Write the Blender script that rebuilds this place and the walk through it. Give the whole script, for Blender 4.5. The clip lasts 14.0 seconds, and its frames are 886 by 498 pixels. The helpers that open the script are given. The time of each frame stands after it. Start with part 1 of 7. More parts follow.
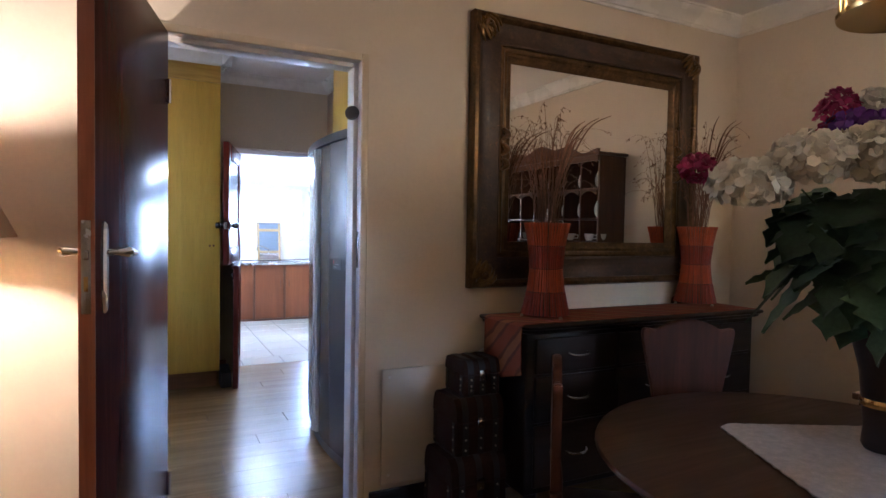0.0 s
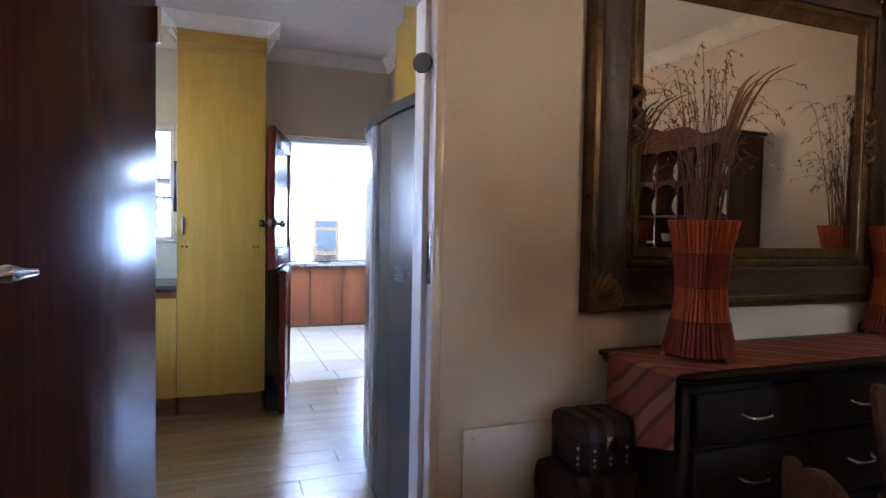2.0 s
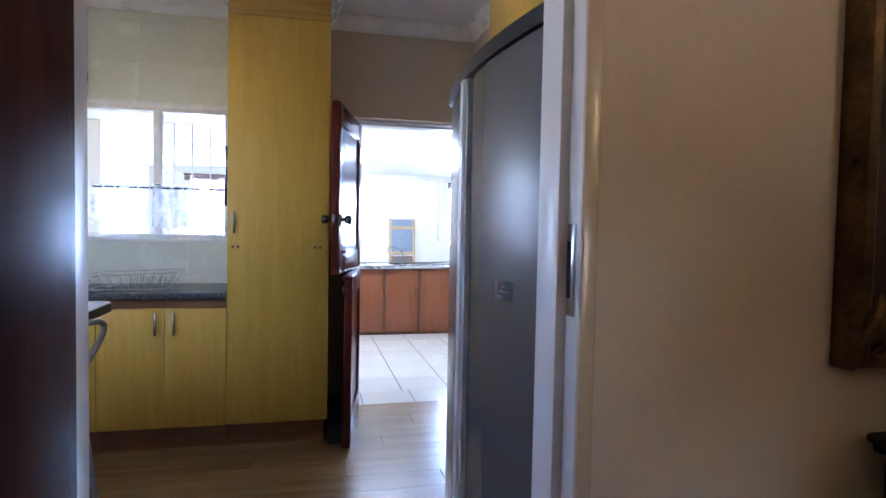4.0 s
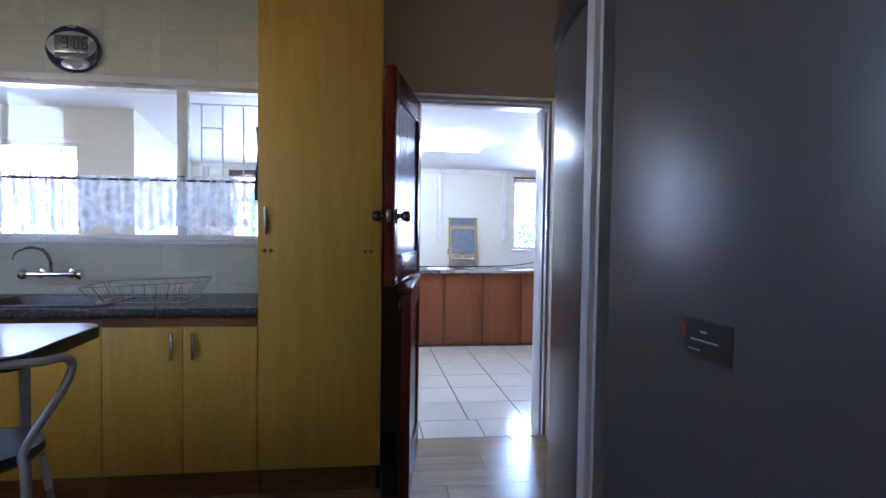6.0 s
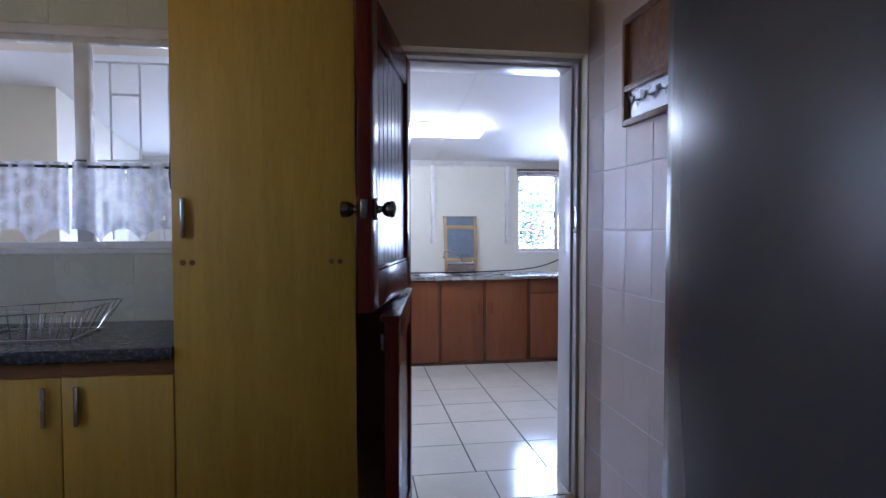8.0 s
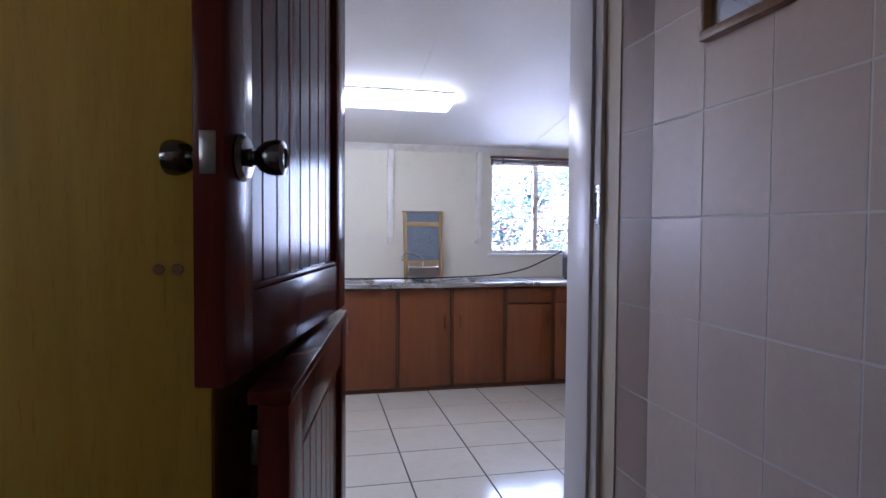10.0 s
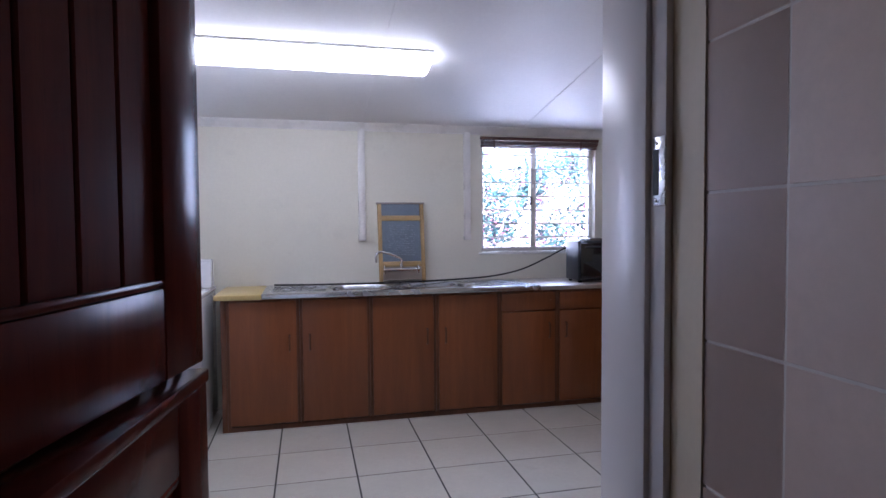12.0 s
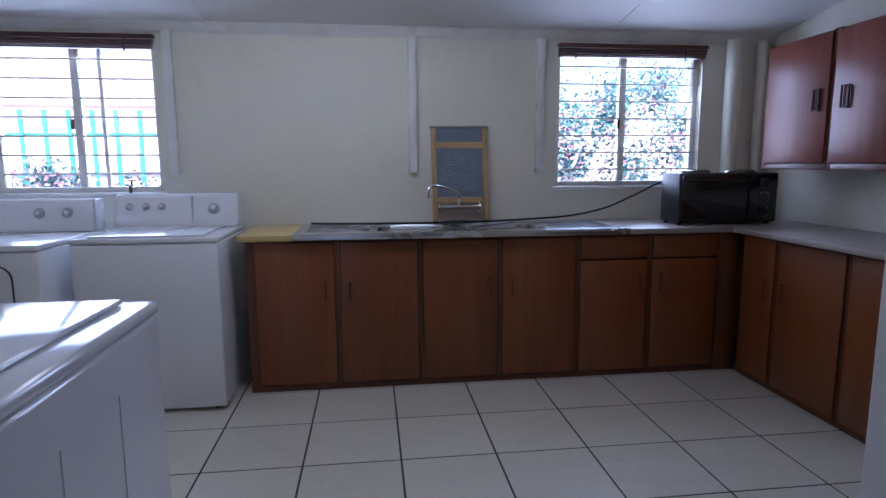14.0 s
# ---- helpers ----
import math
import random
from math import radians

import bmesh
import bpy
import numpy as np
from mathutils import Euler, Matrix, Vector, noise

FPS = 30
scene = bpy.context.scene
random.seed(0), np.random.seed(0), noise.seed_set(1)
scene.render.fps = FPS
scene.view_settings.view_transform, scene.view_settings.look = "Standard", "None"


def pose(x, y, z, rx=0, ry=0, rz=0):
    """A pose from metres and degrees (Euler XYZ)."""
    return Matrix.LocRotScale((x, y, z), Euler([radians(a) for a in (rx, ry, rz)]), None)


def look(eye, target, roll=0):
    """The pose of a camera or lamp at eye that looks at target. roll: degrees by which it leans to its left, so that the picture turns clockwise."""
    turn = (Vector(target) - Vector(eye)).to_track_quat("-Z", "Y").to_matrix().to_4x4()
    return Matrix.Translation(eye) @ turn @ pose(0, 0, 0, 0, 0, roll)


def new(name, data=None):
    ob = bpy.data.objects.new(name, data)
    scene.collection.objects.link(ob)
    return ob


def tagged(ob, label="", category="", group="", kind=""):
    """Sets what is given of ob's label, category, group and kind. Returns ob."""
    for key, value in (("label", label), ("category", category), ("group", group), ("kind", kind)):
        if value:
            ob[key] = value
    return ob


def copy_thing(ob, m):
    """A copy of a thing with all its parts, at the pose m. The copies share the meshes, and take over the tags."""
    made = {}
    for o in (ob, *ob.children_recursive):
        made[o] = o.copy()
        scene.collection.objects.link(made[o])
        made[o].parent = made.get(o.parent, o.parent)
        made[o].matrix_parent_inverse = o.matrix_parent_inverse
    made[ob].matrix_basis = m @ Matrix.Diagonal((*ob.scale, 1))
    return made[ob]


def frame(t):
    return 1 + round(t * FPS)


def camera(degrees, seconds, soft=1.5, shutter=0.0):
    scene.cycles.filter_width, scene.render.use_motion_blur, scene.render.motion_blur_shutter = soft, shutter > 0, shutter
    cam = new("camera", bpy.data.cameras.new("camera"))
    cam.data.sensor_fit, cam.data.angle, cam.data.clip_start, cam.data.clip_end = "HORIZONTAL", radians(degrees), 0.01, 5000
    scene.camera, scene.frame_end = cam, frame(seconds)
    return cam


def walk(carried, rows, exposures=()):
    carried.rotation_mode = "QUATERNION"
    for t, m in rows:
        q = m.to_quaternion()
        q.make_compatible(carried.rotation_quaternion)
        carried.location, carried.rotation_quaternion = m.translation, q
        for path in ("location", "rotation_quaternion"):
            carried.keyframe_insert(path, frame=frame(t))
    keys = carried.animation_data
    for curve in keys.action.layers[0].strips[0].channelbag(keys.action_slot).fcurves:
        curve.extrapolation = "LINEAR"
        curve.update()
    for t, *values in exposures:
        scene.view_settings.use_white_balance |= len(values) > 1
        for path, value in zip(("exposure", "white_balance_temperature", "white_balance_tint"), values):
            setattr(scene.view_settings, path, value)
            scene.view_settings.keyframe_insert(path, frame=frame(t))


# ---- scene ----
cam = camera(74.7, 14.0)
PATH = [
    (0, (0.32, 0.093, 1.389), (1.214, 1.881, 1.32), 1.0),
    (0.5, (0.391, 0.295, 1.383), (1.225, 2.111, 1.313), 1.1),
    (1, (0.456, 0.495, 1.391), (1.24, 2.333, 1.318), 1.1),
    (1.5, (0.507, 0.712, 1.392), (1.245, 2.569, 1.315), 1.0),
    (2, (0.548, 0.911, 1.39), (1.254, 2.781, 1.312), 1.1),
    (2.5, (0.612, 1.128, 1.381), (1.277, 3.012, 1.3), 0.9),
    (3, (0.656, 1.317, 1.377), (1.271, 3.218, 1.296), 0.8),
    (3.5, (0.695, 1.542, 1.367), (1.231, 3.468, 1.285), 0.8),
    (4, (0.703, 1.725, 1.363), (1.158, 3.67, 1.282), 1.1),
    (4.2, (0.708, 1.839, 1.358), (1.128, 3.793, 1.272), 0.6),
    (6.3, (0.753, 2.615, 1.342), (1.021, 4.595, 1.263), 0.8),
    (6.5, (0.765, 2.71, 1.336), (1.032, 4.69, 1.26), 0.7),
    (7, (0.789, 2.91, 1.332), (1.055, 4.89, 1.256), 0.6),
    (9.5, (0.942, 4.113, 1.307), (1.343, 6.071, 1.234), -0.1),
    (10, (1.002, 4.337, 1.283), (1.432, 6.289, 1.214), 0.4),
    (10.5, (1.037, 4.552, 1.281), (1.493, 6.498, 1.209), -0.1),
    (11, (1.093, 4.756, 1.276), (1.56, 6.699, 1.205), 0.1),
    (11.5, (1.165, 4.934, 1.265), (1.638, 6.876, 1.192), -0.3),
    (12, (1.243, 5.088, 1.263), (1.699, 7.034, 1.184), -0.4),
    (12.5, (1.29, 5.271, 1.248), (1.72, 7.222, 1.167), -0.4),
    (13, (1.306, 5.431, 1.233), (1.68, 7.393, 1.14), -0.4),
    (13.3, (1.333, 5.547, 1.239), (1.657, 7.516, 1.103), -0.5),
    (13.5, (1.377, 5.603, 1.226), (1.651, 7.578, 1.062), -0.3),
    (14, (1.373, 5.749, 1.208), (1.616, 7.713, 0.919), -0.3),
]
LIGHTNESS = [(0, 4.80, 5150, 17), (1, 4.95, 5150, 17), (2.2, 4.95, 5200, 17), (3, 4.87, 5350, 18), (4.2, 4.5, 5400, 18), (6.5, 3.5, 5400, 20), (9.5, 2.9, 6000, 26), (11, 2.66, 6100, 29), (12.5, 2.31, 6100, 29), (14, 1.75, 5800, 24)]
walk(cam, [(t, look(eye, target, roll)) for t, eye, target, roll in PATH], LIGHTNESS)

# ---- world, sun, lamps ----
world = bpy.data.worlds.new("sky")
scene.world = world
world.use_nodes = True
wn = world.node_tree.nodes
sky = wn.new("ShaderNodeTexSky")
sky.sky_type = "NISHITA"
sky.sun_disc = False
sky.sun_elevation = radians(52)
sky.sun_rotation = radians(200)
world.node_tree.links.new(sky.outputs[0], wn["Background"].inputs[0])
wn["Background"].inputs[1].default_value = 0.15


def lamp(name, kind, m, power, color, **sizes):
    data = bpy.data.lights.new(name, kind)
    data.energy, data.color = power, color
    if kind == "AREA":
        data.shape, data.size, data.size_y = "RECTANGLE", sizes["w"], sizes["h"]
    elif kind == "SUN":
        data.angle = sizes["angle"]
    else:
        data.shadow_soft_size = sizes["r"]
    ob = new(name, data)
    ob.matrix_world = m
    return ob


DAY = (0.55, 0.72, 1.0)
WARM = (1.0, 0.77, 0.52)
lamp("sun", "SUN", look((0, 0, 9), (2.0, 6.0, 0)), 5.0, (1.0, 0.95, 0.88), angle=radians(0.6))
lamp("daylight_laundry_a", "AREA", look((-0.28, 9.47, 1.48), (-0.1, 7.0, 0.9)), 5.4, DAY, w=0.86, h=0.8)
lamp("daylight_laundry_b", "AREA", look((3.01, 9.47, 1.48), (2.8, 7.0, 0.9)), 5.8, DAY, w=0.9, h=0.8)
lamp("daylight_laundry_c", "AREA", look((-1.98, 7.74, 1.5), (-1.6, 6.6, 1.2)), 1.9, DAY, w=0.9, h=0.8)

# ---- building helpers ----


def bm_new():
    return bmesh.new()


def box(bm, x0, y0, z0, x1, y1, z1, bevel=0.0, seg=2, m=None):
    """A box between two corners, its edges rounded by bevel."""
    made = bmesh.ops.create_cube(bm, size=1)["verts"]
    c = Matrix.Translation(((x0 + x1) / 2, (y0 + y1) / 2, (z0 + z1) / 2)) @ Matrix.Diagonal((abs(x1 - x0), abs(y1 - y0), abs(z1 - z0), 1))
    bmesh.ops.transform(bm, matrix=(m @ c) if m else c, verts=made)
    if bevel:
        edges = list({e for v in made for e in v.link_edges})
        bmesh.ops.bevel(bm, geom=edges, offset=bevel, segments=seg, affect="EDGES", profile=0.5)
    return bm


def ring_mesh(bm, rings, closed=True, caps=True):
    """Skins a list of rings, each a list of points of one length."""
    rows = [[bm.verts.new(p) for p in r] for r in rings]
    n = len(rows[0])
    for a, b in zip(rows, rows[1:]):
        for i in range(n if closed else n - 1):
            j = (i + 1) % n
            bm.faces.new((a[i], a[j], b[j], b[i]))
    if caps and closed:
        bm.faces.new(list(reversed(rows[0])))
        bm.faces.new(rows[-1])
    return bm


def cyl(bm, p, q, r0, r1=None, n=14):
    """A round bar from p to q."""
    p, q = Vector(p), Vector(q)
    r1 = r0 if r1 is None else r1
    rot = (q - p).to_track_quat("Z", "Y").to_matrix()
    ring = [Vector((math.cos(2 * math.pi * i / n), math.sin(2 * math.pi * i / n), 0)) for i in range(n)]
    return ring_mesh(bm, [[p + rot @ (v * r0) for v in ring], [q + rot @ (v * r1) for v in ring]])


def lathe(bm, profile, centre=(0, 0, 0), n=28, m=None):
    """Turns (radius, height) pairs round the upright axis through centre."""
    rings = []
    for r, z in profile:
        ring = [Vector((r * math.cos(2 * math.pi * i / n), r * math.sin(2 * math.pi * i / n), z)) for i in range(n)]
        rings.append([(m @ v if m else v) + Vector(centre) for v in ring])
    return ring_mesh(bm, rings)


def tube(bm, pts, r, n=8):
    """A bent round bar through the points; r is one radius or one for each point."""
    pts = [Vector(p) for p in pts]
    rad = r if isinstance(r, (list, tuple)) else [r] * len(pts)
    rings, side = [], None
    for i, p in enumerate(pts):
        d = (pts[min(i + 1, len(pts) - 1)] - pts[max(i - 1, 0)]).normalized()
        if side is None:
            side = d.orthogonal().normalized()
        side = (side - d * side.dot(d)).normalized()
        up = d.cross(side)
        rings.append([p + (side * math.cos(2 * math.pi * k / n) + up * math.sin(2 * math.pi * k / n)) * rad[i] for k in range(n)])
    return ring_mesh(bm, rings)


def curve_pts(ctrl, n=20):
    """A smooth line through control points."""
    c = [Vector(p) for p in ctrl]
    c = [c[0]] + c + [c[-1]]
    out = []
    for i in range(1, len(c) - 2):
        for k in range(n):
            t = k / n
            a, b, d, e = c[i - 1], c[i], c[i + 1], c[i + 2]
            out.append(0.5 * (2 * b + (d - a) * t + (2 * a - 5 * b + 4 * d - e) * t * t + (3 * b - a - 3 * d + e) * t ** 3))
    out.append(c[-2])
    return out


def extrude_outline(bm, pts, axis, a, b):
    """Fills a flat outline of (u, v) pairs and gives it depth from a to b along axis."""
    def at(u, v, w):
        return {"x": (w, u, v), "y": (u, w, v), "z": (u, v, w)}[axis]
    ring_mesh(bm, [[at(u, v, a) for u, v in pts], [at(u, v, b) for u, v in pts]])
    bmesh.ops.recalc_face_normals(bm, faces=bm.faces)
    return bm


def link(name, bm, material, smooth=True):
    bmesh.ops.recalc_face_normals(bm, faces=bm.faces)
    me = bpy.data.meshes.new(name)
    bm.to_mesh(me)
    bm.free()
    me.materials.append(material)
    if smooth:
        for p in me.polygons:
            p.use_smooth = True
        me.set_sharp_from_angle(angle=radians(38))
    return new(name, me)


BASES = {}
TRUE = [True]                # whether drawn sizes are brought to true size (dining room and kitchen)
K = 0.961


def true_z(z):
    return K * z + 0.045 * min(1.0, max(0.0, z / 0.1))


def true_at(p):
    """A drawn place of the dining room or kitchen brought to true size."""
    return Vector((0.027 + K * p[0], -0.029 + K * p[1], true_z(p[2]))) if TRUE[0] else Vector(p)


def true_pose(m):
    return Matrix.Translation(true_at(m.translation)) @ m.to_3x3().to_4x4()


def true_mesh(bm):
    for v in bm.verts:
        v.co = true_at(v.co)
    return bm


def thing(name, label, category, at=(0, 0, 0), group="", kind="", m=None):
    """An empty at the base of a thing, to carry its parts."""
    e = new(name)
    e.empty_display_size = 0.05
    mw = true_pose(m if m else Matrix.Translation(at))
    e.matrix_basis = mw
    BASES[e.name] = mw
    return tagged(e, label, category, group, kind)


def part(name, bm, material, parent, label="", smooth=True, local=False):
    """Links bm as one mesh under a thing or part. Points are in the world's frame unless local."""
    base = BASES[parent.name]
    if not local:
        true_mesh(bm).transform(base.inverted())
    elif TRUE[0]:
        low = abs(base.translation.z) < 1e-6
        for v in bm.verts:
            v.co = (v.co.x * K, v.co.y * K, true_z(v.co.z) if low else v.co.z * K)
    ob = link(name, bm, material, smooth)
    ob.parent = parent
    BASES[ob.name] = base
    return tagged(ob, label)


def solid(name, bm, material, label, category, group="", kind="", smooth=True):
    """A thing that is one mesh."""
    ob = link(name, true_mesh(bm), material, smooth)
    BASES[ob.name] = Matrix.Identity(4)
    return tagged(ob, label, category, group, kind)


def structure(name, bm, material, label="", category="structure", smooth=False):
    return solid(name, bm, material, label, category, kind="structure", smooth=smooth)


# ---- materials ----


def base_nodes(name):
    m = bpy.data.materials.new(name)
    m.use_nodes = True
    t = m.node_tree
    return m, t, t.nodes["Principled BSDF"]


def node(t, kind, **values):
    n = t.nodes.new(kind)
    for k, v in values.items():
        n.inputs[k].default_value = v
    return n


def mix_colors(t, fac, a, b):
    n = t.nodes.new("ShaderNodeMix")
    n.data_type = "RGBA"
    for sock, v in ((n.inputs[0], fac), (n.inputs[6], a), (n.inputs[7], b)):
        if isinstance(v, bpy.types.NodeSocket):
            t.links.new(v, sock)
        else:
            sock.default_value = (*v, 1) if isinstance(v, tuple) else v
    return n.outputs[2]


def where(t, stretch=(1, 1, 1), per_object=False):
    """World places as texture coordinates, stretched, and shifted from object to object."""
    g = t.nodes.new("ShaderNodeNewGeometry")
    mp = node(t, "ShaderNodeMapping", Scale=stretch)
    t.links.new(g.outputs["Position"], mp.inputs["Vector"])
    if not per_object:
        return mp.outputs[0]
    info = t.nodes.new("ShaderNodeObjectInfo")
    sc = t.nodes.new("ShaderNodeVectorMath")
    sc.operation = "SCALE"
    sc.inputs[0].default_value = (17.0, 31.0, 23.0)
    t.links.new(info.outputs["Random"], sc.inputs[3])
    add = t.nodes.new("ShaderNodeVectorMath")
    t.links.new(mp.outputs[0], add.inputs[0])
    t.links.new(sc.outputs[0], add.inputs[1])
    return add.outputs[0]


def ramp(t, source, lo, hi):
    r = t.nodes.new("ShaderNodeMapRange")
    r.inputs["From Min"].default_value, r.inputs["From Max"].default_value = lo, hi
    t.links.new(source, r.inputs["Value"])
    return r.outputs[0]


def bump_to(t, bsdf, source, strength, distance=0.002):
    b = node(t, "ShaderNodeBump", Strength=strength, Distance=distance)
    t.links.new(source, b.inputs["Height"])
    t.links.new(b.outputs[0], bsdf.inputs["Normal"])


def surface(name, color, rough=0.5, metal=0.0, var=0.12, scale=2.5, fine=90.0, bump=0.15, coat=0.0, stain=None, island=0.0, rnd=0.0, depth=0.002):
    """Paint, plaster, metal, stone: a colour with broad and fine variation, uneven gloss and fine relief."""
    m, t, b = base_nodes(name)
    v = where(t, per_object=rnd > 0)
    broad = node(t, "ShaderNodeTexNoise", Scale=scale, Detail=5.0, Roughness=0.6)
    grain = node(t, "ShaderNodeTexNoise", Scale=fine, Detail=4.0, Roughness=0.65)
    for n in (broad, grain):
        t.links.new(v, n.inputs["Vector"])
    dark = tuple(max(0, c * (1 - var)) for c in color)
    light = tuple(min(1, c * (1 + var)) for c in color)
    c = mix_colors(t, ramp(t, broad.outputs[0], 0.3, 0.7), dark, light)
    c = mix_colors(t, ramp(t, grain.outputs[0], 0.35, 0.95), c, tuple(k * (1 - 1.6 * var) for k in color))
    if stain:
        spots = node(t, "ShaderNodeTexNoise", Scale=scale * 3.1, Detail=8.0, Roughness=0.75)
        t.links.new(v, spots.inputs["Vector"])
        c = mix_colors(t, ramp(t, spots.outputs[0], 0.56, 0.78), c, stain)
    if island or rnd:
        src = t.nodes.new("ShaderNodeNewGeometry").outputs["Random Per Island"] if island else t.nodes.new("ShaderNodeObjectInfo").outputs["Random"]
        k = island or rnd
        hs = node(t, "ShaderNodeHueSaturation")
        t.links.new(c, hs.inputs["Color"])
        r = t.nodes.new("ShaderNodeMapRange")
        r.inputs["To Min"].default_value, r.inputs["To Max"].default_value = 1 - k, 1 + k
        t.links.new(src, r.inputs["Value"])
        t.links.new(r.outputs[0], hs.inputs["Value"])
        c = hs.outputs[0]
    t.links.new(c, b.inputs["Base Color"])
    rr = t.nodes.new("ShaderNodeMapRange")
    rr.inputs["From Min"].default_value, rr.inputs["From Max"].default_value = 0.3, 0.7
    rr.inputs["To Min"].default_value, rr.inputs["To Max"].default_value = max(0.02, rough * 0.8), min(1, rough * 1.2)
    t.links.new(broad.outputs[0], rr.inputs["Value"])
    t.links.new(rr.outputs[0], b.inputs["Roughness"])
    b.inputs["Metallic"].default_value = metal
    b.inputs["Coat Weight"].default_value = coat
    b.inputs["Coat Roughness"].default_value = 0.12
    if bump:
        bump_to(t, b, grain.outputs[0], bump, depth)
    return m


def wood(name, dark, light, axis="z", rough=0.4, coat=0.0, scale=1.0, rnd=0.12, bump=0.12, coat_rough=0.12, spec=0.5, grain=1.0):
    """Stained or veneered timber with its grain along axis."""
    m, t, b = base_nodes(name)
    k = {"x": (0.55, 7, 7), "y": (7, 0.55, 7), "z": (7, 7, 0.55)}[axis]
    v = where(t, tuple(s * scale for s in k), per_object=True)
    broad = node(t, "ShaderNodeTexNoise", Scale=1.3, Detail=4.0, Roughness=0.55, Distortion=1.4)
    rings = node(t, "ShaderNodeTexNoise", Scale=5.5, Detail=6.0, Roughness=0.6, Distortion=0.6)
    pores = node(t, "ShaderNodeTexNoise", Scale=34.0, Detail=3.0, Roughness=0.7)
    for n in (broad, rings, pores):
        t.links.new(v, n.inputs["Vector"])
    c = mix_colors(t, ramp(t, broad.outputs[0], 0.3, 0.7), dark, light)
    c = mix_colors(t, ramp(t, rings.outputs[0], 0.42, 0.8), c, tuple((x * 0.62 + y * 0.1) * grain + (x + y) / 2 * (1 - grain) for x, y in zip(dark, light)))
    c = mix_colors(t, ramp(t, pores.outputs[0], 0.58, 0.95), c, tuple(x * 0.45 for x in dark))
    hs = node(t, "ShaderNodeHueSaturation")
    t.links.new(c, hs.inputs["Color"])
    r = t.nodes.new("ShaderNodeMapRange")
    r.inputs["To Min"].default_value, r.inputs["To Max"].default_value = 1 - rnd, 1 + rnd
    t.links.new(t.nodes.new("ShaderNodeObjectInfo").outputs["Random"], r.inputs["Value"])
    t.links.new(r.outputs[0], hs.inputs["Value"])
    t.links.new(hs.outputs[0], b.inputs["Base Color"])
    rr = t.nodes.new("ShaderNodeMapRange")
    rr.inputs["To Min"].default_value, rr.inputs["To Max"].default_value = rough * 0.8, rough * 1.25
    t.links.new(rings.outputs[0], rr.inputs["Value"])
    t.links.new(rr.outputs[0], b.inputs["Roughness"])
    b.inputs["Coat Weight"].default_value, b.inputs["Coat Roughness"].default_value = coat, coat_rough
    b.inputs["Specular IOR Level"].default_value = spec
    bump_to(t, b, pores.outputs[0], bump, 0.001)
    return m


def glow(name, color, strength):
    m, t, b = base_nodes(name)
    b.inputs["Base Color"].default_value = (*color, 1)
    b.inputs["Emission Color"].default_value = (*color, 1)
    b.inputs["Emission Strength"].default_value = strength
    return m


def clear(name, tint=(1, 1, 1), rough=0.0):
    m, t, b = base_nodes(name)
    b.inputs["Base Color"].default_value = (*tint, 1)
    b.inputs["Roughness"].default_value = rough
    b.inputs["Transmission Weight"].default_value = 1.0
    b.inputs["IOR"].default_value = 1.45
    return m


def pane_glass(name):
    """Thin window glass: mostly clear, with a plain share of mirror gloss."""
    m, t, b = base_nodes(name)
    out = t.nodes["Material Output"]
    tr = t.nodes.new("ShaderNodeBsdfTransparent")
    gl = node(t, "ShaderNodeBsdfGlossy", Roughness=0.02)
    fr = node(t, "ShaderNodeFresnel", IOR=1.4)
    mx = t.nodes.new("ShaderNodeMixShader")
    t.links.new(fr.outputs[0], mx.inputs[0])
    t.links.new(tr.outputs[0], mx.inputs[1])
    t.links.new(gl.outputs[0], mx.inputs[2])
    t.links.new(mx.outputs[0], out.inputs["Surface"])
    return m


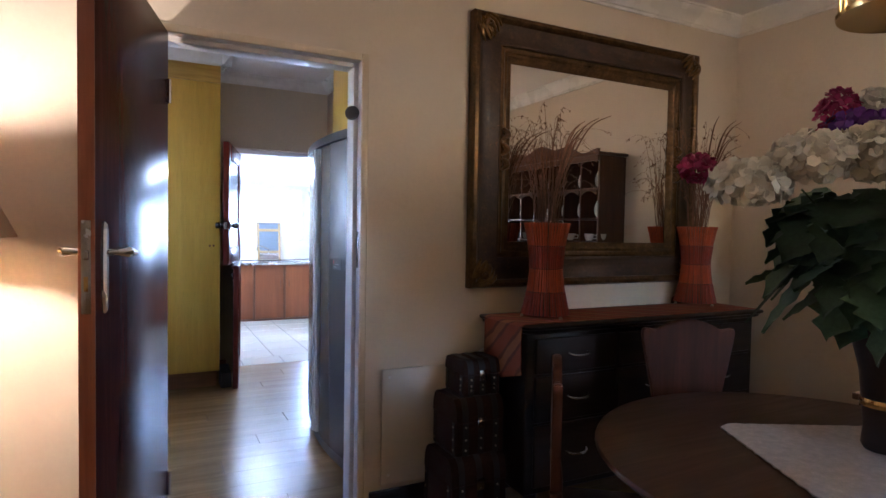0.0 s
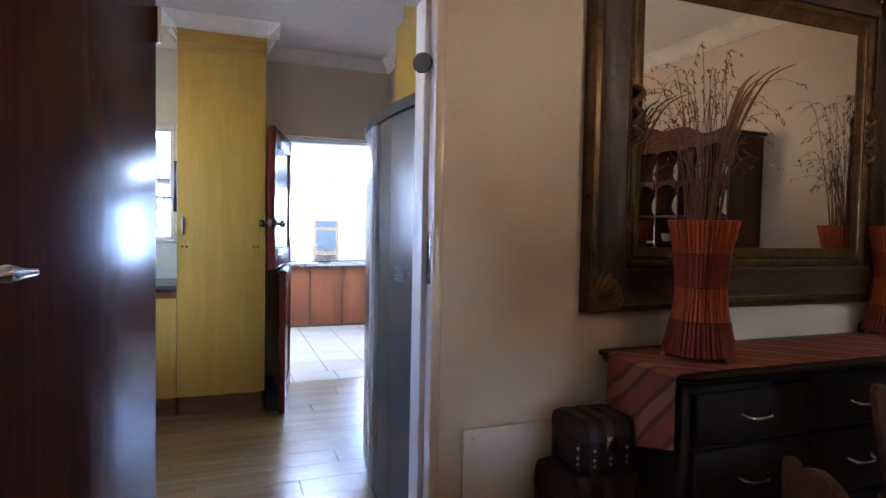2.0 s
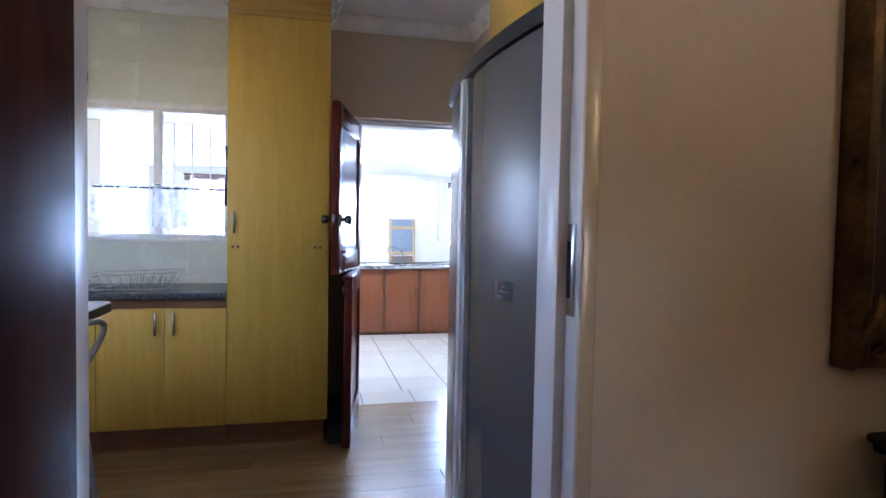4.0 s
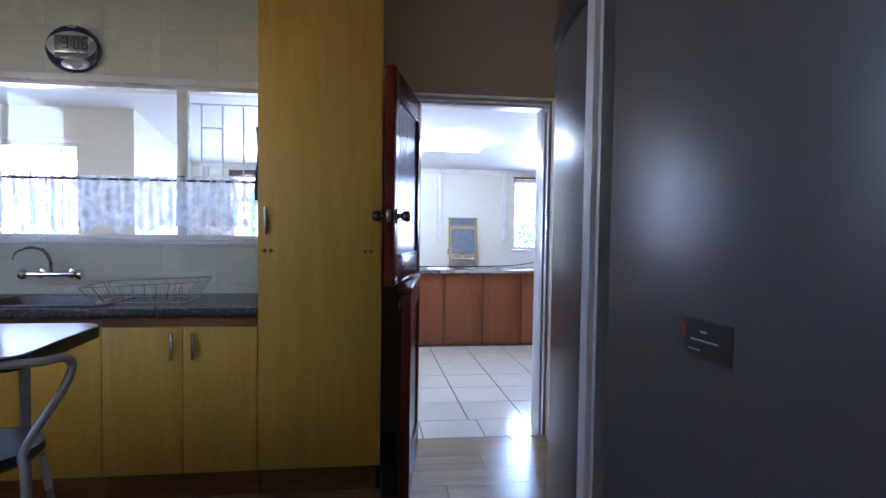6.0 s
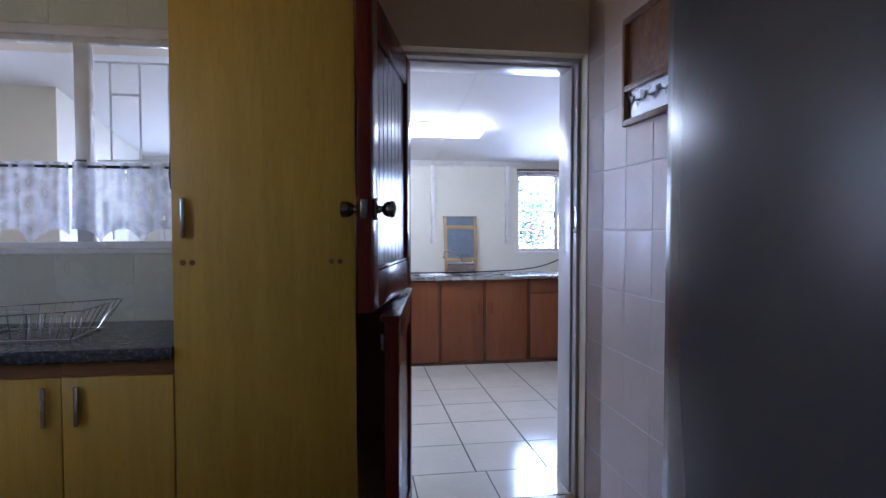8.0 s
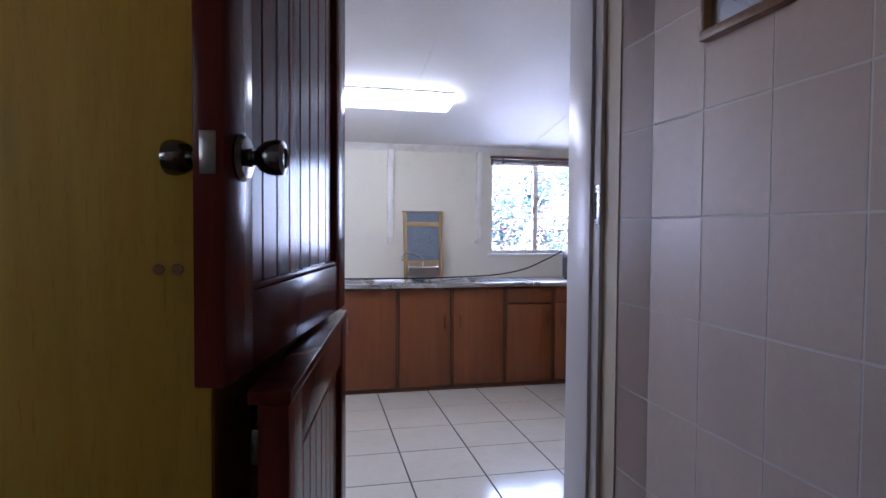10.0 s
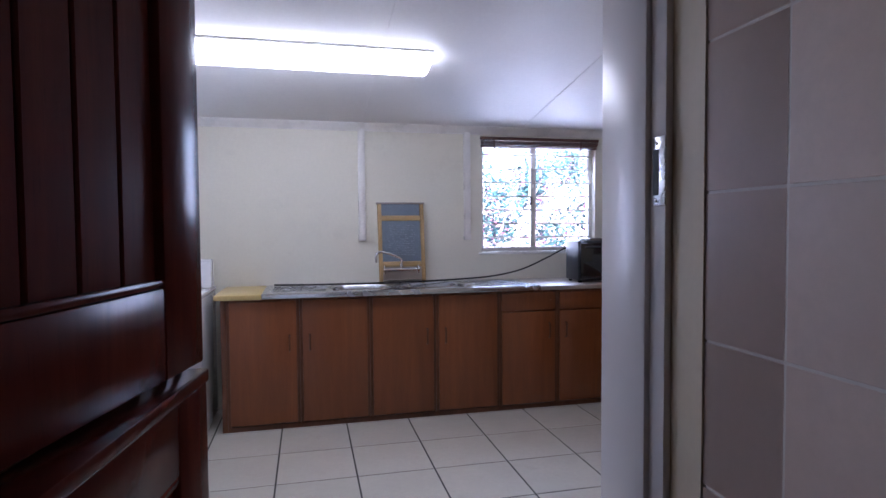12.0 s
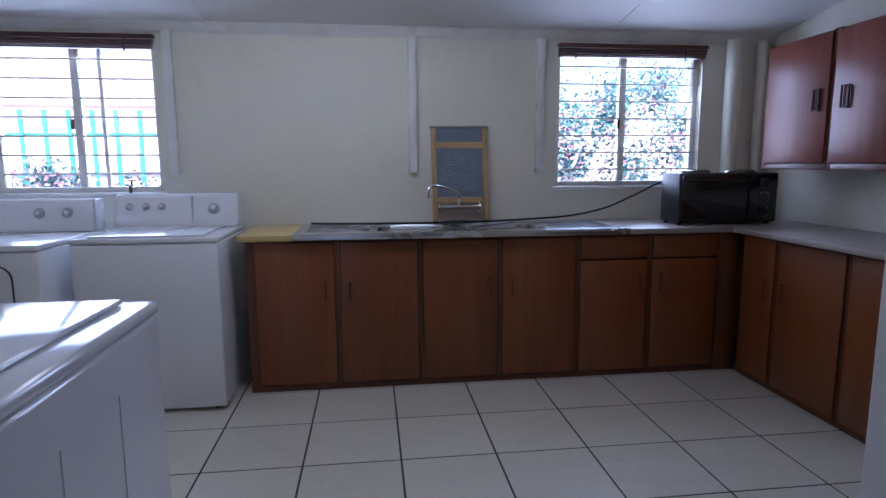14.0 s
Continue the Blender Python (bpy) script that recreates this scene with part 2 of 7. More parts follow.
def lace_cloth(name):
    """White net: an open weave with denser flower figures."""
    m, t, b = base_nodes(name)
    out = t.nodes["Material Output"]
    v = where(t, (1, 1, 1))
    vor = node(t, "ShaderNodeTexVoronoi", Scale=16.0)
    fig = node(t, "ShaderNodeTexNoise", Scale=24.0, Detail=3.0)
    for n in (vor, fig):
        t.links.new(v, n.inputs["Vector"])
    b.inputs["Base Color"].default_value = (0.82, 0.83, 0.88, 1)
    b.inputs["Roughness"].default_value = 0.9
    tl = node(t, "ShaderNodeBsdfTranslucent", Color=(0.8, 0.82, 0.9, 1))
    tr = t.nodes.new("ShaderNodeBsdfTransparent")
    cloth = t.nodes.new("ShaderNodeMixShader")
    cloth.inputs[0].default_value = 0.45
    t.links.new(b.outputs[0], cloth.inputs[1])
    t.links.new(tl.outputs[0], cloth.inputs[2])
    dens = t.nodes.new("ShaderNodeMath")
    dens.operation = "MULTIPLY"
    t.links.new(ramp(t, vor.outputs["Distance"], 0.1, 0.9), dens.inputs[0])
    t.links.new(ramp(t, fig.outputs[0], 0.3, 0.62), dens.inputs[1])
    pleat = node(t, "ShaderNodeTexWave", Scale=6.2, Distortion=1.5, Detail=2.0)
    pleat.bands_direction = "X"
    t.links.new(v, pleat.inputs["Vector"])
    both = t.nodes.new("ShaderNodeMath")
    both.operation = "MULTIPLY_ADD"
    both.inputs[1].default_value = 0.55
    t.links.new(pleat.outputs[1], both.inputs[0])
    t.links.new(dens.outputs[0], both.inputs[2])
    fac = t.nodes.new("ShaderNodeMapRange")
    fac.inputs["To Min"].default_value, fac.inputs["To Max"].default_value = 0.25, 0.97
    t.links.new(both.outputs[0], fac.inputs["Value"])
    mx = t.nodes.new("ShaderNodeMixShader")
    t.links.new(fac.outputs[0], mx.inputs[0])
    t.links.new(tr.outputs[0], mx.inputs[1])
    t.links.new(cloth.outputs[0], mx.inputs[2])
    t.links.new(mx.outputs[0], out.inputs["Surface"])
    return m


def striped_cloth(name, a, b_, c_):
    """Handwoven runner: rust, dark and ochre bands across its length."""
    m, t, b = base_nodes(name)
    v = where(t, (1, 1, 1))
    w = node(t, "ShaderNodeTexWave", Scale=3.2, Distortion=1.2, Detail=2.0)
    w.bands_direction = "DIAGONAL"
    t.links.new(v, w.inputs["Vector"])
    fine = node(t, "ShaderNodeTexNoise", Scale=160.0, Detail=2.0)
    t.links.new(v, fine.inputs["Vector"])
    c = mix_colors(t, ramp(t, w.outputs[1], 0.35, 0.5), a, b_)
    c = mix_colors(t, ramp(t, w.outputs[1], 0.75, 0.85), c, c_)
    t.links.new(c, b.inputs["Base Color"])
    b.inputs["Roughness"].default_value = 0.95
    bump_to(t, b, fine.outputs[0], 0.5, 0.002)
    return m


CREAM = surface("dining_paint", (0.66, 0.57, 0.46), 0.55, var=0.05, scale=1.2, fine=60, bump=0.08, stain=(0.58, 0.49, 0.36))
KPAINT = surface("kitchen_paint", (0.60, 0.50, 0.355), 0.6, var=0.05, fine=60, bump=0.08)
LPAINT = surface("laundry_paint", (0.76, 0.73, 0.62), 0.5, var=0.04, scale=1.5, fine=50, bump=0.1, stain=(0.68, 0.65, 0.55))
CEIL = surface("ceiling_paint", (0.76, 0.74, 0.72), 0.6, var=0.04, fine=50, bump=0.05)
HEATER = surface("heater_paint", (0.60, 0.55, 0.47), 0.45, var=0.05, fine=50, bump=0.06)
WHITE = surface("white_gloss_paint", (0.78, 0.76, 0.72), 0.28, var=0.05, scale=5, fine=40, bump=0.08)
def lacquer(name, color, rough, metal=0.0):
    """Even sheet-metal finish with a slight drift of tone."""
    m, t, b = base_nodes(name)
    broad = node(t, "ShaderNodeTexNoise", Scale=1.7, Detail=2.0)
    t.links.new(where(t), broad.inputs["Vector"])
    t.links.new(mix_colors(t, broad.outputs[0], tuple(c * 0.94 for c in color), tuple(c * 1.05 for c in color)), b.inputs["Base Color"])
    b.inputs["Roughness"].default_value, b.inputs["Metallic"].default_value = rough, metal
    return m


CREAMGLOSS = surface("cream_gloss_paint", (0.64, 0.54, 0.40), 0.22, var=0.05, scale=6, fine=40, bump=0.12)
FRAMEGREY = lacquer("door_frame_enamel", (0.66, 0.62, 0.60), 0.3)
YELLOW = wood("yellow_veneer", (0.55, 0.33, 0.042), (0.63, 0.40, 0.066), "z", 0.34, rnd=0.04, scale=0.8, grain=0.45)
YELLOWX = wood("yellow_veneer_panel", (0.42, 0.245, 0.035), (0.56, 0.36, 0.07), "x", 0.4, rnd=0.04)
KICK = wood("brown_plinth", (0.16, 0.065, 0.02), (0.27, 0.12, 0.04), "x", 0.45)
MAHOG = wood("dark_mahogany", (0.085, 0.016, 0.011), (0.125, 0.024, 0.015), "z", 0.20, scale=1.2, rnd=0.08, spec=0.06, grain=0.6, bump=0.06)
DOORWOOD = wood("varnished_door_veneer", (0.040, 0.011, 0.009), (0.075, 0.018, 0.013), "z", 0.22, scale=1.6, rnd=0.05, spec=0.05, grain=0.8, bump=0.10)
MEDGE = wood("reddish_lipping", (0.24, 0.06, 0.02), (0.36, 0.11, 0.035), "z", 0.4, rnd=0.05)
CAB = wood("cabinet_veneer", (0.18, 0.048, 0.012), (0.235, 0.068, 0.017), "z", 0.38, coat=0.1, rnd=0.08, grain=0.45)
CABX = wood("cabinet_frame_wood", (0.10, 0.030, 0.011), (0.15, 0.047, 0.016), "z", 0.4, coat=0.1, rnd=0.06)
CABRED = wood("wall_cupboard_veneer", (0.12, 0.026, 0.014), (0.19, 0.046, 0.022), "z", 0.36, coat=0.03, rnd=0.06, spec=0.3, grain=0.4)
DARKWOOD = wood("black_brown_wood", (0.010, 0.006, 0.005), (0.028, 0.016, 0.012), "x", 0.4, coat=0.03, spec=0.25)
TABLEWOOD = wood("table_wood", (0.050, 0.022, 0.014), (0.095, 0.045, 0.028), "x", 0.4, coat=0.04, spec=0.3)
CHAIRWOOD = wood("chair_wood", (0.06, 0.022, 0.013), (0.12, 0.045, 0.025), "z", 0.45, coat=0.0, spec=0.12)
HUTCHWOOD = wood("hutch_wood", (0.06, 0.020, 0.010), (0.12, 0.042, 0.02), "z", 0.35, coat=0.2)
MIRFRAME = surface("antique_frame", (0.060, 0.030, 0.016), 0.48, metal=0.0, var=0.5, scale=9, fine=70, bump=0.5, coat=0.04, stain=(0.16, 0.085, 0.028))
GILT = surface("worn_gilding", (0.125, 0.070, 0.026), 0.34, metal=0.65, var=0.5, scale=14, fine=60, bump=0.5, stain=(0.05, 0.025, 0.014))
GILTB = surface("bright_worn_gilding", (0.20, 0.115, 0.040), 0.32, metal=0.7, var=0.5, scale=14, fine=60, bump=0.4, stain=(0.05, 0.025, 0.014))
PLANK = wood("laminate_plank", (0.25, 0.155, 0.066), (0.37, 0.24, 0.112), "x", 0.24, rnd=0.08, scale=0.9, bump=0.02, grain=0.6)
GRANITE = surface("speckled_worktop", (0.085, 0.09, 0.095), 0.25, var=0.5, scale=60, fine=260, bump=0.03, stain=(0.22, 0.22, 0.22))
SINKGREY = surface("grey_sink", (0.10, 0.10, 0.105), 0.38, var=0.2, scale=12, fine=160, bump=0.05)
STEEL = surface("brushed_steel", (0.55, 0.56, 0.58), 0.25, metal=1.0, var=0.08, scale=8, fine=200, bump=0.05)
CHROME = surface("chrome", (0.72, 0.72, 0.72), 0.08, metal=1.0, var=0.04, bump=0.0)
KNOB = surface("aged_knob_metal", (0.20, 0.19, 0.17), 0.22, metal=1.0, var=0.2, scale=20, bump=0.05)
FRIDGE = lacquer("fridge_graphite", (0.098, 0.090, 0.089), 0.27, 0.2)
FRIDGETRIM = surface("fridge_trim", (0.70, 0.69, 0.68), 0.34, metal=0.35, var=0.05, bump=0)
BLACK = surface("black_plastic", (0.014, 0.014, 0.016), 0.35, var=0.15, fine=200, bump=0.05)
RUBBER = surface("black_rubber", (0.012, 0.012, 0.012), 0.7, var=0.2)
ENAMEL = surface("white_enamel", (0.80, 0.81, 0.83), 0.10, var=0.02, scale=3, fine=150, bump=0.03, coat=0.4)
GREYPLASTIC = surface("grey_plastic", (0.42, 0.43, 0.45), 0.35, var=0.05)
FLOORTILE = surface("glazed_floor_tile", (0.70, 0.66, 0.56), 0.16, var=0.05, scale=3.5, fine=45, bump=0.03, coat=0.7, rnd=0.03, stain=(0.62, 0.57, 0.47))
GROUT = surface("dark_grout", (0.055, 0.05, 0.045), 0.9, var=0.25, scale=12, fine=150, bump=0.4)
WALLTILE = surface("pinkish_wall_tile", (0.62, 0.48, 0.40), 0.40, var=0.06, scale=4, fine=40, bump=0.06, rnd=0.018)
WALLTILE2 = surface("pale_green_wall_tile", (0.62, 0.63, 0.50), 0.25, var=0.04, scale=4, fine=40, bump=0.05, rnd=0.02)
LGROUT = surface("light_grout", (0.70, 0.64, 0.58), 0.8, var=0.08, scale=14, fine=150, bump=0.3)
LGROUT2 = surface("cream_grout", (0.66, 0.66, 0.56), 0.8, var=0.08, scale=14, fine=150, bump=0.3)
ORANGE = surface("orange_sticks", (0.43, 0.075, 0.020), 0.6, var=0.25, scale=25, fine=120, bump=0.3, island=0.3)
REDSTICK = surface("red_sticks", (0.25, 0.033, 0.017), 0.6, var=0.25, scale=25, fine=120, bump=0.3, island=0.3)
DRYGRASS = surface("dry_grass", (0.17, 0.085, 0.05), 0.9, var=0.3, scale=20, bump=0.1, island=0.4)
LEATHER = surface("worn_leather", (0.036, 0.014, 0.009), 0.6, var=0.4, scale=14, fine=90, bump=0.5, stain=(0.075, 0.034, 0.018))
STRAP = surface("dark_strap", (0.016, 0.010, 0.008), 0.5, var=0.3, bump=0.3)
LEATHER.node_tree.nodes["Principled BSDF"].inputs["Specular IOR Level"].default_value = 0.15
STUD = surface("brass_studs", (0.42, 0.36, 0.26), 0.3, metal=1.0, var=0.1)
RUNNER = striped_cloth("woven_runner", (0.24, 0.058, 0.026), (0.13, 0.038, 0.022), (0.27, 0.105, 0.042))
DOILY = surface("crochet_cotton", (0.62, 0.57, 0.55), 0.95, var=0.18, scale=40, fine=220, bump=0.7, depth=0.004)
LEAF = surface("silk_leaf", (0.048, 0.090, 0.042), 0.6, var=0.35, scale=14, bump=0.3, island=0.35)
PETALW = surface("cream_petals", (0.66, 0.62, 0.50), 0.7, var=0.1, scale=30, bump=0.2, island=0.15)
PETALP = surface("magenta_petals", (0.40, 0.03, 0.13), 0.7, var=0.2, scale=30, bump=0.2, island=0.3)
PETALV = surface("violet_petals", (0.14, 0.03, 0.27), 0.7, var=0.2, scale=30, bump=0.2, island=0.3)
CERAMIC = surface("white_china", (0.78, 0.76, 0.72), 0.15, var=0.04, coat=0.4)
VASEDARK = surface("dark_vase_glaze", (0.035, 0.018, 0.012), 0.4, var=0.3, scale=8, bump=0.2)
SHADE = surface("lamp_shade_cloth", (0.62, 0.45, 0.26), 0.9, var=0.1, bump=0.3)
BRASS = surface("polished_brass", (0.62, 0.42, 0.14), 0.2, metal=1.0, var=0.1)
BULB = glow("lit_bulb", (1.0, 0.72, 0.36), 0.9)
TUBEGLOW = glow("fluorescent_diffuser", (0.78, 0.89, 1.0), 2.5)
GLASS = pane_glass("window_glass")
AMBER = clear("amber_glass", (1.0, 0.86, 0.55), 0.05)
OVENGLASS = surface("dark_oven_glass", (0.008, 0.008, 0.010), 0.06, var=0.1, bump=0.0, coat=0.5)
SLATE = surface("blue_slate_board", (0.17, 0.21, 0.26), 0.6, var=0.15, scale=14, fine=80, bump=0.2)
PINE = wood("pale_pine", (0.42, 0.27, 0.11), (0.58, 0.40, 0.19), "z", 0.5)
PINEX = wood("pale_pine_rail", (0.42, 0.27, 0.11), (0.58, 0.40, 0.19), "x", 0.5)
WORKTOP = surface("worn_laminate_top", (0.36, 0.31, 0.27), 0.35, var=0.12, scale=6, bump=0.08)
YELLOWTOP = surface("yellow_laminate_top", (0.56, 0.41, 0.17), 0.4, var=0.1, bump=0.05)
BLIND = wood("rolled_blind", (0.07, 0.022, 0.015), (0.13, 0.05, 0.03), "x", 0.4)
LACE = lace_cloth("white_lace")
BLUE = surface("navy_plastic", (0.012, 0.018, 0.075), 0.2, var=0.1, coat=0.4)
SILVER = surface("silver_plastic", (0.50, 0.51, 0.53), 0.3, metal=0.5, var=0.05)
LCD = surface("lcd_screen", (0.15, 0.175, 0.16), 0.25, var=0.04)
INK = surface("black_ink", (0.01, 0.01, 0.012), 0.5, var=0.05)
CHALK = surface("chalk", (0.30, 0.34, 0.38), 0.9, var=0.15)
RED = surface("red_print", (0.45, 0.02, 0.015), 0.4, var=0.1)
TABLETOP = surface("pale_bar_top", (0.66, 0.66, 0.68), 0.2, var=0.04)
TUBEGREY = surface("grey_tube_enamel", (0.34, 0.34, 0.36), 0.3, metal=0.4, var=0.06)
CLOTH = surface("dark_oven_cloth", (0.03, 0.035, 0.06), 0.95, var=0.3, bump=0.5)
GROUND = surface("dry_garden_soil", (0.66, 0.60, 0.54), 0.95, var=0.25, scale=0.8, fine=30, bump=0.6, depth=0.02)
GARDENWALL = surface("garden_wall_plaster", (0.78, 0.70, 0.76), 0.85, var=0.15, scale=1.5, fine=25, bump=0.4)
HEDGE = surface("hedge_leaves", (0.045, 0.15, 0.165), 0.5, var=0.35, scale=6, bump=0.2, island=0.5)
BLOSSOM = surface("pink_blossom", (0.62, 0.22, 0.40), 0.7, var=0.25, scale=8, bump=0.1, island=0.35)
GREENSTEEL = surface("green_fence_paint", (0.04, 0.24, 0.22), 0.5, var=0.15)
ROOFTILE = surface("terracotta_roof", (0.42, 0.33, 0.36), 0.8, var=0.25, scale=3, bump=0.4)
MIRROR = surface("silvered_glass", (0.86, 0.86, 0.85), 0.015, metal=1.0, var=0.0, bump=0.0)

# ---- structure ----
KC, DC = 2.89, 2.85          # ceilings of kitchen and dining room
WA0, WA1 = 2.84, 2.978        # wall between dining room and kitchen
WB0, WB1 = 6.22, 6.40        # wall between kitchen and laundry
FAR = 9.34                   # outer wall of the laundry
KR = 1.955                   # tiled face of the kitchen's right wall


def ceil_z(y):
    """Height of the laundry's sloping ceiling."""
    return 2.0 + 0.16 * (FAR - y)


def wall(name, axis, a, b, u0, u1, z0, z1, holes, material, label):
    """A wall of thickness a to b along u0 to u1, with holes (u, u, z, z) through it."""
    bm = bm_new()
    cuts = sorted({u0, u1, *[h[0] for h in holes], *[h[1] for h in holes]})
    for p, q in zip(cuts, cuts[1:]):
        gaps = sorted((h[2], h[3]) for h in holes if h[0] <= p + 1e-6 and h[1] >= q - 1e-6)
        lo = z0
        for g0, g1 in gaps + [(z1, z1)]:
            if g0 > lo + 1e-6:
                if axis == "x":
                    box(bm, p, a, lo, q, b, g0)
                else:
                    box(bm, a, p, lo, b, q, g0)
            lo = g1
    bmesh.ops.remove_doubles(bm, verts=bm.verts, dist=1e-5)
    return structure(name, bm, material, label, "wall")


wall("wall_dining_north", "x", WA0, WA1, -2.42, 4.05, 0, DC + 0.1, [(0.29, 1.212, 0, 2.215)], CREAM, "cream painted plaster wall with a doorway to the kitchen")
wall("wall_dining_east", "y", 3.90, 4.05, -2.72, WA0, 0, DC + 0.1, [], CREAM, "cream painted dining room wall behind the hutch")
wall("wall_dining_west", "y", -1.92, -1.8, -2.72, WA0, 0, DC + 0.1, [], CREAM, "plain cream painted dining room wall")
# south wall is out of view; its bare hole is added for daylight fill
wall("wall_dining_south", "x", -2.72, -2.6, -1.8, 3.90, 0, DC + 0.1, [(2.75, 3.35, 1.1, 1.95)], CREAM, "cream painted dining room wall with an added, unseen daylight opening")
# unseen opening, made up so that sky light fills the kitchen from the west
wall("wall_kitchen_west", "y", -2.42, -2.3, WA1, WB0, 0, KC + 0.1, [(3.2, 4.4, 1.55, 2.5)], KPAINT, "painted kitchen wall with an added, unseen opening for fill light")
wall("wall_kitchen_east", "y", KR + 0.004, KR + 0.15, WA1, WB0, 0, KC + 0.1, [], LGROUT, "kitchen wall clad in pinkish beige tiles")
TRUE[0] = False
NK, NL = 5.955, 6.26         # faces of the wall between kitchen and laundry
wall("wall_kitchen_north", "x", NK, NL, -3.3, 4.0, 0, KC + 0.1, [(-1.895, 0.176, 1.241, 2.121), (1.015, 1.905, 0, 2.13)], KPAINT, "painted wall with a doorway and a window into the laundry")
wall("wall_laundry_north", "x", FAR, FAR + 0.16, -1.3, 4.12, 0, 2.3, [(-0.74, 0.17, 1.055, 1.915), (2.54, 3.49, 1.065, 1.915)], LPAINT, "cream painted laundry wall with two barred windows")
wall("wall_laundry_east", "y", 3.97, 4.12, NL, FAR, 0, 2.8, [], LPAINT, "cream painted laundry wall behind the wall cupboards")
wall("wall_laundry_return", "y", -1.3, -1.15, 7.65, FAR, 0, 2.5, [], LPAINT, "short cream return wall beside the dryer")
wall("wall_laundry_recess", "x", 7.65, 7.8, -3.3, -1.3, 0, 2.6, [(-2.6, -1.57, 1.0, 1.98)], LPAINT, "cream laundry wall with a small paned window")
wall("wall_laundry_west", "y", -3.42, -3.3, NL, 7.8, 0, 2.8, [], LPAINT, "plain cream laundry end wall")
TRUE[0] = True

bm = box(bm_new(), -1.92, -2.72, DC, 4.05, WA0, DC + 0.08)
structure("ceiling_dining", bm, CEIL, "white painted dining room ceiling", "ceiling")
bm = box(bm_new(), -2.42, WA1, KC, KR + 0.15, WB0, KC + 0.08)
structure("ceiling_kitchen", bm, CEIL, "white painted kitchen ceiling", "ceiling")
TRUE[0] = False
bm = bm_new()
ring_mesh(bm, [[(x, NL, ceil_z(NL)), (x, FAR, ceil_z(FAR)), (x, FAR, ceil_z(FAR) + 0.08), (x, NL, ceil_z(NL) + 0.08)] for x in (-3.3, 3.97)])
structure("ceiling_laundry", bm, CEIL, "white board ceiling sloping down to the outer wall", "ceiling")
bm = bm_new()
for x in (0.45, 1.66, 2.87):
    ring_mesh(bm, [[(x - 0.018, y, ceil_z(y) - 0.004), (x + 0.018, y, ceil_z(y) - 0.004), (x + 0.018, y, ceil_z(y) + 0.01), (x - 0.018, y, ceil_z(y) + 0.01)] for y in (NL, FAR)])
structure("ceiling_cover_strip", bm, CEIL, "flat white cover strips on the ceiling joints", "trim")

TRUE[0] = True
COVE = [(0, -0.10), (0.010, -0.10), (0.014, -0.088), (0.024, -0.084), (0.040, -0.055), (0.062, -0.030), (0.072, -0.024), (0.078, -0.010), (0.090, -0.008), (0.090, 0.0), (0, 0)]


def cornice(name, runs, z, k=1.0, material=None, label="white moulded plaster cornice"):
    """Cove moulding along runs of (point, point, inward normal)."""
    bm = bm_new()
    for (x0, y0), (x1, y1), (nx, ny) in runs:
        ring_mesh(bm, [[(x + nx * d * k, y + ny * d * k, (z(y) if callable(z) else z) + h * k) for d, h in COVE] for x, y in ((x0, y0), (x1, y1))])
    return structure(name, bm, material or WHITE, label, "cornice", smooth=True)


cornice("cornice_dining", [((-1.8, WA0), (3.90, WA0), (0, -1)), ((3.90, WA0), (3.90, -2.6), (-1, 0)), ((3.90, -2.6), (-1.8, -2.6), (0, 1)), ((-1.8, -2.6), (-1.8, WA0), (1, 0))], DC, 1.1)
cornice("cornice_kitchen", [((-2.3, WB0), (0.22, WB0), (0, -1)), ((0.842, WB0), (KR, WB0), (0, -1)), ((KR, WB0), (KR, WA1), (-1, 0)), ((-2.3, WA1), (KR, WA1), (0, 1)), ((0.842, 5.53), (0.842, WB0), (1, 0)), ((0.215, 5.53), (0.215, WB0), (-1, 0)), ((0.13, 5.614), (0.93, 5.614), (0, -1))], KC, 1.0)
TRUE[0] = False
cornice("cornice_laundry", [((-1.15, FAR), (3.97, FAR), (0, -1))], ceil_z(FAR) + 0.008, 0.55)

# floors under the pieces
bm = box(bm_new(), -1.92, -2.72, -0.12, 4.05, 2.72, -0.010)
structure("floor_dining_base", bm, GROUT, "floor slab under the dining room boards", "floor")
bm = box(bm_new(), -2.42, 2.72, -0.12, 2.05, 6.075, -0.010)
structure("floor", bm, GROUT, "brown wood-grain laminate plank floor", "floor")
FLOOR_K = bpy.data.objects["floor"]
bm = box(bm_new(), -3.42, 6.075, -0.12, 4.12, FAR + 0.16, -0.0016)
structure("floor_laundry", bm, GROUT, "cream glazed tile floor with dark grout", "floor")
FLOOR_L = bpy.data.objects["floor_laundry"]
TRUE[0] = True


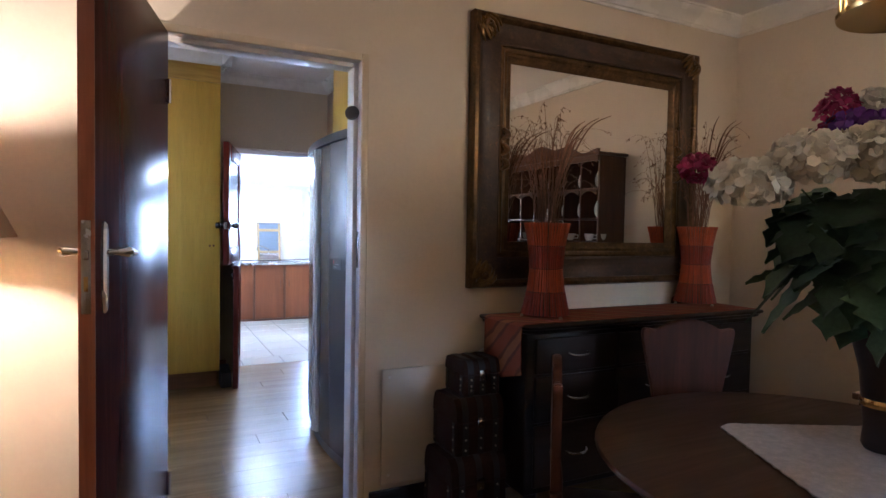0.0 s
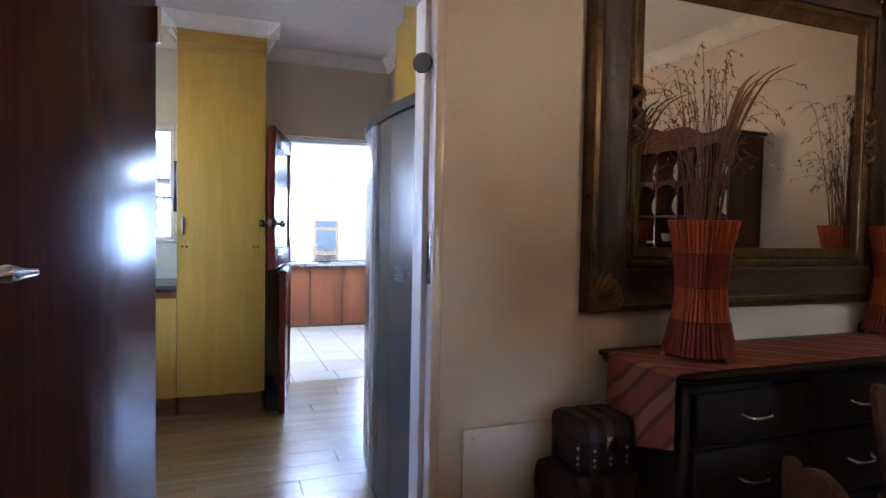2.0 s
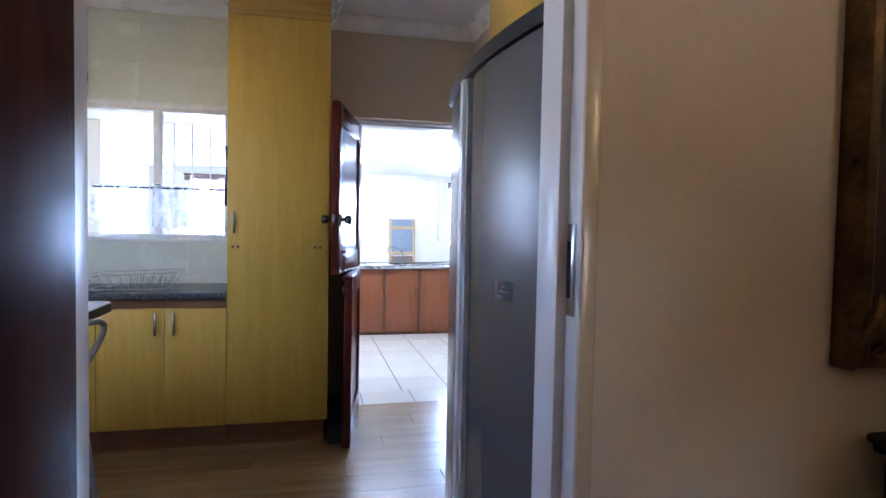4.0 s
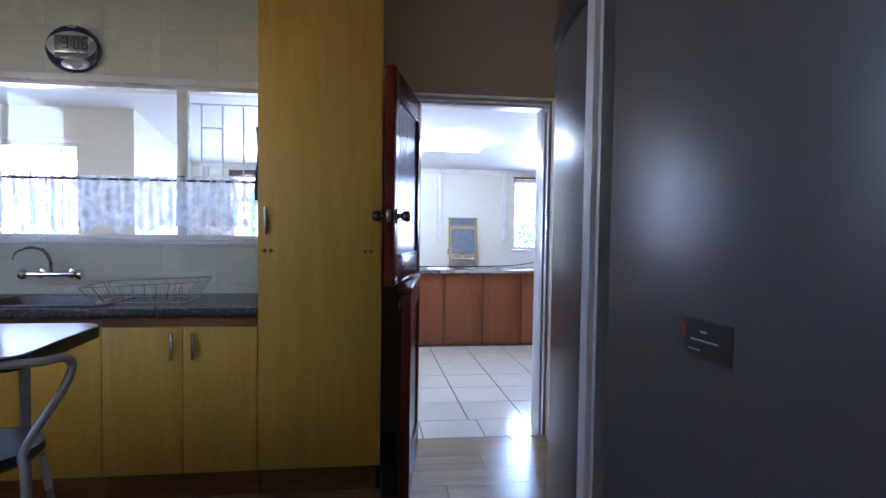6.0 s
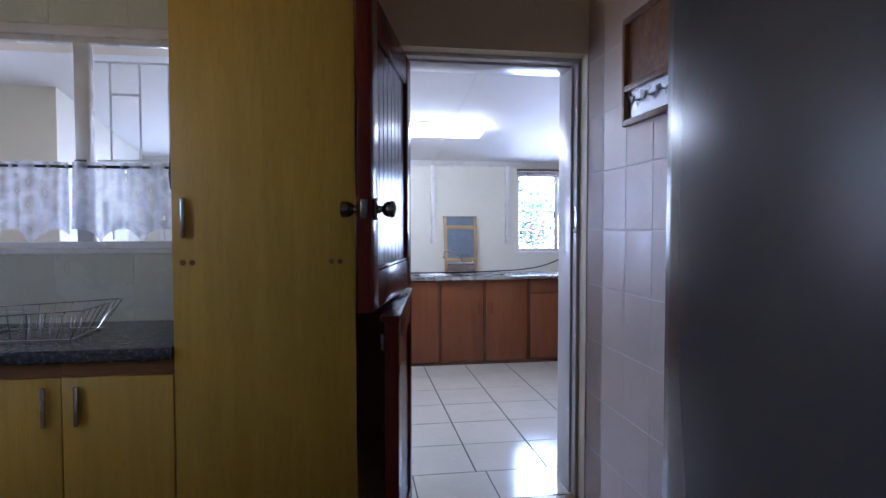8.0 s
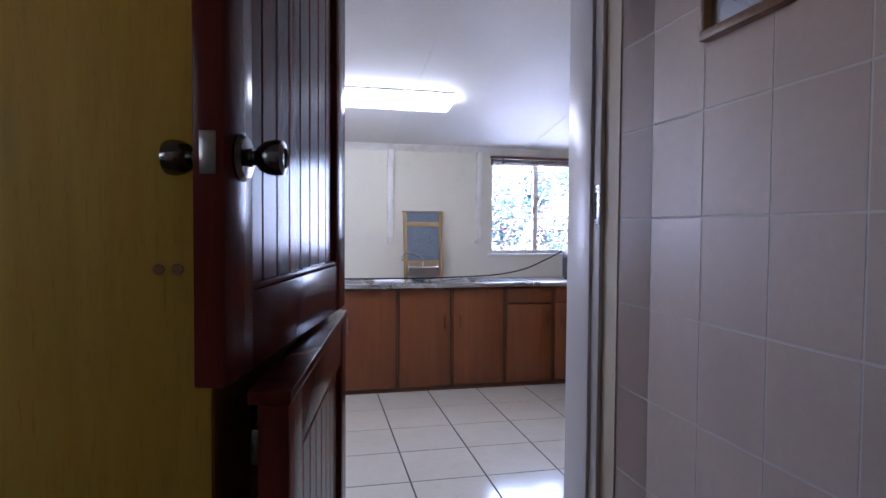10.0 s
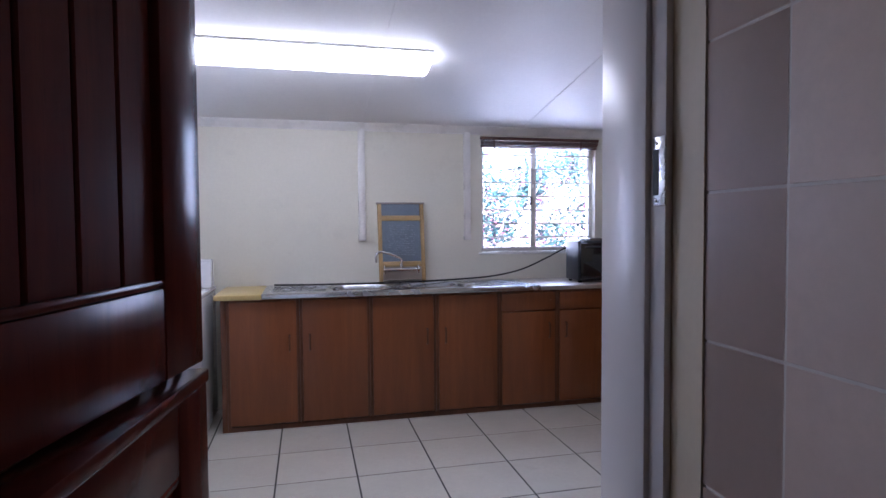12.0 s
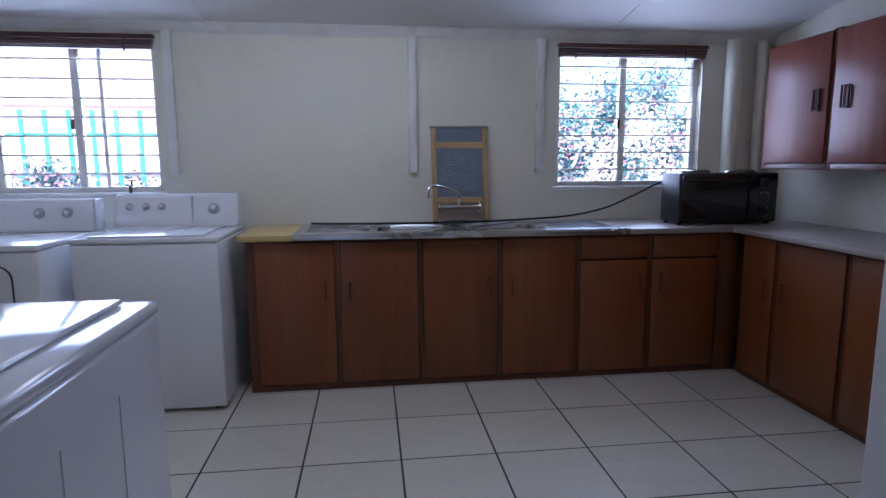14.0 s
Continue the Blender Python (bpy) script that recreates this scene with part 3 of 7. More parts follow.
def door_frame(name, x0, x1, top, y0, y1, face, ret0, stop0, stop1, material, label):
    """Pressed steel frame: inner faces at x0, x1 and top, wall faces y0 to y1, a rebate and a stop."""
    f = thing(name, label, "door frame", ((x0 + x1) / 2, (y0 + y1) / 2, 0), kind="structure")
    w = 0.016
    for side, s in ((x0, -1), (x1, 1)):
        bm = bm_new()
        a, b = sorted((side, side + s * w))
        box(bm, a, stop0, 0.0, b, stop1, top + w, 0.004)
        a, b = sorted((side + s * 0.012, side + s * (0.012 + w)))
        box(bm, a, ret0, 0.0, b, y1 + 0.008, top + w + 0.012, 0.003)
        a, b = sorted((side + s * 0.012, side + s * face))
        box(bm, a, y1 - 0.004, 0.0, b, y1 + 0.014, top + face, 0.005)
        part("jamb", bm, material, f)
    bm = bm_new()
    box(bm, x0, stop0, top, x1, stop1, top + w, 0.004)
    box(bm, x0 - 0.012, ret0, top + 0.012, x1 + 0.012, y1 + 0.008, top + 0.012 + w, 0.003)
    for yy in ((ret0 - 0.006, ret0 + 0.008), (y1 - 0.004, y1 + 0.0135)):
        box(bm, x0 - face + 0.002, yy[0], top + 0.012, x1 + face - 0.002, yy[1], top + face - 0.001, 0.005)
    part("head", bm, material, f)
    return f


RX, RT = 1.182, 2.178          # inner faces of the first door frame: strike side and head
LX0 = 0.320


def rebated_frame(name, y0, y1, ret, label):
    """Pressed steel frame with a door rebate of depth ret on the dining side and a cream-painted outer face."""
    f = thing(name, label, "door frame", ((LX0 + RX) / 2, (y0 + y1) / 2, 0), kind="structure")
    sh, face = 0.022, 0.036
    for side, sgn in ((LX0, -1), (RX, 1)):
        bm = bm_new()
        a, b = sorted((side, side + sgn * 0.030))
        box(bm, a, y0 + ret, 0.0, b, y1 + 0.010, RT + 0.03, 0.004)
        a, b = sorted((side + sgn * sh, side + sgn * 0.031))
        box(bm, a, y0 - 0.006, 0.0, b, y0 + ret + 0.002, RT + sh + 0.008, 0.003)
        part("jamb", bm, FRAMEGREY, f)
        a, b = sorted((side + sgn * (sh + 0.001), side + sgn * (sh + face)))
        part("painted_face", box(bm_new(), a, y0 - 0.012, 0.0, b, y0 + 0.004, RT + sh + face, 0.005, 3), CREAMGLOSS, f, "cream gloss painted outer face")
        part("kitchen_face", box(bm_new(), a, y1 - 0.004, 0.0, b, y1 + 0.013, RT + sh + face, 0.005, 3), FRAMEGREY, f)
    bm = box(bm_new(), LX0 + 0.001, y0 + ret + 0.001, RT, RX - 0.001, y1 + 0.009, RT + 0.029, 0.004)
    box(bm, LX0 - sh, y0 - 0.005, RT + sh, RX + sh, y0 + ret + 0.003, RT + sh + 0.009, 0.003)
    part("head", bm, FRAMEGREY, f)
    part("painted_face", box(bm_new(), LX0 - sh, y0 - 0.0115, RT + sh + 0.001, RX + sh, y0 + 0.004, RT + sh + face - 0.001, 0.005, 3), CREAMGLOSS, f, "cream gloss painted outer face")
    return f


fr1 = rebated_frame("door_frame_1", WA0, WA1, 0.046, "grey enamelled steel door frame between dining room and kitchen")
bm = box(bm_new(), RX + 0.0185, WA0 + 0.008, 1.20, RX + 0.0225, WA0 + 0.040, 1.38, 0.001)
part("strike_plate", bm, STEEL, fr1, "steel strike plate")
bm = box(bm_new(), RX + 0.0175, WA0 + 0.022, 1.235, RX + 0.0195, WA0 + 0.038, 1.345)
part("latch_hole", bm, RUBBER, fr1, "dark latch slot")
bm = bm_new()
lathe(bm, [(0.034, 0), (0.036, 0.006), (0.033, 0.014), (0.0, 0.015)], n=24, m=pose(0, 0, 0, 90, 0, 0))
bm.transform(pose(0, 0, 0, 0, 0, -35))
bm.transform(Matrix.Translation((RX - 0.004, WA0 + 0.050, 1.957)))
solid("frame_disc", bm, FRIDGE, "round dark grey plastic disc stuck on the door frame", "sensor")

TRUE[0] = False
fr2 = door_frame("door_frame_2", 1.045, 1.878, 2.10, NK, NL, 0.040, 6.043, 6.090, NL, FRAMEGREY, "pale grey enamelled steel frame of the laundry doorway")
bm = box(bm_new(), 1.8872, 6.041, 1.298, 1.8915, 6.080, 1.428, 0.001)
plate2 = part("strike_plate", bm, STEEL, fr2, "pale steel strike plate")
part("latch_hole", box(bm_new(), 1.8860, 6.060, 1.318, 1.8874, 6.076, 1.404), RUBBER, plate2, "dark latch slot")
for z in (1.308, 1.416):
    part("screw", lathe(bm_new(), [(0.004, 0), (0.003, 0.0015), (0, 0.0018)], (1.8872, 6.068, z), 10, pose(0, 0, 0, 0, -90, 0)), KNOB, plate2)
TRUE[0] = True

# ---- doors ----


def hinge_pose(h, f):
    """Pose with x along the leaf from hinge h to free edge f, z up."""
    d = (Vector((*f, 0)) - Vector((*h, 0))).normalized()
    m = Matrix.Identity(4)
    n = Vector((0, 0, 1)).cross(d)
    for i in range(3):
        m[i][0], m[i][1] = d[i], n[i]
    m[0][3], m[1][3] = h
    return m


door_a = thing("door_1", "dark glossy mahogany door standing open with a reddish edge", "door", m=hinge_pose((0.361, 2.811), (0.1655, 1.919)))
W = 0.910
part("leaf", box(bm_new(), 0, -0.040, 0.012, W - 0.004, 0, 2.192, 0.002), DOORWOOD, door_a, local=True)
part("lipping", box(bm_new(), W - 0.0035, -0.0405, 0.012, W, 0.0005, 2.192, 0.001), MEDGE, door_a, "reddish timber lipping on the door edge", local=True)
lockplate = part("lock_plate", box(bm_new(), W, -0.0325, 1.155, W + 0.003, -0.0085, 1.405, 0.001), STEEL, door_a, "steel mortice lock plate", local=True)
part("latch", box(bm_new(), W + 0.002, -0.028, 1.30, W + 0.010, -0.013, 1.325, 0.002), STEEL, lockplate, local=True)
part("keyhole", box(bm_new(), W + 0.002, -0.026, 1.215, W + 0.0035, -0.015, 1.255, 0.001), BRASS, lockplate, "brass deadbolt slot", local=True)
for s in (1, -1):
    y0 = 0.0 if s > 0 else -0.040
    bm = bm_new()
    oval_plate = [(W - 0.066 + rr * math.sin(a), 1.275 + 0.128 * math.cos(a)) for a, rr in [(2 * math.pi * k / 28, 0.015 + 0.010 * math.cos(2 * math.pi * k / 28) ** 2 * (1 if math.cos(2 * math.pi * k / 28) > 0 else 0.3)) for k in range(28)]]
    ring_mesh(bm, [[(u, y0, v) for u, v in oval_plate], [(u, y0 + s * 0.006, v) for u, v in oval_plate], [(W - 0.066 + (u - W + 0.066) * 0.6, y0 + s * 0.013, 1.275 + (v - 1.275) * 0.93) for u, v in oval_plate]])
    plate = part("handle_plate", bm, CHROME, door_a, "long chrome handle plate", local=True)
    bm = bm_new()
    tube(bm, [(W - 0.066, y0 + s * 0.004, 1.318), (W - 0.066, y0 + s * 0.030, 1.318), (W - 0.068, y0 + s * 0.052, 1.318), (W - 0.080, y0 + s * 0.060, 1.318), (W - 0.120, y0 + s * 0.060, 1.316), (W - 0.165, y0 + s * 0.058, 1.314), (W - 0.170, y0 + s * 0.058, 1.314)], [0.010, 0.010, 0.013, 0.016, 0.012, 0.009, 0.004], 12)
    part("lever", bm, CHROME, plate, "chrome lever handle", local=True)
bm = bm_new()
for z in (0.25, 1.9):
    cyl(bm, (-0.004, 0.004, z), (-0.004, 0.004, z + 0.1), 0.008)
part("hinge", bm, STEEL, door_a, local=True)


def frame_leaf(parent, w, z0, z1, stile, rail_top, rail_bot, boards):
    """Framed half door with tongued boards set back in the middle."""
    th = 0.045
    for a in (0.0, w - stile):
        part("stile", box(bm_new(), a, -th, z0, a + stile, 0, z1, 0.004), MAHOG, parent, local=True)
    for a, b in ((z0, z0 + rail_bot), (z1 - rail_top, z1)):
        part("rail", box(bm_new(), stile + 0.0005, -th + 0.001, a, w - stile - 0.0005, -0.001, b, 0.004), MAHOG, parent, local=True)
    n = boards
    step = (w - 2 * stile) / n
    for i in range(n):
        part("board", box(bm_new(), stile + i * step + 0.002, -th + 0.012, z0 + rail_bot, stile + (i + 1) * step - 0.002, -0.012, z1 - rail_top, 0.003, 1), MAHOG, parent, local=True)
    bm = bm_new()
    box(bm, stile, -th + 0.016, z0 + rail_bot, w - stile, -0.018, z1 - rail_top)
    part("backing", bm, MAHOG, parent, local=True)
    for a, b, c, d in ((stile, w - stile, z0 + rail_bot, z0 + rail_bot + 0.012), (stile, w - stile, z1 - rail_top - 0.012, z1 - rail_top)):
        part("bead", box(bm_new(), a, -0.014, c, b, -0.002, d, 0.004), MAHOG, parent, local=True)


TRUE[0] = False
DW = 0.876
up = thing("door_2", "dark varnished upper half of a stable door, standing open", "door", m=hinge_pose((1.086, 6.035), (0.880, 5.185)))
frame_leaf(up, DW, 1.058, 2.078, 0.115, 0.115, 0.125, 8)
KX, KZ = DW - 0.062, 1.386
for s, nm in ((1, "rose"), (-1, "rose")):
    y0 = 0.0 if s > 0 else -0.045
    turn = pose(0, 0, 0, -90 * s, 0, 0)
    bm = lathe(bm_new(), [(0.0, 0), (0.035, 0.0), (0.036, 0.004), (0.030, 0.011), (0.014, 0.013), (0.014, 0.020)], (KX, y0, KZ), 24, turn)
    rose = part("rose", bm, KNOB, up, "aged metal door knob rose", local=True)
    bm = lathe(bm_new(), [(0.011, 0.012), (0.011, 0.024), (0.019, 0.030), (0.025, 0.041), (0.027, 0.054), (0.025, 0.064), (0.015, 0.067), (0.014, 0.064), (0.0, 0.064)], (KX, y0, KZ), 24, turn)
    part("knob", bm, KNOB, rose, "aged bronze-coloured round knob", local=True)
part("latch_plate", box(bm_new(), DW, -0.034, KZ - 0.03, DW + 0.002, -0.010, KZ + 0.03, 0.0008), KNOB, up, local=True)
low = thing("door_3", "dark varnished lower half of a stable door, standing open", "door", m=hinge_pose((1.089, 6.038), (0.965, 5.20)))
DW = 0.85
frame_leaf(low, DW, 0.012, 1.026, 0.115, 0.10, 0.14, 8)
part("ledge", box(bm_new(), 0.0, -0.060, 1.0265, DW, 0.004, 1.047, 0.004), MAHOG, low, "weathered ledge capping the lower leaf", local=True)
part("bolt", box(bm_new(), DW - 0.10, -0.060, 0.93, DW - 0.02, -0.0455, 0.985, 0.004), KNOB, low, "small dark bolt", local=True)

# ---- windows of the laundry and kitchen ----


def barred_window(name, x0, x1, z0, z1, y, mull, bars, extra, label):
    """Steel window with a centre mullion, horizontal burglar bars and two panes."""
    w = thing(name, label, "window", ((x0 + x1) / 2, y, z0), kind="structure")
    f = 0.032
    bm = bm_new()
    for a, b, c, d in ((x0, x0 + f, z0, z1), (x1 - f, x1, z0, z1), (x0 + f, x1 - f, z0, z0 + f), (x0 + f, x1 - f, z1 - f, z1)):
        box(bm, a, y + 0.05, c, b, y + 0.085, d, 0.004)
    part("window_frame", bm, WHITE, w)
    part("mullion", box(bm_new(), mull - 0.022, y + 0.049, z0 + f, mull + 0.022, y + 0.087, z1 - f, 0.004), WHITE, w)
    for a, b in ((x0 + f, mull - 0.022), (mull + 0.022, x1 - f)):
        p = part("pane", box(bm_new(), a, y + 0.066, z0 + f, b, y + 0.070, z1 - f), GLASS, w, "clear window pane", smooth=False)
        p.visible_shadow = False
    for i in range(bars):
        z = z0 + (i + 1) * (z1 - z0) / (bars + 1)
        part("bar", box(bm_new(), x0, y + 0.036, z - 0.005, x1, y + 0.042, z + 0.005, 0.001, 1), WHITE, w)
    for x in extra:
        part("glazing_bar", box(bm_new(), x - 0.010, y + 0.056, z0 + f, x + 0.010, y + 0.080, z1 - f, 0.002), WHITE, w)
    part("window_sill", box(bm_new(), x0 - 0.02, y - 0.012, z0 - 0.022, x1 + 0.02, y + 0.05, z0, 0.005), WHITE, w)
    bm = bm_new()
    box(bm, mull - 0.035, y + 0.030, z0 + 0.36, mull - 0.020, y + 0.050, z0 + 0.42, 0.003)
    part("catch", bm, KNOB, w, "dark window catch")
    return w


barred_window("window_1", -0.74, 0.17, 1.055, 1.915, FAR, -0.285, 7, (-0.15,), "white steel laundry window with thin horizontal burglar bars")
barred_window("window_2", 2.54, 3.49, 1.065, 1.915, FAR, 2.985, 7, (), "white steel laundry window with thin horizontal burglar bars")


def blind(x0, x1, z1, y):
    b = thing("rolled_blind", "dark brown slatted blind drawn up at the window head", "blind", ((x0 + x1) / 2, y, z1 - 0.08))
    part("head_rail", box(bm_new(), x0, y - 0.030, z1 - 0.022, x1, y + 0.012, z1, 0.004), BLIND, b)
    for i in range(5):
        part("slat", box(bm_new(), x0 + 0.004, y - 0.026 + 0.002 * (i % 2), z1 - 0.036 - i * 0.011, x1 - 0.004 - 0.003 * i, y + 0.008, z1 - 0.028 - i * 0.011, 0.003), BLIND, b)
    for x in (x0 + 0.1, x1 - 0.16):
        part("cord", box(bm_new(), x, y - 0.030, z1 - 0.095, x + 0.01, y - 0.0265, z1 - 0.02), BLIND, b)


blind(-0.76, 0.185, 1.935, FAR - 0.015)
blind(2.53, 3.50, 1.935, FAR - 0.015)

# window between kitchen and laundry
TRUE[0] = True
kw = thing("window_3", "white steel kitchen window with a small-paned burglar grille", "window", (-0.9, WB0, 1.245), kind="structure")
for a, b, c, d in ((-2.0, -1.965, 1.245, 2.16), (0.125, 0.155, 1.245, 2.16), (-1.965, 0.125, 1.245, 1.275), (-1.965, 0.125, 2.125, 2.16)):
    part("window_frame", box(bm_new(), a, WB0 + 0.02, c, b, WB0 + 0.07, d, 0.004), WHITE, kw)
for x in (-0.317, -1.35):
    part("mullion", box(bm_new(), x - 0.030, WB0 + 0.018, 1.275, x + 0.030, WB0 + 0.072, 2.125, 0.005), WHITE, kw)
part("lintel", box(bm_new(), -2.0, WB0 - 0.014, 2.145, 0.165, WB0 + 0.012, 2.185, 0.004), WHITE, kw)
part("window_sill", box(bm_new(), -2.0, WB0 - 0.016, 1.222, 0.165, WB0 + 0.02, 1.246, 0.005), WHITE, kw)
bm = bm_new()
for x in (-0.226, -0.104, 0.018):
    cyl(bm, (x, WB0 + 0.085, 1.28), (x, WB0 + 0.085, 2.06), 0.005, n=6)
for x0, x1, z in ((-0.287, 0.125, 2.06), (-0.226, -0.104, 1.92), (-0.287, 0.125, 1.63), (-0.287, 0.125, 1.35)):
    cyl(bm, (x0, WB0 + 0.085, z), (x1, WB0 + 0.085, z), 0.005, n=6)
part("grille", bm, WHITE, kw, "thin white burglar grille")
for a, b in ((-0.287, 0.125), (-1.32, -0.347), (-1.965, -1.38)):
    p = part("pane", box(bm_new(), a, WB0 + 0.046, 1.275, b, WB0 + 0.050, 2.125), GLASS, kw, "clear window pane", smooth=False)
    p.visible_shadow = False
part("catch", box(bm_new(), -0.345, WB0 + 0.004, 1.60, -0.300, WB0 + 0.018, 1.625, 0.003), KNOB, kw, "dark window catch")

TRUE[0] = False
rw = thing("window_4", "white paned window in the laundry recess", "window", (-2.08, 7.65, 1.0), kind="structure")
for a, b, c, d in ((-2.6, -2.565, 1.0, 1.98), (-1.605, -1.57, 1.0, 1.98), (-2.565, -1.605, 1.0, 1.035), (-2.565, -1.605, 1.945, 1.98)):
    part("window_frame", box(bm_new(), a, 7.67, c, b, 7.71, d, 0.004), WHITE, rw)
for i in range(7):
    x = -2.57 + (i + 1) * 0.121
    part("glazing_bar", box(bm_new(), x - 0.006, 7.68, 1.035, x + 0.006, 7.70, 1.945), WHITE, rw)
for z in (1.25, 1.5, 1.73):
    part("glazing_bar", box(bm_new(), -2.565, 7.682, z - 0.005, -1.605, 7.698, z + 0.005), WHITE, rw)
part("window_sill", box(bm_new(), -2.63, 7.635, 1.985, -1.54, 7.655, 2.02, 0.004), WHITE, rw, "white ledge over the window")

TRUE[0] = True

# ---- kitchen ----
TX0, TX1, TY = 0.220, 0.838, 5.614
tall = thing("tall_cupboard", "tall yellow wood-veneer kitchen cupboard reaching the cornice", "cupboard", (0.53, 5.9, 0))
part("body", box(bm_new(), TX0, TY + 0.020, 0.10, TX1, WB0 - 0.016, 2.80, 0.002), YELLOW, tall)
dr = part("cupboard_door", box(bm_new(), TX0 + 0.001, TY, 0.10, TX1 - 0.001, TY + 0.018, 2.64, 0.003), YELLOW, tall)
part("handle", box(bm_new(), TX0 + 0.034, TY - 0.022, 1.30, TX0 + 0.048, TY - 0.004, 1.435, 0.004), STEEL, dr, "slim metal bar handle")
part("top_panel", box(bm_new(), TX0 + 0.001, TY + 0.002, 2.643, TX1 - 0.001, TY + 0.0185, 2.795, 0.002), YELLOWX, tall)
for x in (TX0 + 0.035, TX0 + 0.065, TX1 - 0.085, TX1 - 0.055):
    part("screw_cap", lathe(bm_new(), [(0.010, 0), (0.009, 0.0025), (0, 0.003)], (x, TY, 1.215), 12, pose(0, 0, 0, 90, 0, 0)), KICK, dr, "brown screw cover cap")
part("plinth", box(bm_new(), TX0 + 0.01, TY + 0.05, 0, TX1 - 0.02, TY + 0.068, 0.099, 0.002), KICK, tall)

base = [(-0.513, -0.137, "r"), (-0.137, 0.218, "l"), (-0.89, -0.513, "l"), (-1.27, -0.89, "r"), (-1.65, -1.27, "l")]
for x0, x1, side in base:
    c = thing("base_cupboard", "low yellow wood-veneer kitchen cupboard on a brown plinth", "cupboard", ((x0 + x1) / 2, 5.9, 0), group="kitchen base cupboards")
    part("body", box(bm_new(), x0 + 0.001, TY + 0.022, 0.10, x1 - 0.001, WB0 - 0.016, 0.886), YELLOW, c)
    part("top_rail", box(bm_new(), x0 + 0.001, TY + 0.006, 0.838, x1 - 0.001, TY + 0.0215, 0.886), KICK, c)
    d = part("cupboard_door", box(bm_new(), x0 + 0.0015, TY, 0.10, x1 - 0.0015, TY + 0.018, 0.834, 0.003), YELLOW, c)
    hx = x1 - 0.058 if side == "r" else x0 + 0.044
    part("handle", box(bm_new(), hx, TY - 0.022, 0.672, hx + 0.014, TY - 0.004, 0.806, 0.004), STEEL, d, "slim metal bar handle")
    part("plinth", box(bm_new(), x0, TY + 0.06, 0, x1, TY + 0.078, 0.099), KICK, c)

bm = bm_new()
prof = [(5.586, 0.892), (5.580, 0.905), (5.582, 0.921), (5.592, 0.930), (6.205, 0.930), (6.205, 0.890), (5.592, 0.888)]
ring_mesh(bm, [[(x, y, z) for y, z in prof] for x in (-1.66, -1.15)])
ring_mesh(bm, [[(x, y, z) for y, z in prof] for x in (-0.53, 0.218)])
for y0, y1 in ((5.5805, 5.68), (6.08, 6.205)):
    if y0 < 5.6:
        ring_mesh(bm, [[(x, y, z) for y, z in ((5.586, 0.892), (5.580, 0.905), (5.582, 0.921), (5.592, 0.930), (5.68, 0.930), (5.68, 0.890), (5.592, 0.888))] for x in (-1.15, -0.53)])
    else:
        box(bm, -1.15, y0, 0.89, -0.53, y1, 0.930)
solid("worktop", bm, GRANITE, "dark speckled stone-look worktop with a rounded nose", "worktop")

sk = thing("kitchen_sink", "inset dark grey kitchen sink", "sink", (-0.84, 5.88, 0.76))
bm = bm_new()
for (x0, y0, x1, y1) in ((-1.165, 5.665, -0.515, 5.69), (-1.165, 6.07, -0.515, 6.095), (-1.165, 5.69, -1.14, 6.07), (-0.54, 5.69, -0.515, 6.07)):
    box(bm, x0, y0, 0.931, x1, y1, 0.938, 0.002)
part("rim", bm, SINKGREY, sk)
bm = bm_new()
rings = []
for k, z in ((0.0, 0.936), (0.012, 0.90), (0.020, 0.79), (0.05, 0.77)):
    pts = []
    for i in range(32):
        a = 2 * math.pi * i / 32
        cx, cy = abs(math.cos(a)) ** 0.4 * (1 if math.cos(a) > 0 else -1), abs(math.sin(a)) ** 0.4 * (1 if math.sin(a) > 0 else -1)
        pts.append((-0.84 + cx * (0.302 - k), 5.88 + cy * (0.192 - k), z))
    rings.append(pts)
ring_mesh(bm, rings, caps=False)
bm.faces.new([v for v in bm.verts][-32:])
part("bowl", bm, SINKGREY, sk)

tp = thing("kitchen_tap", "chrome wall mixer tap with a swan-neck spout", "tap", (-0.99, 6.19, 1.05))
bm = cyl(bm_new(), (-1.10, 6.14, 1.05), (-0.88, 6.14, 1.05), 0.014)
for x in (-1.07, -0.91):
    cyl(bm, (x, 6.14, 1.05), (x, 6.205, 1.05), 0.013)
    lathe(bm, [(0.026, 0), (0.026, 0.006), (0.014, 0.010)], (x, 6.203, 1.05), 18, pose(0, 0, 0, 90, 0, 0))
part("body", bm, CHROME, tp)
part("spout", tube(bm_new(), curve_pts([(-0.99, 6.14, 1.055), (-0.99, 6.13, 1.13), (-1.01, 6.09, 1.19), (-1.05, 6.03, 1.205), (-1.09, 5.98, 1.18), (-1.10, 5.97, 1.14)], 8), 0.010, 10), CHROME, tp)
for x, s in ((-1.10, -1), (-0.88, 1)):
    part("tap_head", lathe(bm_new(), [(0.012, 0), (0.012, 0.012), (0.026, 0.022), (0.032, 0.038), (0.026, 0.052), (0.0, 0.056)], (x, 6.14, 1.05), 18, pose(0, 0, 0, 0, 90 * s, 0)), CHROME, tp, "round chrome tap head")

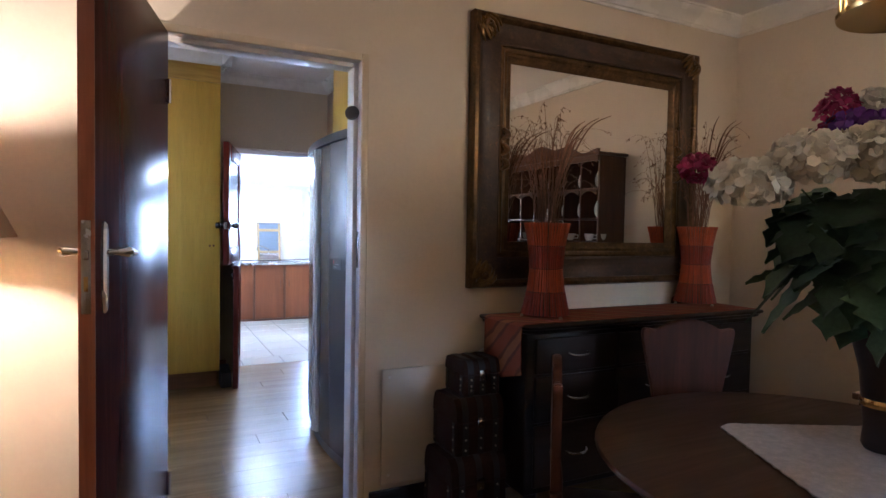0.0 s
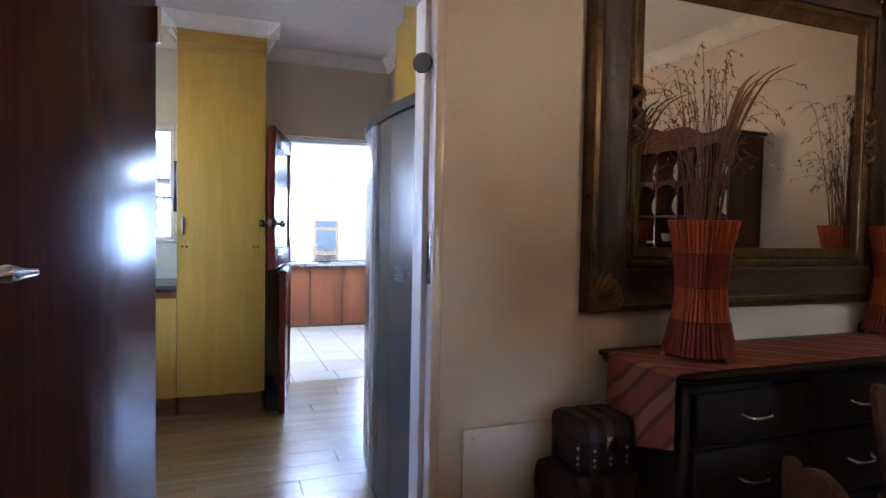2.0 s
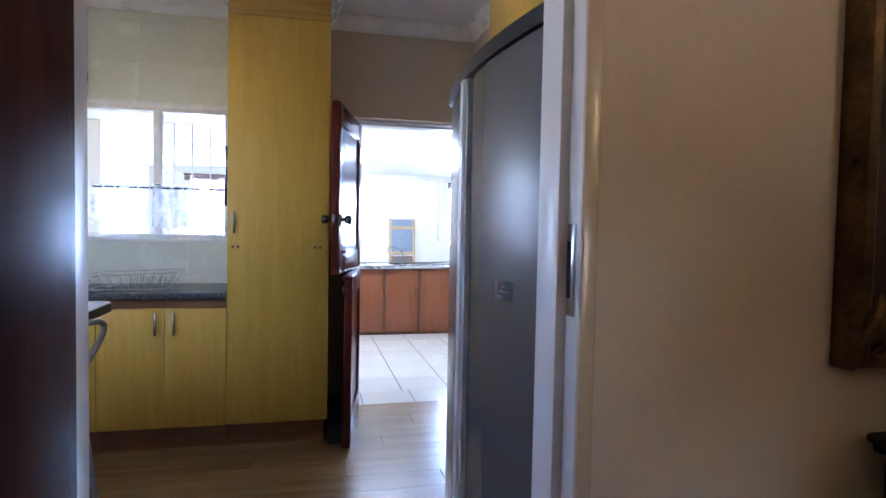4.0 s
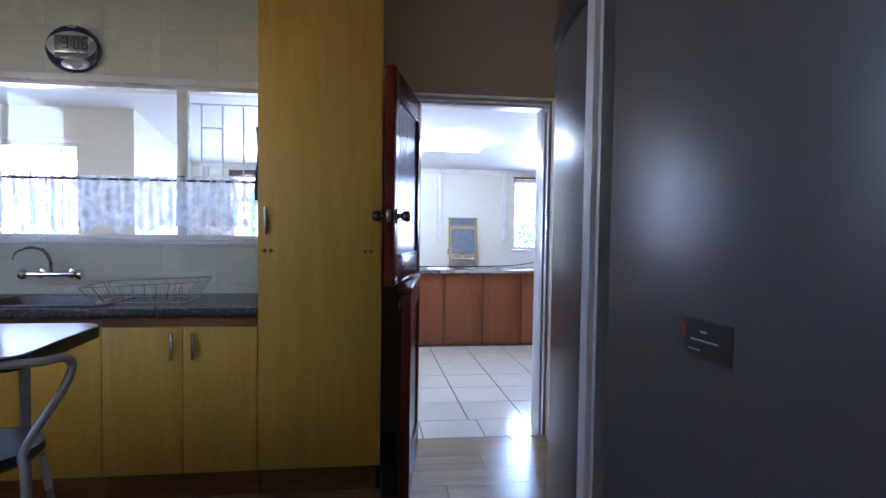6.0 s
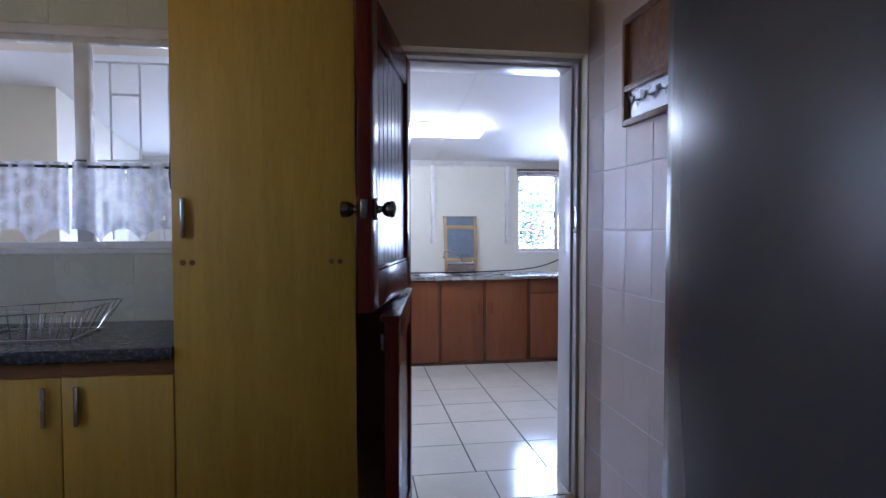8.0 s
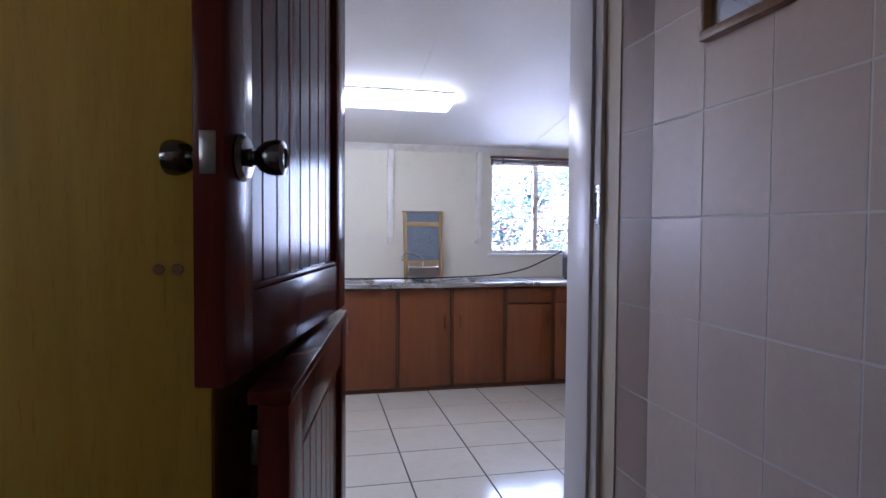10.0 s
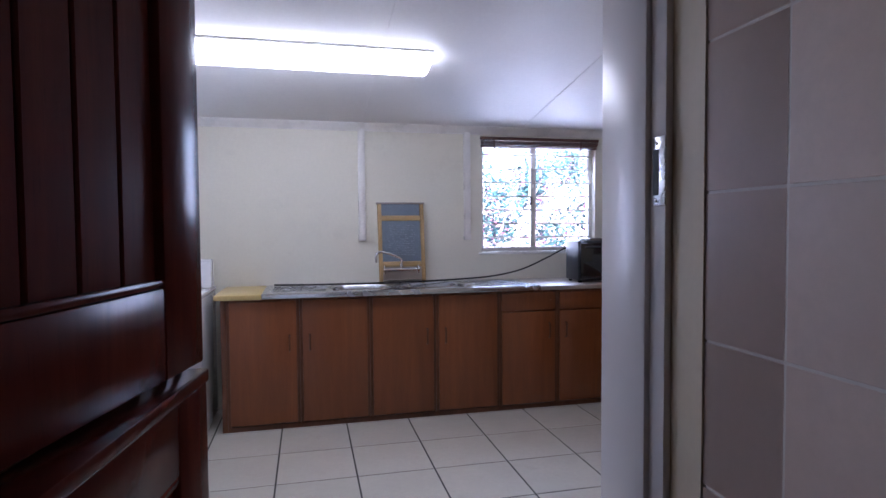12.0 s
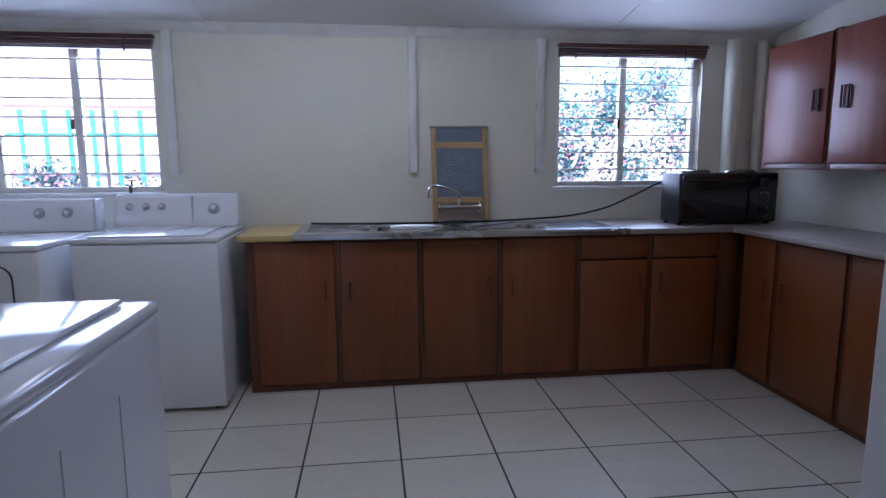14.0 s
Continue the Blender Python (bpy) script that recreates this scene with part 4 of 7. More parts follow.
rk = thing("dish_rack", "chrome wire dish rack on the worktop", "dish rack", (-0.38, 5.88, 0.932))
top = [(-0.66, 5.72, 1.018), (-0.105, 5.72, 1.045), (-0.105, 6.06, 1.045), (-0.66, 6.06, 1.018)]
bot = [(-0.60, 5.76, 0.936), (-0.17, 5.76, 0.936), (-0.17, 6.02, 0.936), (-0.60, 6.02, 0.936)]
bm = bm_new()
for ring in (top, bot):
    for i in range(4):
        cyl(bm, ring[i], ring[(i + 1) % 4], 0.0028, n=6)
part("rim", bm, CHROME, rk)
bm = bm_new()
for i in range(4):
    a, b = Vector(top[i]), Vector(top[(i + 1) % 4])
    c, d = Vector(bot[i]), Vector(bot[(i + 1) % 4])
    n = 9 if i % 2 == 0 else 6
    for k in range(n + 1):
        cyl(bm, a.lerp(b, k / n), c.lerp(d, k / n), 0.0016, n=5)
for k in range(12):
    x = -0.58 + 0.036 * k
    cyl(bm, (x, 5.76, 0.936), (x, 6.02, 0.936), 0.0016, n=5)
part("wires", bm, CHROME, rk)
bm = bm_new()
for k in range(6):
    x = -0.36 + 0.035 * k
    tube(bm, [(x, 5.80, 0.938), (x + 0.012, 5.81, 1.01), (x + 0.012, 5.86, 1.01), (x, 5.87, 0.938)], 0.0016, 5)
part("plate_prongs", bm, CHROME, rk)

# clock with its digits
ck = thing("wall_clock", "oval navy and silver digital wall clock showing 3:06", "clock", (-0.885, WB0 - 0.014, 2.18))
CY = WB0 - 0.016


def oval(bm, rx, rz, y0, y1, cx=-0.885, cz=2.318, n=40, k=1.0):
    """An upright oval disc between depths y0 and y1."""
    pts = [(cx + rx * math.cos(2 * math.pi * i / n), cz + rz * math.sin(2 * math.pi * i / n)) for i in range(n)]
    small = [(cx + (u - cx) * k, cz + (v - cz) * k) for u, v in pts]
    return ring_mesh(bm, [[(u, y0, v) for u, v in pts], [(u, (y0 + y1) / 2, v) for u, v in pts], [(u, y1, v) for u, v in small]])


part("case", oval(bm_new(), 0.145, 0.132, CY, CY - 0.030, k=0.94), BLUE, ck)
part("bezel", oval(bm_new(), 0.132, 0.078, CY - 0.0305, CY - 0.034, cz=2.332, k=0.97), SILVER, ck, "silver oval bezel")
part("lower_swirl", oval(bm_new(), 0.075, 0.034, CY - 0.0305, CY - 0.033, cz=2.232, cx=-0.865, k=0.96), SILVER, ck, "silver lower trim")
part("screen", box(bm_new(), -0.972, CY - 0.037, 2.300, -0.798, CY - 0.0345, 2.388, 0.001), LCD, ck, "pale green liquid crystal display")
part("screen", box(bm_new(), -0.972, CY - 0.037, 2.262, -0.798, CY - 0.0345, 2.292, 0.001), LCD, ck, "narrow lower display")


def digits(text, x, z, h, y, material, parent, label):
    """Seven-segment figures."""
    segs = {"0": "abcdef", "3": "abcdg", "6": "acdefg"}
    w, g = h * 0.5, h * 0.11
    boxes = {"a": (0, h - g, w, h), "g": (0, h / 2 - g / 2, w, h / 2 + g / 2), "d": (0, 0, w, g), "f": (0, h / 2, g, h), "e": (0, 0, g, h / 2), "b": (w - g, h / 2, w, h), "c": (w - g, 0, w, h / 2)}
    bm = bm_new()
    for ch in text:
        if ch == ":":
            for k in (0.3, 0.65):
                box(bm, x, y - 0.0008, z + h * k, x + g, y, z + h * k + g)
            x += g * 2.2
            continue
        for s in segs[ch]:
            a, b, c, d = boxes[s]
            box(bm, x + a, y - 0.0008 - 0.0001 * "abcdefg".index(s), z + b, x + c, y, z + d)
        x += w + g * 1.6
    return part("digits", bm, material, parent, label)


digits("3:06", -0.932, 2.312, 0.064, CY - 0.0372, INK, ck, "black figures reading 3:06")
bm = bm_new()
for i in range(3):
    box(bm, -0.905 + i * 0.015, CY - 0.0325, 2.432, -0.894 + i * 0.015, CY - 0.0300, 2.440)
part("marking", bm, SILVER, ck, "small unreadable marking")

# net curtain on its wire
cu = thing("lace_curtain", "short white lace cafe curtain on a dark rod", "curtain", (-0.9, WB0 - 0.02, 1.27))
part("rod", cyl(bm_new(), (-1.98, WB0 - 0.024, 1.592), (0.15, WB0 - 0.024, 1.592), 0.006), STRAP, cu, "thin dark curtain rod")
for a, b, ph in ((-1.97, -0.36, 0.0), (-0.335, 0.14, 1.3)):
    bm = bm_new()
    n = int((b - a) * 130)
    rows = []
    for j in range(13):
        v = j / 12
        row = []
        for i in range(n + 1):
            x = a + (b - a) * i / n
            fold = math.sin(x * 58 + ph) * 0.5 + math.sin(x * 23 + 1 + ph) * 0.5
            scallop = 0.062 * abs(math.sin(x * 19 + ph)) ** 0.8
            z = 1.612 - v * (0.345 - scallop)
            row.append(bm.verts.new((x + 0.006 * v * math.sin(x * 41), WB0 - 0.026 - 0.020 * fold * (0.6 + 0.6 * v), z)))
        rows.append(row)
    for p, q in zip(rows, rows[1:]):
        for i in range(n):
            bm.faces.new((p[i], p[i + 1], q[i + 1], q[i]))
    part("lace_panel", bm, LACE, cu, "white lace with scalloped hem")
bm = bm_new()
for i in range(30):
    x = -1.95 + i * 0.072
    if -0.36 < x < -0.335:
        continue
    part("tab", box(bm_new(), x, WB0 - 0.034, 1.584, x + 0.014, WB0 - 0.014, 1.602, 0.002), LACE, cu)

# oven cloth on the side of the tall cupboard
oc = thing("oven_cloth", "dark oven cloth hanging on the side of the cupboard", "oven cloth", (TX0 - 0.02, 5.74, 1.5))
part("hook", cyl(bm_new(), (TX0, 5.74, 1.84), (TX0 - 0.03, 5.74, 1.845), 0.004), STEEL, oc)
bm = bm_new()
ring_mesh(bm, [[(TX0 - 0.020 - 0.010 * math.sin(i * 0.785 + k), 5.74 + w * math.cos(i * 0.785), z) for i in range(8)] for k, (w, z) in enumerate(((0.012, 1.845), (0.035, 1.78), (0.05, 1.70), (0.06, 1.60), (0.055, 1.52), (0.03, 1.47)))])
part("cloth", bm, CLOTH, oc)

# doorstop on the floor beside the tall cupboard
bm = bm_new()
ring_mesh(bm, [[(0.845, 5.56, 0), (0.935, 5.56, 0), (0.930, 5.57, 0.085), (0.850, 5.57, 0.085)], [(0.845, 5.78, 0), (0.935, 5.78, 0), (0.930, 5.77, 0.12), (0.850, 5.77, 0.12)]])
solid("doorstop", bm, RUBBER, "small black doorstop on the floor beside the cupboard", "doorstop")

# fridge with bowed doors
FY0, FY1 = 3.00, 4.50
fg = thing("fridge_freezer", "graphite grey side-by-side fridge with bowed doors and steel trim", "fridge", (1.62, 3.75, 0))
part("cabinet", box(bm_new(), 1.44, FY0, 0.02, KR - 0.02, FY1, 1.93, 0.006), FRIDGE, fg)


def bow(y):
    """Front face of the fridge at a place along it."""
    k = (y - 3.75) / 0.75
    return 1.262 + 0.10 * k * k + (0.06 * max(0, abs(k) - 0.9) / 0.1 if abs(k) > 0.9 else 0)


def bowed(y0, y1, z0, z1, out=0.0, back=1.432, n=16):
    bm = bm_new()
    ys = [y0 + (y1 - y0) * i / n for i in range(n + 1)]
    outline = [(bow(y) - out, y) for y in ys] + [(back, y1), (back, y0)]
    ring_mesh(bm, [[(x, y, z) for x, y in outline] for z in (z0, z1)])
    if y1 - y0 > 0.2:
        bmesh.ops.bevel(bm, geom=[e for e in bm.edges if abs(e.verts[0].co.z - e.verts[1].co.z) < 1e-5], offset=0.006, segments=2, affect="EDGES")
    return bm


part("freezer_door", bowed(3.925, FY1, 0.07, 1.90), FRIDGE, fg)
part("fridge_door", bowed(FY0, 3.797, 0.07, 1.90), FRIDGE, fg)
part("top_trim", bowed(FY0, FY1, 1.905, 1.955, 0.012, back=KR - 0.03, n=28), BLACK, fg, "dark bowed top trim")
part("kick_grille", bowed(FY0 + 0.02, FY1 - 0.02, 0.015, 0.06, -0.02), BLACK, fg, "dark toe grille")
part("handle_strip", bowed(3.872, 3.922, 0.07, 1.90, 0.018, n=4), FRIDGETRIM, fg, "full-height brushed steel handle strip")
part("handle_strip", bowed(3.850, 3.869, 0.07, 1.90, 0.006, n=4), FRIDGETRIM, fg, "narrow brushed steel strip")
part("handle_recess", bowed(3.800, 3.847, 0.07, 1.90, -0.035, n=4), RUBBER, fg, "dark recess beside the handle")
sticker = part("sticker", bowed(3.405, 3.528, 1.148, 1.210, 0.0012, back=1.40, n=6), BLACK, fg, "small black sticker with a red mark and unreadable print")
part("red_mark", bowed(3.512, 3.520, 1.178, 1.199, 0.0024, back=1.40, n=2), RED, sticker, "red print")
part("print_bar", bowed(3.435, 3.498, 1.176, 1.1785, 0.0024, back=1.40, n=3), GREYPLASTIC, sticker, "unreadable print")
part("print_bar", bowed(3.460, 3.475, 1.190, 1.193, 0.0024, back=1.40, n=3), GREYPLASTIC, sticker, "unreadable print")
part("print_bar", bowed(3.475, 3.502, 1.160, 1.162, 0.0024, back=1.40, n=3), GREYPLASTIC, sticker, "unreadable print")

oh = thing("overhead_cupboard", "yellow-brown wooden cupboard above the fridge", "cupboard", (1.74, 3.73, 1.96))
part("body", box(bm_new(), 1.53, 3.00, 2.02, KR - 0.004, 4.42, 2.60, 0.003), YELLOW, oh)
part("cupboard_door", box(bm_new(), 1.511, 3.00, 2.03, 1.529, 3.70, 2.59, 0.003), YELLOW, oh)
part("cupboard_door", box(bm_new(), 1.511, 3.705, 2.03, 1.529, 4.42, 2.59, 0.003), YELLOW, oh)
part("upper_box", box(bm_new(), 1.55, 3.00, 2.601, KR - 0.004, 4.40, KC - 0.003, 0.003), YELLOW, oh)
part("side_stand", box(bm_new(), 1.55, 4.424, 1.958, KR - 0.006, 4.440, 2.60, 0.002), YELLOW, oh)

# bar table and bar chair
bt = thing("bar_table", "high bar table with a pale top and dark edge", "table", (-0.95, 4.62, 0))
bm = bm_new()
pts = []
for cx, cy, a0 in ((-0.27, 4.83, 0), (-1.70, 4.83, 90), (-1.70, 4.40, 180), (-0.27, 4.40, 270)):
    for k in range(5):
        a = radians(a0 + k * 22.5)
        pts.append((cx + 0.07 * math.cos(a), cy + 0.07 * math.sin(a)))
part("tabletop", extrude_outline(bm_new(), pts, "z", 0.945, 0.978), TABLETOP, bt)
part("edge_band", extrude_outline(bm_new(), [(x * 1.0 + (0.003 if x > -1 else -0.003), y + (0.003 if y > 4.6 else -0.003)) for x, y in pts], "z", 0.935, 0.974), BLACK, bt, "dark edge band")
for x in (-1.6, -0.42):
    for y in (4.42, 4.80):
        part("leg", cyl(bm_new(), (x, y, 0), (x, y, 0.936), 0.016), TUBEGREY, bt)
ch = thing("bar_chair", "grey tubular metal bar chair pushed up to the table", "chair", (-0.42, 4.37, 0))
hoop = curve_pts([(-0.20, 4.30, 0.02), (-0.175, 4.34, 0.30), (-0.20, 4.38, 0.62), (-0.21, 4.40, 0.70), (-0.135, 4.45, 0.85), (-0.115, 4.47, 0.92), (-0.125, 4.44, 0.952), (-0.17, 4.37, 0.955), (-0.40, 4.31, 0.955), (-0.62, 4.37, 0.955), (-0.66, 4.47, 0.92), (-0.64, 4.45, 0.85), (-0.58, 4.40, 0.70), (-0.59, 4.38, 0.62), (-0.60, 4.30, 0.02)], 7)
part("back_hoop", tube(bm_new(), hoop, 0.013, 10), TUBEGREY, ch)
part("seat", lathe(bm_new(), [(0.0, 0.64), (0.17, 0.64), (0.185, 0.655), (0.18, 0.68), (0.0, 0.69)], (-0.40, 4.48, 0), 28), BLACK, ch)
for x in (-0.22, -0.58):
    part("leg", tube(bm_new(), [(x,  4.51, 0.64), (x + (0.04 if x > -0.4 else -0.04), 4.63, 0.02)], 0.012, 10), TUBEGREY, ch)
part("foot_rail", tube(bm_new(), [(-0.19, 4.59, 0.24), (-0.18, 4.34, 0.26), (-0.62, 4.34, 0.26), (-0.61, 4.59, 0.24), (-0.19, 4.59, 0.24)], 0.009, 8), TUBEGREY, ch)

# key rack on the tiles
TRUE[0] = False
hk = thing("key_rack", "dark wooden framed rack with heart-shaped hooks on the tiled wall", "key rack", (1.89, 5.36, 1.725))
HX = 0.027 + K * KR + 0.0012
for a, b, c, d in ((5.165, 5.556, 1.725, 1.748), (5.165, 5.556, 1.858, 1.881), (5.165, 5.556, 2.12, 2.143), (5.165, 5.188, 1.748, 2.12), (5.533, 5.556, 1.748, 2.12)):
    part("rail", box(bm_new(), HX - 0.026 - (0.001 if c in (1.748,) else 0), a, c, HX, b, d, 0.003), KICK, hk)
part("back_plate", box(bm_new(), HX - 0.010, 5.188, 1.748, HX - 0.002, 5.533, 1.858), STEEL, hk, "pale metal back plate")
part("upper_panel", box(bm_new(), HX - 0.010, 5.188, 1.881, HX - 0.002, 5.533, 2.12), KICK, hk)
for y in (5.265, 5.36, 5.455):
    bm = bm_new()
    heart = [(0, -0.018), (0.012, -0.006), (0.016, 0.004), (0.011, 0.013), (0.004, 0.013), (0, 0.008), (-0.004, 0.013), (-0.011, 0.013), (-0.016, 0.004), (-0.012, -0.006)]
    ring_mesh(bm, [[(HX - w, y + u * s, 1.813 + v * s) for u, v in heart] for w, s in ((0.024, 0.8), (0.030, 1.0), (0.036, 0.7))])
    cyl(bm, (HX - 0.008, y, 1.811), (HX - 0.026, y, 1.813), 0.004, n=8)
    part("hook", bm, GREYPLASTIC, hk, "grey heart-shaped hook")

TRUE[0] = False

# ---- laundry ----
CF = 8.812                   # front of the sink cupboards
edges = [0.755, 1.19, 1.63, 2.065, 2.505, 2.925, 3.345]
sides = "rlrlrl"
for i, (x0, x1) in enumerate(zip(edges, edges[1:])):
    c = thing("sink_cupboard", "orange-brown veneered laundry cupboard below the sink worktop", "cupboard", ((x0 + x1) / 2, 9.07, 0), group="laundry base cupboards")
    part("body", box(bm_new(), x0 + 0.001, CF + 0.022, 0.03, x1 - 0.001, FAR - 0.004, 0.818), CAB, c)
    for a, b in ((x0 + 0.0005, x0 + 0.020), (x1 - 0.020, x1 - 0.0005)):
        part("stile", box(bm_new(), a, CF + 0.004, 0.03, b, CF + 0.0215, 0.818, 0.001), CABX, c)
    part("plinth", box(bm_new(), x0, CF + 0.006, 0.0, x1, CF + 0.021, 0.0295), CABX, c)
    top = 0.805
    if i >= 4:
        d = part("drawer", box(bm_new(), x0 + 0.016, CF - 0.010, 0.685, x1 - 0.016, CF + 0.0035, 0.805, 0.003), CAB, c)
        part("keyhole", lathe(bm_new(), [(0.004, 0), (0.003, 0.002), (0, 0.002)], (x1 - 0.05, CF - 0.010, 0.75), 8, pose(0, 0, 0, 90, 0, 0)), STUD, d)
        top = 0.672
    d = part("cupboard_door", box(bm_new(), x0 + 0.018, CF - 0.010, 0.040, x1 - 0.018, CF + 0.0035, top, 0.003), CAB, c)
    hx = x1 - 0.062 if sides[i] == "r" else x0 + 0.062
    bm = tube(bm_new(), [(hx, CF - 0.010, 0.49), (hx, CF - 0.028, 0.495), (hx, CF - 0.028, 0.585), (hx, CF - 0.010, 0.59)], 0.006, 8)
    part("handle", bm, CABX, d, "dark wooden pull handle")
bm = box(bm_new(), 0.722, CF + 0.004, 0.0, 0.7545, FAR - 0.004, 0.818, 0.002)
solid("end_panel", bm, CABX, "dark brown end panel of the sink cupboards", "panel")
bm = box(bm_new(), 3.347, CF + 0.002, 0.0, 3.478, CF + 0.03, 0.818, 0.002)
solid("corner_filler", bm, CABX, "dark corner filler panel between the cupboard runs", "panel")

bm = box(bm_new(), 0.690, 8.775, 0.820, 0.965, FAR - 0.003, 0.852, 0.004)
solid("worktop", bm, YELLOWTOP, "short yellow laminate worktop beside the sink", "worktop")
bm = box(bm_new(), 2.790, 8.775, 0.8205, 3.968, FAR - 0.003, 0.850, 0.004)
solid("worktop", bm, WORKTOP, "worn grey-brown laminate worktop in the corner", "worktop")
bm = box(bm_new(), 3.392, 6.60, 0.8207, 3.966, 8.7745, 0.8498, 0.004)
solid("worktop", bm, WORKTOP, "worn grey-brown laminate worktop along the side wall", "worktop")

sn = thing("double_sink", "long stainless steel double sink top with drainers", "sink", (1.88, 9.05, 0.66))
bm = bm_new()
SX0, SX1, SY0, SY1 = 0.967, 2.788, 8.768, FAR - 0.004
bowls = ((1.40, 1.84), (1.88, 2.34))
cuts = [SX0, 1.40, 1.84, 1.88, 2.34, SX1]
for a, b in zip(cuts, cuts[1:]):
    if (a, b) in bowls:
        part("bowl_rim", box(bm_new(), a, SY0 + 0.012, 0.840, b, SY0 + 0.10, 0.853), STEEL, sn)
        part("bowl_rim", box(bm_new(), a, SY1 - 0.09, 0.840, b, SY1, 0.853), STEEL, sn)
    else:
        part("drainer", box(bm_new(), a, SY0 + 0.012, 0.840, b, SY1, 0.853), STEEL, sn)
part("front_edge", box(bm_new(), SX0, SY0, 0.822, SX1, SY0 + 0.014, 0.857, 0.004), STEEL, sn)
for a, b in bowls:
    bm = bm_new()
    rings = []
    for k, z in ((0.0, 0.8535), (0.012, 0.84), (0.022, 0.70), (0.05, 0.68)):
        pts = []
        for i in range(28):
            t = 2 * math.pi * i / 28
            u = abs(math.cos(t)) ** 0.35 * (1 if math.cos(t) > 0 else -1)
            v = abs(math.sin(t)) ** 0.35 * (1 if math.sin(t) > 0 else -1)
            pts.append(((a + b) / 2 + u * ((b - a) / 2 - k), (SY0 + SY1) / 2 + 0.005 + v * (0.188 - k), z))
        rings.append(pts)
    ring_mesh(bm, rings, caps=False)
    bm.faces.new(list(bm.verts)[-28:])
    part("bowl", bm, STEEL, sn)
bm = bm_new()
for x0, x1 in ((1.02, 1.36), (2.38, 2.74)):
    for k in range(7):
        part("drainer_rib", box(bm_new(), x0, 8.90 + k * 0.05, 0.8532, x1, 8.915 + k * 0.05, 0.8555, 0.001, 1), STEEL, sn)

lt = thing("laundry_tap", "chrome wall mixer tap with a long bent spout", "tap", (1.90, FAR - 0.02, 0.95))
bm = cyl(bm_new(), (1.80, 9.20, 0.955), (2.00, 9.20, 0.955), 0.013)
for x in (1.815, 1.985):
    cyl(bm, (x, 9.20, 0.955), (x, FAR, 0.955), 0.012)
cyl(bm, (1.90, 9.20, 0.955), (1.90, 9.20, 1.0), 0.012)
part("body", bm, CHROME, lt)
part("spout", tube(bm_new(), curve_pts([(1.90, 9.20, 0.99), (1.895, 9.19, 1.03), (1.85, 9.14, 1.055), (1.76, 9.06, 1.085), (1.71, 9.015, 1.085), (1.695, 9.00, 1.06), (1.694, 9.00, 1.02)], 8), 0.009, 10), CHROME, lt)
for x, s in ((1.80, -1), (2.00, 1)):
    bm = lathe(bm_new(), [(0.011, 0), (0.013, 0.012), (0.020, 0.016), (0.022, 0.028), (0.0, 0.032)], (x, 9.20, 0.955), 14, pose(0, 0, 0, 0, 90 * s, 0))
    cyl(bm, (x + s * 0.022, 9.20, 0.925), (x + s * 0.022, 9.20, 0.985), 0.006, n=8)
    part("tap_head", bm, CHROME, lt, "chrome cross-shaped tap head")

# washboard leaning on the wall
tilt = Matrix.Translation((1.915, 9.235, 0.857)) @ pose(0, 0, 0, -9, 0, 0)
wb = thing("washboard", "old wooden washboard with a blue-grey slate panel leaning on the wall", "washboard", m=tilt)
for x in (-0.170, 0.142):
    part("stile", box(bm_new(), x, -0.012, 0.0, x + 0.028, 0.012, 0.575, 0.003), PINE, wb, local=True)
part("top_rail", box(bm_new(), -0.178, -0.014, 0.5755, 0.178, 0.014, 0.588, 0.003), WORKTOP, wb, local=True)
for z in (0.452, 0.115):
    part("rail", box(bm_new(), -0.1415, -0.010, z, 0.1415, 0.010, z + 0.038, 0.003), PINEX, wb, local=True)
part("slate_panel", box(bm_new(), -0.1415, -0.004, 0.1535, 0.1415, 0.006, 0.4515), SLATE, wb, "blue-grey panel with chalky unreadable writing", local=True)
part("slate_panel", box(bm_new(), -0.1415, -0.004, 0.4905, 0.1415, 0.006, 0.575), SLATE, wb, "narrow blue-grey top panel", local=True)
part("foot_panel", box(bm_new(), -0.1415, -0.002, 0.02, 0.1415, 0.006, 0.1145), WORKTOP, wb, local=True)
bm = bm_new()
rng = random.Random(4)
for k in range(14):
    x = -0.105 + rng.random() * 0.03
    while x < 0.095:
        w = 0.004 + rng.random() * 0.011
        z = 0.415 - k * 0.0165 + rng.uniform(-0.003, 0.003)
        if rng.random() < 0.8:
            box(bm, x, -0.0052, z, x + w, -0.0042, z + rng.uniform(0.002, 0.006))
        x += w + 0.003 + rng.random() * 0.007
part("chalk_marks", bm, CHALK, wb, "unreadable chalk lines", local=True)

# cable from the window to behind the sink
bm = tube(bm_new(), curve_pts([(3.34, 9.31, 1.10), (3.22, 9.30, 1.085), (3.05, 9.29, 1.01), (2.85, 9.28, 0.93), (2.62, 9.27, 0.885), (2.35, 9.26, 0.868), (1.95, 9.17, 0.8655), (1.5, 9.16, 0.8655), (1.12, 9.2, 0.8655), (1.02, 9.27, 0.862)], 8), 0.006, 8)
solid("power_cable", bm, RUBBER, "thin black hose running along the wall behind the sink", "cable")


